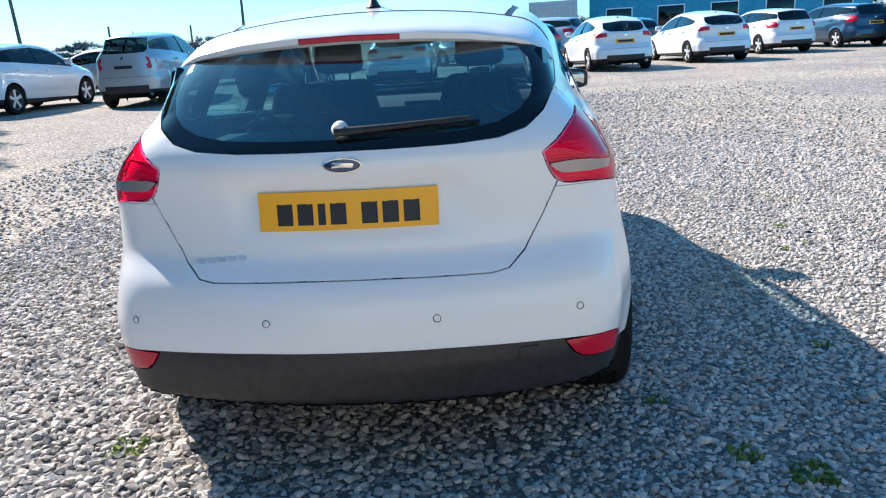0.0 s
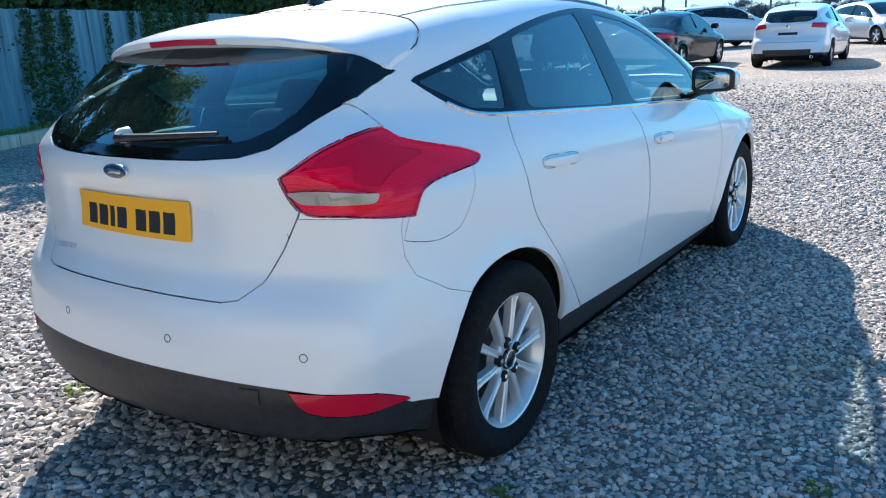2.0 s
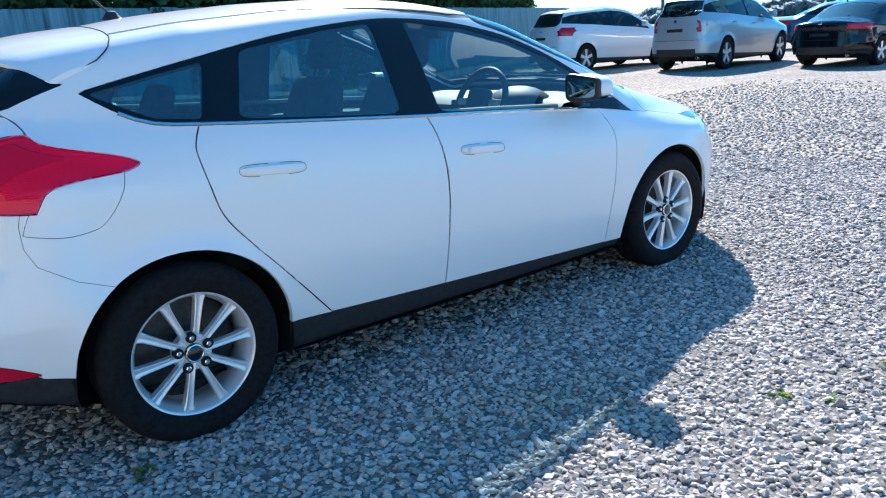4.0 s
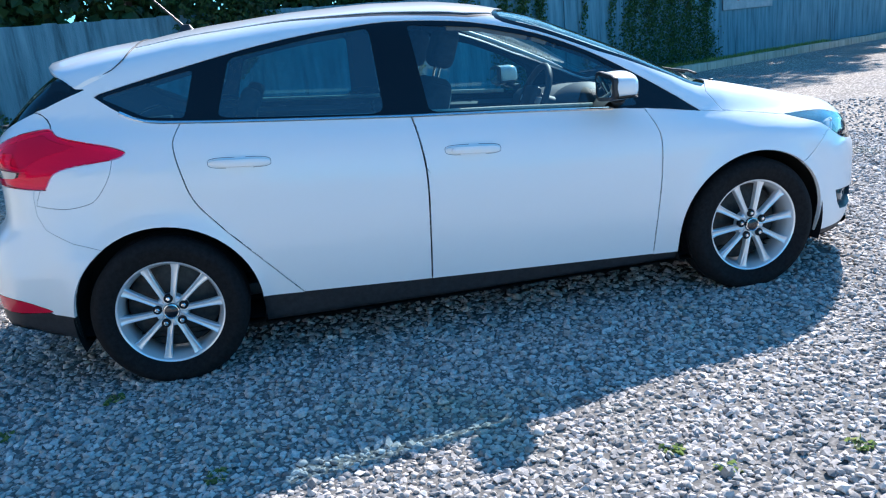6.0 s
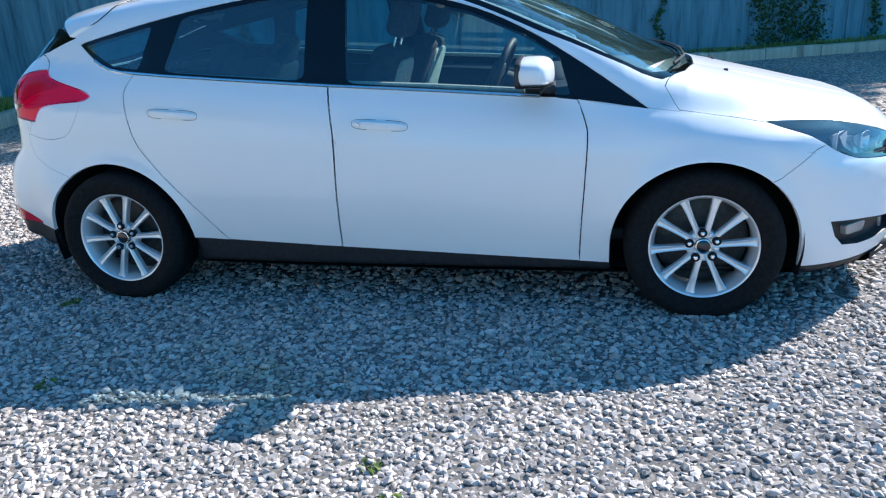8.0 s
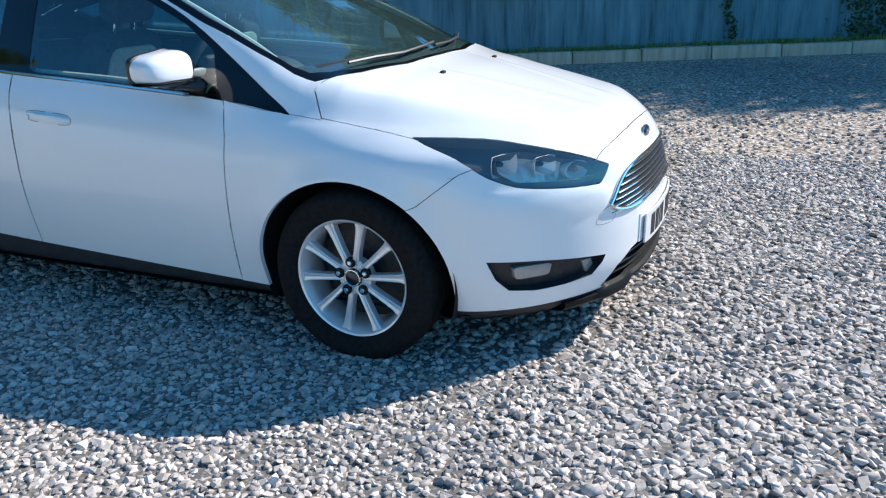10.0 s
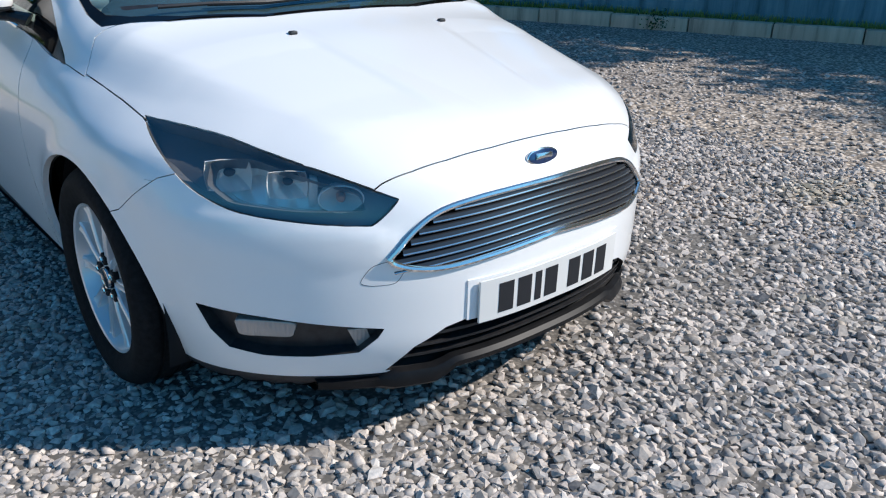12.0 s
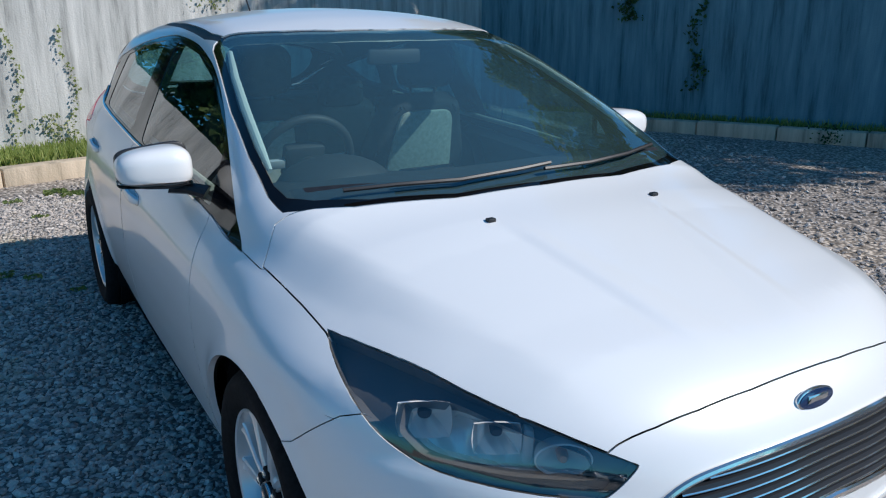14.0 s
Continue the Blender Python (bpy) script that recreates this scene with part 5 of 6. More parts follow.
def build_cabin(car):
    """Seats, dashboard and trim seen through the glass."""
    part("cabin_floor", box(1.36, 2.3, .06, (0, -.10, .30), .02), DASH, car)
    for x in (.37, -.37):
        front_seat(car, x)
    bench = part("rear_bench", box(1.24, .50, .18, (0, -.85, .55), .06, 3), CLOTH, car, "dark cloth rear bench")
    lean = Matrix.Translation((0, -1.08, .58)) @ Matrix.Rotation(radians(-24), 4, "X") @ Matrix.Rotation(radians(180), 4, "Z")
    part("bench_back", slab(rounded([(-.62, -.03), (.62, -.03), (.58, .46), (-.58, .46)], 5, .12), .14, .04, 3), CLOTH, bench, m=lean)
    for x in (-.37, .37):
        part("headrest", slab(rounded([(x - .13, .44), (x + .13, .44), (x + .11, .60), (x - .11, .60)], 5, .3), .09, .03, 3), CLOTH, bench, m=lean)
    part("parcel_shelf", box(1.10, .50, .025, (0, -1.62, 1.005), .01), DASH, car)
    dash = bmesh.new()
    rows = []
    for i in range(25):
        x = -.70 + 1.4 * i / 24
        hump = .035 * math.exp(-((x - .37) / .19) ** 2)
        bow = .10 * (x / .7) ** 2
        rows.append([dash.verts.new((x, y, z)) for y, z in ((1.22 - bow, .935), (1.05 - bow, .945), (.86 - bow * .6, .945 + hump * .6), (.72 - bow * .3, .935 + hump), (.655, .905 + hump), (.635, .84), (.655, .70), (.74, .52), (.80, .35))])
    for a, b in zip(rows, rows[1:]):
        for j in range(8):
            dash.faces.new((a[j], a[j + 1], b[j + 1], b[j]))
    bmesh.ops.recalc_face_normals(dash, faces=dash.faces[:])
    board = part("dashboard", dash, DASH, car, "dark moulded dashboard")
    hood = bmesh.new()
    bmesh.ops.create_uvsphere(hood, u_segments=24, v_segments=12, radius=1)
    for v in hood.verts:
        v.co = (.37 + v.co.x * .20, .70 + v.co.y * .17, .90 + max(v.co.z, -.4) * .115)
    part("instrument_hood", hood, DASH, board)
    part("centre_screen", box(.22, .02, .12, (0, .645, .875), .01), GLOSS_BLACK, board)
    tilt = Matrix.Translation((.37, .44, .955)) @ Matrix.Rotation(radians(-24), 4, "X") @ Matrix.Rotation(radians(90), 4, "Z")
    wheel = part("steering_wheel", lathe([(.170 + .016 * math.cos(a), .016 * math.sin(a)) for a in np.linspace(0, 2 * math.pi, 13)], 40), DASH, car, m=tilt)
    part("wheel_hub", box(.05, .15, .13, (-.015, 0, 0), .02), DASH, wheel, m=tilt)
    for a in (0, 180, 270):
        part("wheel_spoke", box(.018, .11, .035, (-.005, .11, 0), .006), SILVER, wheel, m=tilt @ Matrix.Rotation(radians(a), 4, "X"))
    part("column", tube([(.37, .47, .94), (.37, .68, .86)], .045, 12), DASH, wheel)
    part("rear_view_mirror", box(.21, .028, .055, (0, .42, 1.30), .012), DASH, car)
    for s in (1, -1):
        shell.panel("door_card", DASH, car, "front_door", sides=(s,), inset=.07, gap=.01, flange=.05)
        shell.panel("door_card", DASH, car, "rear_door", sides=(s,), inset=.07, gap=.01, flange=.05)
        part("grab_rail", tube([(s * .735, -1.0, 1.045), (s * .745, -.4, 1.0), (s * .745, .2, .965), (s * .735, .60, .935)], .012, 8), PALE_CLOTH, car, "pale door capping")
    for s in (1, -1):
        line = [(x, y) for x, y in ((.668, .97), (.660, .88), (.637, .70), (.604, .50), (.562, .32))]
        part("pillar_trim", tube([Vector((s * x, y, on_top(x, y).z - .026)) for x, y in line], [.007, .013, .014, .013, .009], 10), PALE_PLASTIC, car, "pale windscreen pillar trim")
    shell.panel("headlining", PALE_CLOTH, car, "roof", inset=.045, gap=.0, flange=0)


def build_head_lamp(car, s):
    shell.faces["lamp_all"] = shell.faces["headlamp"] + shell.faces["lamp_window"]
    lamp = shell.panel("headlamp", CLEAR, car, "lamp_all", sides=(s,), flange=0, gap=.003, label="clear wedge headlamp with dark bezel")
    shell.panel("lamp_housing", BEZEL, lamp, "headlamp", sides=(s,), inset=.045, gap=0, flange=-.042)
    shell.panel("reflector_pocket", MIRROR_CHROME, lamp, "lamp_window", sides=(s,), inset=.075, gap=0, flange=-.032)
    for (x, y, z), r, mat, name in (((.690, 1.828, .702), .044, MIRROR_CHROME, "reflector"), ((.602, 1.938, .690), .038, MIRROR_CHROME, "reflector")):
        turn = Matrix.Translation((s * x, y, z)) @ Matrix.Rotation(radians(90 - s * 32), 4, "Z") @ Matrix.Diagonal((1, 1.2, .86, 1))
        prof = [(r * t, .012 - .05 * (1 - t * t)) for t in (0.04, .25, .45, .62, .78, .9, 1.0)] + [(r * 1.02, .008)]
        dish = lathe(prof, 24)
        for v in dish.verts:
            a = math.atan2(v.co.z, v.co.y)
            v.co.yz = v.co.yz / max(abs(math.cos(a)), abs(math.sin(a))) ** .7
        bowl = part(name, dish, mat, lamp, m=turn)
        part("bulb_cap", lathe([(0, -.006), (r * .22, -.009), (r * .26, -.016), (r * .26, -.035)], 16), DASH, bowl, m=turn)
    bulb = Matrix.Translation((s * .513, 2.018, .660)) @ Matrix.Rotation(radians(90 - s * 32), 4, "Z")
    part("indicator_bulb", lathe([(0, .014), (.007, .012), (.011, .004), (.011, -.02)], 16), AMBER, lamp, "small amber indicator bulb", m=bulb)
    part("indicator_chamber", lathe([(.010, -.018), (.026, -.010), (.038, .004), (.043, .016), (.046, .014), (.042, -.02)], 28), PALE_PLASTIC, lamp, "pale grey indicator chamber", m=bulb @ Matrix.Diagonal((1, 1.15, .72, 1)))
    rib = Matrix.Translation((s * .560, 1.975, .672)) @ Matrix.Rotation(radians(90 - s * 32), 4, "Z")
    part("lamp_divider", slab(rounded([(-.012, -.036), (.010, -.034), (.014, .030), (-.008, .036)], 4, .3), .03, .004), PALE_PLASTIC, lamp, "grey divider between the bulbs", m=rib @ Matrix.Rotation(radians(90), 4, "Z"))
    line = []
    for u, z in smooth_line(HEAD[3:9], 3):
        o = np.array([(u / math.sqrt(2)) + .9, (-u / math.sqrt(2)) + .9, z])
        q = meet(FORM, o, np.array([-1, -1, 0]) / math.sqrt(2), 1.6)
        line.append((s * q[0], q[1] - .003, q[2]))
    part("lamp_trim", tube(line, .0026, 6), CHROME, lamp)


def build_front(car):
    """Grille, intake, fog lamps, plate and badge."""
    back_board = shell.panel("grille", DARK, car, "grille_hole", inset=.06, gap=0, flange=-.05, label="chrome slatted grille with dark backing")
    half = smooth_line([(.0, .648), (.135, .648), (.24, .644), (.335, .630), (.40, .597), (.464, .537), (.464, .531), (.452, .518), (.41, .504), (.34, .498), (.206, .507), (0, .518)], 4)
    loop = [on_front(x, z, .004) for x, z in half] + [on_front(x, z, .004) * Vector((-1, 1, 1)) for x, z in half[::-1][1:]]
    part("grille_frame", tube(loop, .0075, 8), CHROME, back_board, "chrome grille frame")
    for k in range(7):
        t = (k + .6) / 7.3
        bm = bmesh.new()
        rows, lip = [], []
        for i in range(41):
            f = -1 + 2 * i / 40
            zc = .518 + (.648 - .518) * t
            wide_at = float(np.interp(zc, [.518, .538, .598, .631, .645, .649], [.445, .462, .396, .330, .235, .10])) + .001
            x = f * wide_at
            sag = -.020 * (abs(x) / .46) ** 2 * (1 - t) - .012 * (abs(x) / .46) ** 2
            z = zc + sag
            c = on_front(x, z)
            lip.append((x, c.y + .0005, z - .0036))
            rows.append([bm.verts.new((x, c.y + o, z + h)) for o, h in ((-.004, -.0052), (.0015, -.0030), (-.002, .0062), (-.012, .0080), (-.03, .002), (-.03, -.003))])
        for a, b in zip(rows, rows[1:]):
            for j in range(6):
                bm.faces.new((a[j], a[(j + 1) % 6], b[(j + 1) % 6], b[j]))
        bmesh.ops.recalc_face_normals(bm, faces=bm.faces[:])
        slat = part("grille_slat", bm, GRILLE_DARK, back_board)
        part("slat_edge", tube(lip, .0026, 6), CHROME, slat, "bright slat edge")
    low = shell.panel("lower_intake", DARK, car, "intake", inset=.05, gap=0, flange=-.05, label="black lower air intake with slats")
    for z, w in ((.318, .36), (.288, .40), (.258, .425)):
        decal("intake_slat", on_front, -w, w, z - .004, z + .004, -.012, .03, BLACK_TRIM, low, nx=16)
    chin = bmesh.new()
    rows = []
    for i in range(49):
        x = -.60 + 1.2 * i / 48
        t = min(1, max(0, (abs(x) - .29) / .06))
        drop = .030 * t * t * (3 - 2 * t)
        c = on_front(x, .235)
        prof = ((-.012, .242 - drop * .5), (.006, .238 - drop * .6), (.015, .227 - drop * .8), (.014, .214 - drop), (.0, .203 - drop), (-.06, .198 - drop))
        if abs(x) > .47:
            prof = tuple((o - .014, min(h, .205)) for o, h in prof)
        rows.append([chin.verts.new((x, c.y + o, h)) for o, h in prof])
    for a, b in zip(rows, rows[1:]):
        for j in range(5):
            chin.faces.new((a[j], a[j + 1], b[j + 1], b[j]))
    bmesh.ops.recalc_face_normals(chin, faces=chin.faces[:])
    part("chin_spoiler", chin, SATIN_BLACK, car, "black plastic chin spoiler")
    number_plate(car, lambda x, z, o: on_front(x, z, o + .006), .335, .446, PLATE_WHITE, True, "white number plate with dark bars")
    decal("plate_plinth", on_front, -.285, .285, .345, .452, .004, .02, WHITE, car, nx=14)
    badge(car, on_front(0, .700) + Vector((0, .007, 0)), 1, "blue oval badge")
    for s in (1, -1):
        build_head_lamp(car, s)
        fog = shell.panel("fog_surround", BLACK_TRIM, car, sides=(s,), inset=.035, gap=0, flange=-.035, label="black fog lamp surround")
        at = {}
        for u, z in FOG:
            o = np.array([u / math.sqrt(2) + .9, -u / math.sqrt(2) + .9, z])
            at[u] = Vector(meet(FORM, o, np.array([-1, -1, 0]) / math.sqrt(2), 1.6))
        pts = [at[u] for u, z in FOG]
        part("fog_trim", tube([(s * (p.x + .002), p.y + .003, p.z + .003) for p in pts[5:12]], [.005, .008, .008, .007, .007, .006, .004], 8), CHROME, fog)
        turn = Matrix.Translation((s * .675, 1.935, .342)) @ Matrix.Rotation(radians(-s * 42 + 180), 4, "Z")
        part("fog_lens", slab(rounded([(-.075, -.020), (.055, -.024), (.068, .018), (-.085, .026)], 4, .2), .03, .004), LAMP_GREY, fog, "clear fog lamp lens", m=turn)
        turn = Matrix.Translation((s * .507, 2.075, .318)) @ Matrix.Rotation(radians(-s * 30 + 180), 4, "Z")
        part("day_lamp", slab([(-.030, -.020), (.012, -.022), (.034, .026), (-.012, .026)] if s < 0 else [(-.034, .026), (-.012, -.022), (.030, -.020), (.012, .026)], .02, .003), LAMP_GREY, fog, "clear corner lamp", m=turn)
    seam = smooth_line([(.466, .527), (.494, .519), (.508, .505), (.522, .479), (.51, .470), (.49, .468), (.459, .470), (.445, .480), (.432, .503)])
    part("towing_eye_seam", tube([on_front(x, z, -.0002) for x, z in seam], .0007, 6), BLACK_TRIM, car)
    for x in (.277, -.277):
        c = on_top(abs(x), 1.443)
        part("washer_jet", box(.024, .018, .011, (x, c.y, c.z + .003), .004), BLACK_TRIM, car)
    # wipers and scuttle at the foot of the windscreen
    scut = bmesh.new()
    rows = []
    for i in range(31):
        x = -.66 + 1.32 * i / 30
        y = 1.318 - .36 * abs(x) ** 2.0
        c = on_top(abs(x), y - .02)
        rows.append([scut.verts.new((x, y + o, c.z + h)) for o, h in ((.0, -.012), (-.03, -.004), (-.075, .018), (-.085, .012))])
    for a, b in zip(rows, rows[1:]):
        for j in range(3):
            scut.faces.new((a[j], a[j + 1], b[j + 1], b[j]))
    bmesh.ops.recalc_face_normals(scut, faces=scut.faces[:])
    part("scuttle", scut, BLACK_TRIM, car)
    for path in ([(.56, 1.20), (.42, 1.235), (.25, 1.262), (.05, 1.262), (-.06, 1.25)], [(-.02, 1.275), (-.20, 1.262), (-.38, 1.225), (-.56, 1.150)]):
        line = [on_top(abs(x), y, .022) for x, y in path]
        line = [Vector((x, p.y, p.z)) for (x, y), p in zip(path, line)]
        arm = part("front_wiper", tube(line, .006, 6), BLACK_TRIM, car)
        part("wiper_blade", tube([p + Vector((0, -.018, -.006)) for p in line[1:]], .004, 6), GLOSS_BLACK, arm)


def build_rear(car):
    gate = next(o for o in car.children if o.name.startswith("tailgate"))
    number_plate(gate, lambda x, z, o: on_rear(x, z, o), .803, .913, YELLOW, False, "yellow number plate with dark bars")
    badge(gate, on_rear(0, .988) + Vector((0, -.008, 0)), -1, "blue oval badge")
    for k in range(5):
        x = -.468 + k * .033
        decal("model_badge", on_rear, x, x + .027, .710 + k * .003, .723 + k * .003, .003, .002, SILVER, gate, nx=2)
    # roof spoiler
    tip_y = curve([(-.1, -1.765), (0, -1.765), (.2, -1.752), (.35, -1.722), (.5, -1.672), (.58, -1.622), (.627, -1.565), (.7, -1.5)], .02)
    tip_z = curve([(-.1, 1.347), (0, 1.347), (.2, 1.343), (.35, 1.332), (.5, 1.308), (.58, 1.275), (.627, 1.236), (.7, 1.18)], .015)
    root_y = curve([(-.1, -1.335), (0, -1.335), (.45, -1.330), (.55, -1.340), (.60, -1.365), (.622, -1.41), (.640, -1.5)], .008)
    bm = bmesh.new()
    rows = []
    for i in range(61):
        x = -.626 + 1.252 * i / 60
        a = abs(x)
        ty, tz, ry = float(tip_y(a)), float(tip_z(a)), float(root_y(a))
        rz = on_top(a, ry).z + .002
        thick = .030 * (1 - (a / .66) ** 4) + .006
        prof = []
        for k in range(7):
            t = k / 6
            y, z = ry + (ty + .012 - ry) * t, rz + (tz + .002 - rz) * t + .010 * math.sin(math.pi * t)
            prof.append((y, max(z, on_top(a, y).z + .003 if a < .60 else z)))
        prof += [(ty, tz - thick * .25), (ty + .003, tz - thick * .75), (ty + .022, tz - thick), (ty + .10, tz - thick * .6), (ry - .02, rz - .05)]
        rows.append([bm.verts.new((x, y, z)) for y, z in prof])
    for a, b in zip(rows, rows[1:]):
        for j in range(len(a) - 1):
            bm.faces.new((a[j], a[j + 1], b[j + 1], b[j]))
    bm.faces.new(rows[0])
    bm.faces.new(rows[-1][::-1])
    bmesh.ops.recalc_face_normals(bm, faces=bm.faces[:])
    spoiler = part("roof_spoiler", bm, WHITE, gate, "white roof spoiler")
    seam = [(a / 50 * .62, float(root_y(a / 50 * .62))) for a in range(51)] + [(.624, -1.46), (.622, -1.52), (.617, -1.572)]
    for s in (1, -1):
        part("spoiler_seam", tube([Vector((s * x, y, on_top(x, y).z + .0035)) for x, y in seam], .0022, 6), BLACK_TRIM, spoiler, "thin dark seam round the spoiler")
    lens = bmesh.new()
    rows = []
    for i in range(15):
        x = -.155 + .31 * i / 14
        tip, tz = float(tip_y(abs(x))), float(tip_z(abs(x)))
        rows.append([lens.verts.new((x, y, z)) for y, z in ((tip + .012, tz - .006), (tip + .001, tz - .009), (tip - .003, tz - .014), (tip + .0, tz - .026), (tip + .016, tz - .032))])
    for a, b in zip(rows, rows[1:]):
        for j in range(4):
            lens.faces.new((a[j], a[j + 1], b[j + 1], b[j]))
    bmesh.ops.recalc_face_normals(lens, faces=lens.faces[:])
    part("brake_light", lens, RED, spoiler, "red high-level brake light")
    for s in (1, -1):
        fin = bmesh.new()
        f = [fin.verts.new((s * x, y, z)) for x, y, z in ((.598, -1.62, 1.262), (.617, -1.575, 1.238), (.622, -1.60, 1.205), (.606, -1.70, 1.175), (.585, -1.70, 1.21), (.585, -1.65, 1.268))]
        g = [fin.verts.new((v.co.x - s * .02, v.co.y, v.co.z)) for v in f]
        fin.faces.new(f)
        fin.faces.new(g[::-1])
        for i in range(6):
            fin.faces.new((f[i], g[i], g[(i + 1) % 6], f[(i + 1) % 6]))
        bmesh.ops.recalc_face_normals(fin, faces=fin.faces[:])
        part("spoiler_fin", fin, GLOSS_BLACK, spoiler)
    for s in (1, -1):
        rim = []
        for u, z in smooth_line(TAIL + TAIL[:1], 3):
            q = meet(FORM, np.array([u / math.sqrt(2) + .9, u / math.sqrt(2) - .9, z]), np.array([-1, 1, 0]) / math.sqrt(2), 1.6)
            d = Vector(slope(FORM, q)).normalized() * .0015
            rim.append(Vector((s * (q[0] - d.x), q[1] - d.y, q[2] - d.z)))
        part("lamp_gasket", tube(rim, .0075, 8), CAP, car, "dark gasket round the tail lamp")
    # wiper
    arm = part("rear_wiper", tube([on_rear(x, 1.078 + .018 * (x / .38), .026) for x in (-.02, .05, .15, .25, .36)], [.014, .011, .009, .008, .006], 8), BLACK_TRIM, gate)
    part("wiper_pivot", lathe([(0, .030), (.014, .028), (.021, .018), (.023, -.01)], 20), PALE_PLASTIC, arm, m=Matrix.Translation(on_rear(-.008, 1.083, .010)) @ Matrix.Rotation(radians(-90), 4, "Z"))
    part("wiper_blade", tube([on_rear(x, 1.066 + .016 * (x / .38), .010) for x in (.02, .14, .26, .385)], .006, 6), GLOSS_BLACK, arm)
    bumper = next(o for o in car.children if o.name.startswith("rear_bumper"))
    for x, z in ((-.68, .543), (-.245, .557), (.245, .557), (.655, .543)):
        p = on_rear(abs(x), z)
        g = slope(FORM, np.array([abs(x), p.y, p.z]))
        d = Vector(g).normalized()
        d.x *= 1 if x > 0 else -1
        m = Matrix.Translation((x, p.y, p.z)) @ d.to_track_quat("X", "Z").to_matrix().to_4x4()
        part("sensor_ring", lathe([(.0096, -.004), (.0098, .0012), (.0116, .0012), (.0118, -.004)], 24), GLOSS_BLACK, bumper, m=m)
        part("parking_sensor", lathe([(0, .0016), (.008, .0016), (.0095, .0006), (.0096, -.004)], 24), WHITE, bumper, m=m)
    decal("towing_cover", on_rear, .475, .530, .405, .447, .001, .006, BLACK_TRIM, car, nx=2)
    # aerial
    c = on_top(0, -1.16)
    mast = part("roof_aerial", lathe([(0, .035), (.012, .030), (.020, .012), (.028, 0)], 20), BLACK_TRIM, car, "short black roof aerial", m=Matrix.Translation(c) @ Matrix.Diagonal((1, 1.6, 1, 1)) @ Matrix.Rotation(radians(-90), 4, "Y"))
    part("aerial_rod", tube([(0, -1.165, c.z + .02), (0, -1.30, c.z + .17)], [.005, .0035], 8), BLACK_TRIM, mast)


hatch, shell = build_hatch()
FORM = hatch_form()
OPAQUE = [n for n in REGIONS if n not in ("windscreen", "windscreen_border", "rear_window", "rear_window_border", "window_surround", "rear_side_window", "front_side_window", "quarter_window", "headlamp", "grille_hole", "fog_surround", "intake", "arch_hole", "roof", "roof_strip", "lamp_window")]
shell.faces["inner"] = [f for n in OPAQUE for f in shell.faces[n]]
shell.panel("inner_shell", DARK, hatch, "inner", inset=.022, gap=0, flange=0)
for axle in HUBS.values():
    for s in (1, -1):
        well = lathe([(.0, .50), (.384, .50), (.384, .835)], 56)
        bmesh.ops.delete(well, geom=[f for f in well.faces if f.calc_center_median().z < -.13], context="FACES")
        well.transform(Matrix.Translation((0, axle, .305)))
        well.transform(Matrix.Diagonal((s, 1, 1, 1)))
        part("wheel_well", well, DARK, hatch)
build_cabin(hatch)
build_front(hatch)
build_rear(hatch)
for s in (1, -1):
    door_mirror(hatch, s)
    doors = [o for o in hatch.children if o.name.split(".")[0] in ("front_door", "rear_door") and o.data.vertices[0].co.x * s > 0]
    for d in doors:
        if d.name.startswith("front"):
            door_handle(d, s, -.113, .122, .833, .816, s > 0)
        else:
            door_handle(d, s, -1.076, -.835, .894, .877, False)
    part("belt_trim", tube([(s * (on_side(y, z).x + .002), y, z - .002) for y, z in BELT_LINE[4:-5:2]], .0075, 8), CHROME, hatch, "thin bright strip under the windows")

for ob in bpy.data.objects:
    if ob.type == "MESH" and ob.data.materials and ob.data.materials[0] in (CLEAR, SCREEN):
        ob.visible_shadow = False


# ---- parked cars ----
ESTATE_TOP = [(-2.3, 1.36), (-1.9, 1.405), (-1.5, 1.43), (-1.1, 1.45), (-.7, 1.468), (-.3, 1.472), (0, 1.458), (.2, 1.432), (.42, 1.385), (.8, 1.225), (1.27, .995), (1.36, .968), (1.5, .940), (1.8, .862), (2.0, .806), (2.1, .770), (2.2, .70)]
ESTATE_REAR = [(.1, -2.1), (.2, -2.2), (.3, -2.25), (.42, -2.27), (.6, -2.25), (.7, -2.2), (.95, -2.17), (1.05, -2.13), (1.2, -2.03), (1.35, -1.92), (1.5, -1.80)]
OFF_REAR = [(.1, -2.1), (.2, -2.2), (.3, -2.24), (.6, -2.24), (.8, -2.22), (.95, -2.20), (1.2, -2.13), (1.35, -2.07), (1.5, -2.0)]
SALOON_TOP = [(-2.4, .98), (-2.2, 1.03), (-1.9, 1.045), (-1.62, 1.06), (-1.3, 1.20), (-.95, 1.36), (-.7, 1.42), (-.3, 1.455), (0, 1.45), (.2, 1.425), (.42, 1.38), (.8, 1.22), (1.27, .995), (1.36, .968), (1.5, .940), (1.8, .862), (2.0, .806), (2.1, .770), (2.2, .70)]
SALOON_REAR = [(.1, -2.15), (.2, -2.25), (.3, -2.30), (.45, -2.32), (.6, -2.31), (.8, -2.30), (.95, -2.31), (1.03, -2.27), (1.5, -1.9)]
FAR = ["body", "windscreen", "rear_window", "side_glass", "tail_lamp", "lower_trim", "arch_hole", "headlamp", "underbody"]
FAR_GLASS = pane("far_window_glass", (0.16, 0.20, 0.21))
FAR_WHEEL = {}


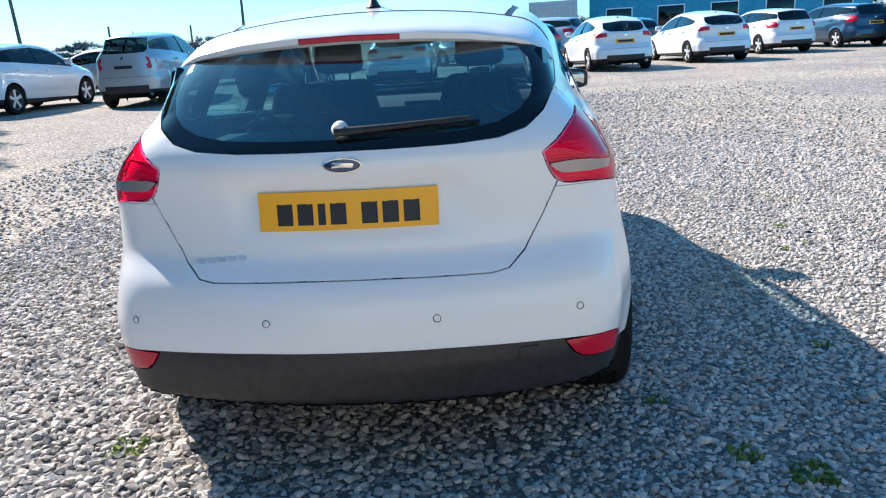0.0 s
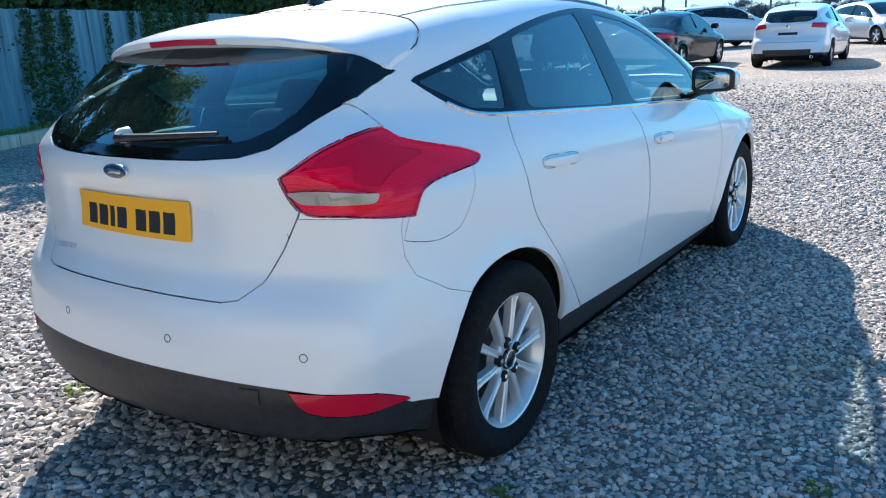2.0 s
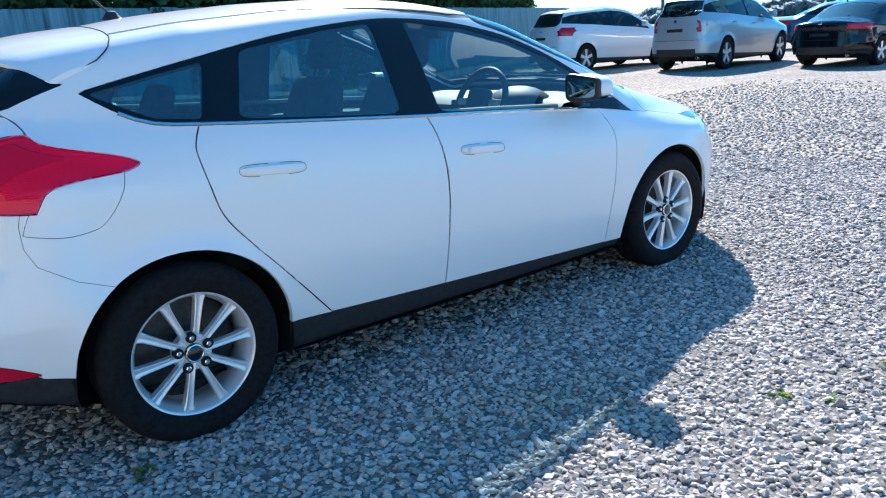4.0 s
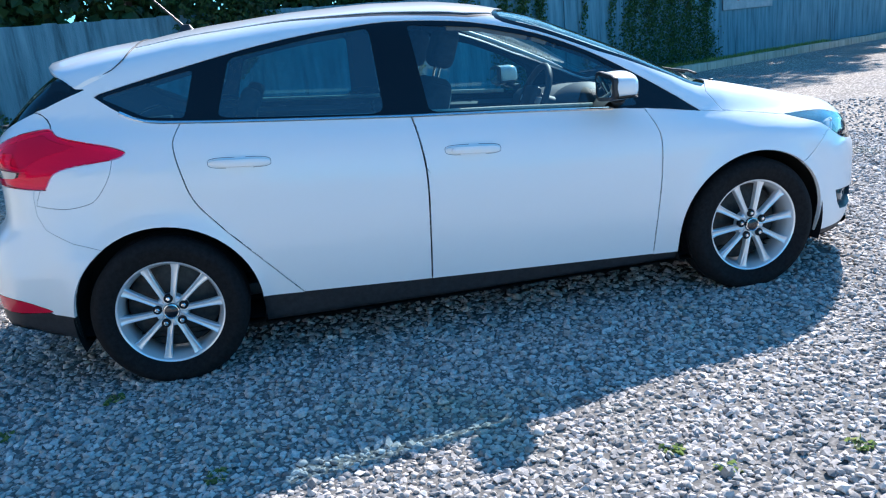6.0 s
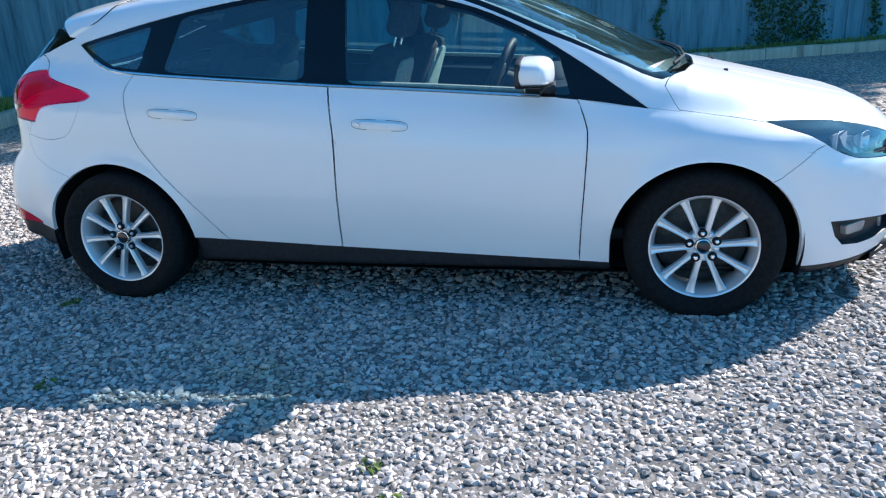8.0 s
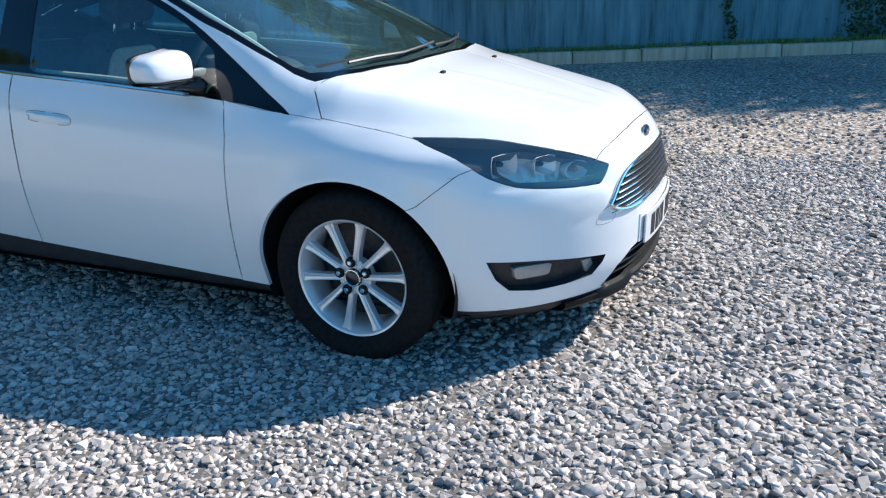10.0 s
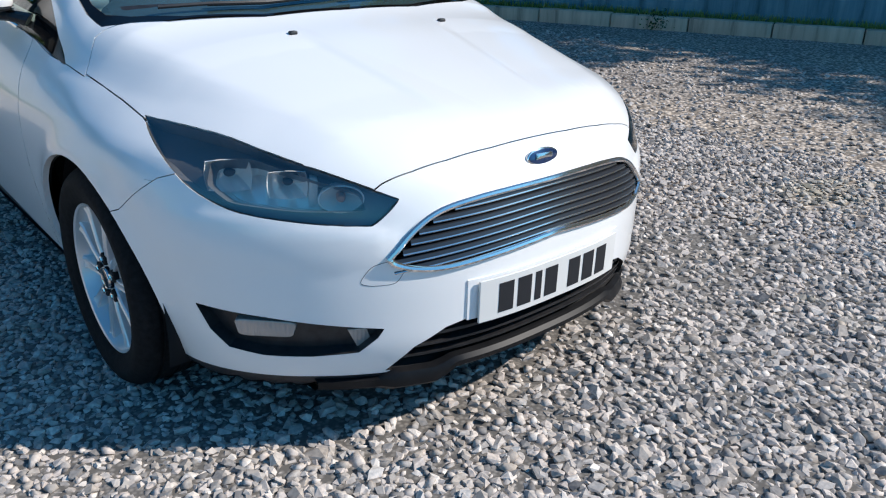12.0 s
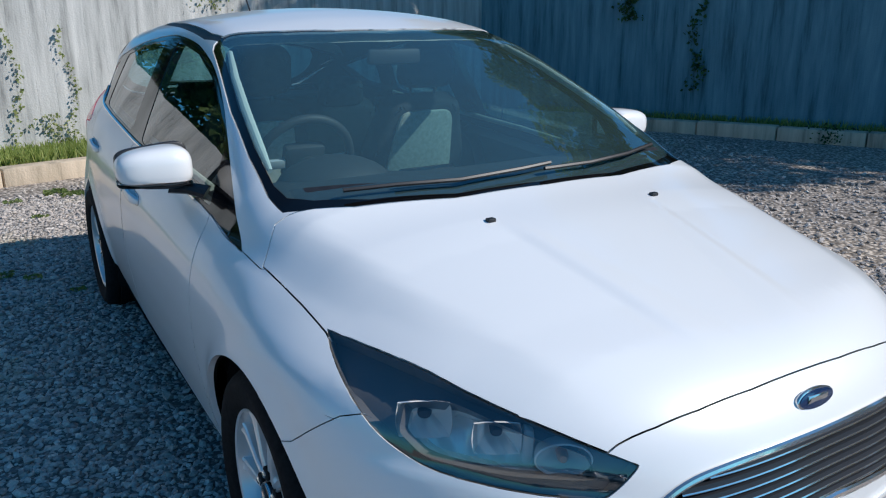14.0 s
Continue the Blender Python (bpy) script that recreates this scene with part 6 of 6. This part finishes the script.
def far_shell(kind):
    """The carved skin of one kind of parked car."""
    top, rear = {"hatch": (None, None), "estate": (ESTATE_TOP, ESTATE_REAR), "offroad": (ESTATE_TOP, OFF_REAR), "saloon": (SALOON_TOP, SALOON_REAR)}[kind]
    form = hatch_form(top, rear)
    bm = skin(form, 1.5, .62, 52, 74, 22)
    mirror = lambda half: half + [(-x, z) for x, z in half[::-1]]
    carve(bm, mirror([(.001, 1.29), (.4, 1.24), (.62, 1.14), (.68, 1.0), (.58, .26), (.38, .32), (.001, .385)]), "top", 1)
    if kind == "hatch":
        carve(bm, mirror([(.001, 1.05), (.40, 1.06), (.52, 1.10), (.56, 1.16), (.53, 1.29), (.001, 1.33)]), "rear", 2, [0], .12)
        roof_line = [(.85, 1.015), (.62, 1.155), (.385, 1.258), (.1, 1.325), (-.3, 1.36), (-.8, 1.32), (-1.2, 1.25), (-1.44, 1.19)]
        belt_line = [(-1.38, 1.12), (-1.163, 1.078), (-.23, 1.0), (.5, .945), (1.0, .885)]
        lamp = [(.48, .93), (.76, .90), (.78, 1.02), (.50, 1.03)]
    elif kind in ("estate", "offroad"):
        carve(bm, mirror([(.001, 1.06), (.50, 1.07), (.54, 1.12), (.50, 1.34), (.001, 1.37)]), "rear", 2, [0], .12)
        roof_line = [(.85, 1.015), (.62, 1.155), (.385, 1.258), (.1, 1.325), (-.3, 1.36), (-1.0, 1.345), (-1.6, 1.31), (-1.86, 1.26)]
        belt_line = [(-1.92, 1.13), (-1.163, 1.078), (-.23, 1.0), (.5, .945), (1.0, .885)]
        lamp = [(.60, .86), (.80, .84), (.80, 1.02), (.63, 1.04)] if kind == "estate" else [(.70, .76), (.84, .76), (.84, .99), (.70, .99)]
    else:
        carve(bm, mirror([(.001, -1.58), (.45, -1.54), (.55, -1.42), (.48, -.96), (.001, -.90)]), "top", 2, [0])
        roof_line = [(.85, 1.015), (.62, 1.155), (.385, 1.258), (.1, 1.325), (-.3, 1.35), (-.7, 1.31), (-1.1, 1.22), (-1.40, 1.125)]
        belt_line = [(-1.35, 1.095), (-1.0, 1.07), (-.23, 1.0), (.5, .945), (1.0, .885)]
        lamp = [(.54, .83), (.80, .80), (.80, .93), (.57, .94)]
    carve(bm, belt_line + roof_line, "side", 3, [0])
    carve(bm, lamp, "rear", 4, [0], .5 if kind == "offroad" else .1)
    tail = lamp[0][1]
    if kind == "offroad":
        carve(bm, rounded([(-2.5, .76), (-2.10, .76), (-2.10, .99), (-2.5, .99)], 3, .1), "side", 4, [0], .3)
    else:
        carve(bm, [(-2.5, tail - .02), (-1.96, tail), (-1.86, tail + .08), (-1.96, tail + .12), (-2.5, tail + .10)], "side", 4, [0], .35)
    carve(bm, [(1.75, .66), (2.4, .60), (2.4, .70), (1.62, .76)], "side", 7, [0], .2)
    carve(bm, [(-2.6, 0), (2.6, 0), (2.6, .24), (1.4, .22), (.9, .23), (-.9, .30), (-1.5, .33), (-2.6, .38)], "side", 5, [0], -.3)
    for c in HUBS.values():
        carve(bm, [(c + .362 * math.cos(a), .305 + .362 * math.sin(a)) for a in np.linspace(0, 2 * math.pi, 28, endpoint=False)], "side", 6, None, .1)
        carve(bm, [(c - .362, -.1), (c + .362, -.1), (c + .362, .305), (c - .362, .305)], "side", 6, None, .1)
    layer = bm.faces.layers.int["region"]
    for f in bm.faces:
        if f.normal.z < -.7 and f[layer] != 6:
            f[layer] = 8
    shell_of = Shell(bm, form, FAR)
    shell_of.form = form
    return shell_of


def far_wheel(parent, x, y, s):
    hub = new("wheel")
    hub.parent = parent
    hub.matrix_basis = pose(x, y, .315, 0, 0, 0 if s > 0 else 180)
    if not FAR_WHEEL:
        FAR_WHEEL["tyre"] = part("tyre", lathe([(.212, -.09), (.262, -.104), (.306, -.088), (.3165, -.05), (.3165, .05), (.306, .088), (.262, .104), (.228, .098), (.212, .085)], 32), RUBBER, hub)
        FAR_WHEEL["rim"] = part("rim", lathe([(.212, .084), (.216, .088), (.206, .082), (.195, .05), (.18, -.02), (.0, -.02)], 32), BEZEL, hub)
        FAR_WHEEL["spokes"] = []
        for k in range(5):
            b = slab([(-.030, .03), (.030, .03), (.040, .205), (-.040, .205)], .02, .006, 1)
            b.transform(Matrix.Rotation(radians(90), 4, "Z"))
            b.transform(Matrix.Translation((.075, 0, 0)))
            b.transform(Matrix.Rotation(2 * math.pi * k / 5, 4, "X"))
            FAR_WHEEL["spokes"].append(part("spoke", b, SILVER, hub))
        FAR_WHEEL["cap"] = part("hub_cap", lathe([(0, .080), (.04, .078), (.05, .06)], 20), SILVER, hub)
        return
    for o in (FAR_WHEEL["tyre"], FAR_WHEEL["rim"], FAR_WHEEL["cap"], *FAR_WHEEL["spokes"]):
        q = new(o.name.split(".")[0], o.data)
        q.parent = hub


FAR_SHELLS = {}


def parked_car(kind, paint, at, heading, scale, label, plate):
    if kind not in FAR_SHELLS:
        FAR_SHELLS[kind] = far_shell(kind)
    sh = FAR_SHELLS[kind]
    car = thing({"hatch": "hatchback_car", "estate": "estate_car", "offroad": "offroad_car", "saloon": "saloon_car"}[kind], label, "car", "parked cars across the yard")
    sh.panel("body", paint, car, gap=.001, flange=.02)
    sh.panel("windscreen", FAR_GLASS, car, flange=.02, inset=.004, gap=0)
    sh.panel("rear_window", FAR_GLASS, car, flange=.02, inset=.004, gap=0)
    sh.panel("lower_trim", BLACK_TRIM, car, inset=.006, gap=0)
    sh.panel("underbody", DARK, car, gap=0, flange=0)
    seat = part("cabin", box(1.3, 2.2, .5, (0, -.2, .70), .1), CLOTH, car)
    for x in (-.36, .36):
        part("seat_back", slab(rounded([(-.22, 0), (.22, 0), (.12, .62), (-.12, .62)], 4, .2), .12, .03), CLOTH, car, m=Matrix.Translation((x, -.2, .62)))
    for s in (1, -1):
        sh.panel("side_window", FAR_GLASS, car, "side_glass", sides=(s,), inset=.004, gap=0, flange=.02)
        part("window_post", tube([(s * .79, -.25, 1.0), (s * .60, -.28, 1.352)], .03, 6), GLOSS_BLACK, car)
        sh.panel("tail_lamp", RED, car, sides=(s,), lift=.002)
        sh.panel("headlamp", LAMP_GREY, car, sides=(s,))
        part("door_mirror", box(.20, .12, .14, (s * .93, .68, 1.02), .05, 3), paint, car)
        part("door_handle", box(.03, .2, .03, (s * .895, -.05, .86), .01), paint, car)
        part("door_handle", box(.03, .2, .03, (s * .880, -1.0, .91), .01), paint, car)
        for y in HUBS.values():
            far_wheel(car, s * .775, y, s)
            well = lathe([(0, .5), (.36, .5), (.36, .84)], 28)
            bmesh.ops.delete(well, geom=[f for f in well.faces if f.calc_center_median().z < -.13], context="FACES")
            well.transform(Matrix.Diagonal((s, 1, 1, 1)))
            part("wheel_well", well, DARK, car, m=Matrix.Translation((0, y, .305)))
    def tail_at(x, z, out):
        q = meet(sh.form, (x, -2.9, z), (0, 1, 0), 1.5)
        return Vector((x, q[1] - out, z))
    z = .72 if kind == "saloon" else .80
    p = decal("number_plate", tail_at, -.26, .26, z - .055, z + .055, .012, .010, plate, car, nx=6)
    decal("character_bar", tail_at, -.21, .21, z - .03, z + .03, .0135, .002, INK, p, nx=6)
    decal("rear_diffuser", tail_at, -.52, .52, .30, .44, .006, .012, BLACK_TRIM, car, "black plastic lower bumper", nx=10)
    decal("bumper_line", tail_at, -.66, .66, .605, .612, .003, .004, BLACK_TRIM, car, nx=12)
    if kind != "saloon":
        decal("rear_wiper", tail_at, -.02, .34, 1.085, 1.10, .02, .012, BLACK_TRIM, car, nx=4)
    q = tail_at(0, .96, .004)
    part("badge", slab(oval(.045, .045, 20), .01, .002), CHROME, car, m=Matrix.Translation(q))
    for x in (-.55, .55):
        part("exhaust" if x > 0 else "tow_eye", lathe([(.030, .0), (.036, .0), (.036, .10), (.030, .10)], 14), CHROME if x > 0 else BLACK_TRIM, car, m=Matrix.Translation((x, -2.05, .27)) @ Matrix.Rotation(radians(-90), 4, "Z"))
    part("roof_aerial", tube([(0, -1.25, 1.40), (0, -1.36, 1.50)], [.02, .006], 6), BLACK_TRIM, car)
    car.matrix_basis = Matrix.Translation((at[0], at[1], 0)) @ Matrix.Rotation(radians(heading), 4, "Z") @ Matrix.Diagonal((*scale, 1))
    return car


FAR_WHITE = material("far_white_paint", (0.82, 0.82, 0.82), 0.3, 0, 1.0)
FAR_SILVER = material("far_silver_paint", (0.50, 0.52, 0.54), 0.35, 0.4, 1.0)
FAR_BLACK = material("far_black_paint", (0.003, 0.004, 0.007), 0.12, 0, 0.0)
FAR_BLUE = material("far_blue_paint", (0.02, 0.05, 0.10), 0.3, 0.2, 1.0)
parked_car("hatch", FAR_WHITE, (1.05, 18.7), 2, (1.02, 1, 1), "white hatchback with red corner lamps and dark bumper", FAR_WHITE)
parked_car("hatch", FAR_WHITE, (3.95, 20.2), 8, (1.03, .98, 1.02), "white hatchback parked with its tail to the yard", YELLOW)
parked_car("hatch", FAR_WHITE, (7.1, 22.0), 10, (1.05, 1.04, 1.02), "white coupe-like hatchback with a dark rear window", YELLOW)
parked_car("estate", FAR_WHITE, (10.2, 25.0), 10, (1.02, 1, 1), "white estate car parked in the row", YELLOW)
parked_car("estate", FAR_BLUE, (13.3, 26.6), 12, (1.02, 1.06, 1.03), "dark blue estate car parked in the row", YELLOW)
parked_car("estate", FAR_BLACK, (15.6, 24.6), 12, (1.06, 1.05, 1.25), "black van-like estate car", YELLOW)
parked_car("hatch", FAR_WHITE, (-2.0, 18.5), 1, (1, 1, .98), "white hatchback with red lamps and a bare plate", FAR_WHITE)
parked_car("saloon", FAR_BLACK, (-5.15, 17.7), -2, (1.02, 1.08, .99), "glossy black saloon car", FAR_BLACK)
parked_car("offroad", FAR_SILVER, (-8.25, 16.3), 2, (1.02, .98, 1.2), "pale silver off-road car with upright lamps", FAR_SILVER)
parked_car("estate", FAR_WHITE, (-11.6, 15.6), -9, (1.02, 1.0, 1.14), "white tall estate car near the wall", FAR_WHITE)
# second row
parked_car("hatch", FAR_SILVER, (-1.6, 29.3), -140, (1, 1, 1), "silver hatchback facing the yard", FAR_WHITE)
parked_car("estate", FAR_WHITE, (-7.0, 29.0), -40, (1, 1, 1.12), "white tall estate car further back", YELLOW)
parked_car("estate", FAR_SILVER, (2.6, 31.5), 60, (1.05, 1, 1.15), "silver estate car standing side-on further back", FAR_WHITE)
parked_car("hatch", FAR_BLUE, (1.9, 26.0), 12, (1, 1, 1), "dark hatchback behind the white ones", YELLOW)
parked_car("hatch", FAR_BLUE, (6.2, 29.5), 10, (1, 1, 1), "dark hatchback in the second row", YELLOW)
parked_car("hatch", FAR_WHITE, (9.6, 32.0), 10, (1, 1, 1), "white hatchback in the second row", YELLOW)
parked_car("hatch", FAR_SILVER, (-12.6, 22.0), 80, (1, 1, 1), "silver hatchback at the far end", YELLOW)
parked_car("saloon", FAR_BLUE, (-8.9, 24.5), -60, (1, 1, 1), "dark saloon at the far end", YELLOW)

# ---- the distance ----
CABIN_BLUE = grainy(material("blue_cabin_paint", (0.05, 0.28, 0.42), 0.5), 4, (0.04, 0.24, 0.38), (0.08, 0.34, 0.48), 0.1)
cabin = thing("site_cabin", "bright blue flat-roofed site cabin across the yard", "cabin")
part("cabin_wall", box(14, 3, 2.6, (0, 0, 1.3), .04), CABIN_BLUE, cabin)
part("cabin_roof", box(14.3, 3.3, .16, (0, 0, 2.68), .03), FAR_SILVER, cabin)
for k in range(5):
    w = part("cabin_window", box(1.3, .08, 1.0, (-5.4 + 2.7 * k, -1.52, 1.5), .01), GLOSS_BLACK, cabin)
    part("window_frame", box(1.42, .05, 1.12, (-5.4 + 2.7 * k, -1.505, 1.5), .01), FAR_WHITE, w)
cabin.matrix_basis = pose(13.2, 40.5, 0, 0, 0, -12)
CONTAINER_GREY = grainy(material("container_paint", (0.5, 0.52, 0.53), 0.5), 5, (0.42, 0.45, 0.46), (0.56, 0.58, 0.58), 0.1)
store = thing("storage_container", "pale grey ribbed steel container across the yard", "container")
part("container_body", box(2.6, 6.0, 2.5, (0, 0, 1.3), .03), CONTAINER_GREY, store)
for k in range(9):
    part("rib", box(.09, .05, 2.2, (-1.12 + .28 * k, -3.02, 1.3), .012), CONTAINER_GREY, store)
store.matrix_basis = pose(4.2, 42.5, .05, 0, 0, -4)

far_rng = np.random.default_rng(4)
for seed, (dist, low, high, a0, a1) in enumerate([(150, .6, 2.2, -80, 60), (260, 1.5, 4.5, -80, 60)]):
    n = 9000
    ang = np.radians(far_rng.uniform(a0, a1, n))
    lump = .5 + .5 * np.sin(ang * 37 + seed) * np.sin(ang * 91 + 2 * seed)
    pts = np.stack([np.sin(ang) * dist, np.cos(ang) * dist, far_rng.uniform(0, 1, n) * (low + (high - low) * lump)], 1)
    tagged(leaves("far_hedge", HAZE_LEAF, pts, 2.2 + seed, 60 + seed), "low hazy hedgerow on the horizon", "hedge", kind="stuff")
POST = grainy(material("post_wood", (0.12, 0.11, 0.10), 0.9), 8, (0.08, 0.075, 0.07), (0.16, 0.15, 0.14))
for x, y, h in ((-16.5, 31, 2.4), (-13.5, 33, 2.3), (-10, 34, 2.4), (-6.5, 35, 2.4), (-3, 36, 2.3)):
    post = thing("fence_post", "thin dark fence post at the yard's far edge", "post", "fence posts")
    part("post", tube([(x, y, 0), (x + .02, y, h)], .05, 8), POST, post)
    part("post_cap", lathe([(0, .04), (.055, .02), (.06, 0)], 10), POST, post, m=Matrix.Translation((x + .02, y, h)) @ Matrix.Rotation(radians(-90), 4, "Y"))
for x, y, h, lean in ((-20, 30, 7.5, -.5), (-12.5, 38, 7.5, .2)):
    pole = thing("lamp_pole", "tall thin lamp pole beyond the parked cars", "pole", "lamp poles")
    part("pole", tube([(x, y, 0), (x + lean * .4, y, h * .6), (x + lean, y, h)], [.09, .07, .05], 8), POST, pole)
    part("lamp_head", box(.5, .16, .09, (x + lean + .2, y, h), .03), FAR_SILVER, pole)



# ---- small things on the gravel ----
def tuft(x, y, size, count, seed):
    rng = np.random.default_rng(seed)
    pts = np.stack([x + np.clip(rng.normal(0, size, count), -size, size), y + np.clip(rng.normal(0, size, count), -size, size), np.full(count, .010)], 1)
    return tagged(leaves("weed", WEED, pts, size * .5 + .012, seed + 300, upright=False), "small green weed growing in the gravel", "weed", "weeds in the gravel")


WEED = leaf_material("weed_leaf", (0.08, 0.14, 0.03), (0.26, 0.30, 0.10))
for k, (x, y, size, count) in enumerate([(1.74, -1.12, .030, 30), (1.17, -1.96, .040, 40), (1.32, -2.08, .050, 80), (.97, -1.58, .030, 28), (1.0, -3.65, .05, 45), (2.25, .80, .028, 26), (2.24, .37, .024, 20),
                                         (2.09, .27, .026, 22), (-.88, -1.83, .05, 30), (.68, -4.44, .08, 90), (.80, -4.60, .08, 80), (1.15, -4.35, .06, 50)]):
    tuft(x, y, size, count, 400 + k)
RAG = grainy(material("yellow_cloth", (0.75, 0.72, 0.10), 0.8), 25, (0.62, 0.60, 0.08), (0.85, 0.82, 0.16), 0.4)
rag = bmesh.new()
bmesh.ops.create_grid(rag, x_segments=14, y_segments=9, size=.5)
for v in rag.verts:
    u = Vector((v.co.x, v.co.y, 0))
    v.co = (u.x * .34 + .02 * math.sin(u.y * 11), u.y * .16 + .015 * math.sin(u.x * 13), .022 + .03 * noise.noise(Vector((u.x * 4, u.y * 4, 2))) + .012 * math.cos(u.x * 9))
solid = bmesh.ops.extrude_face_region(rag, geom=rag.faces[:])
bmesh.ops.translate(rag, verts=[v for v in solid["geom"] if isinstance(v, bmesh.types.BMVert)], vec=(0, 0, .004))
bmesh.ops.recalc_face_normals(rag, faces=rag.faces[:])
cloth = tagged(part("yellow_rag", rag, RAG), "crumpled yellow rag lying on the gravel", "rag")
cloth.matrix_basis = pose(1.60, 8.40, 0.0, 0, 0, 12)


# ---- banner and shrub by the shaded wall ----
BANNER = grainy(material("faded_banner_cloth", (0.40, 0.42, 0.42), 0.8), 6, (0.30, 0.33, 0.34), (0.46, 0.48, 0.48), 0.2)
BANNER_RED = grainy(material("faded_red_print", (0.45, 0.06, 0.06), 0.8), 9, (0.34, 0.05, 0.05), (0.50, 0.09, 0.08))
at = beside(NEAR_LENGTH + 6.9, BACK_SIDE - .035)
turn = Matrix.Translation((at.x, at.y, 1.55)) @ Matrix.Rotation(math.atan2(-FAR_DIR.y, -FAR_DIR.x), 4, "Z")
banner = tagged(part("wall_banner", box(2.35, .012, .56, (0, 0, 0), .004, 1), BANNER, m=turn), "faded pale banner with red bars on the wall", "banner")
for k in range(5):
    wave = tube([(-.58 + .24 * k, -.012, .10), (-.53 + .24 * k, -.012, -.05), (-.45 + .24 * k, -.012, -.06), (-.37 + .24 * k, -.012, .12)], [.028, .036, .036, .026], 6)
    part("print_bar", wave, BANNER_RED, banner, m=turn)
part("print_line", box(1.5, .006, .028, (.15, -.008, -.17)), INK, banner, m=turn)
shrub_rng = np.random.default_rng(77)
shrub = tagged(new("shrub"), "small dark shrub growing at the kerb", "shrub")
shrub.location = (-7.45, -2.60, 0)
shrub.scale = (.7, .7, .7)
for k in range(5):
    a = shrub_rng.uniform(0, 6.28)
    part("stem", tube([(0, 0, -.02), (.06 * math.cos(a), .06 * math.sin(a), .12), (.15 * math.cos(a), .15 * math.sin(a), .24)], [.006, .005, .003], 5), BARK, shrub)
leaves("foliage", LEAF, np.stack([shrub_rng.normal(0, .13, 420), shrub_rng.normal(0, .13, 420), np.abs(shrub_rng.normal(.14, .08, 420))], 1), .05, 78, shrub)
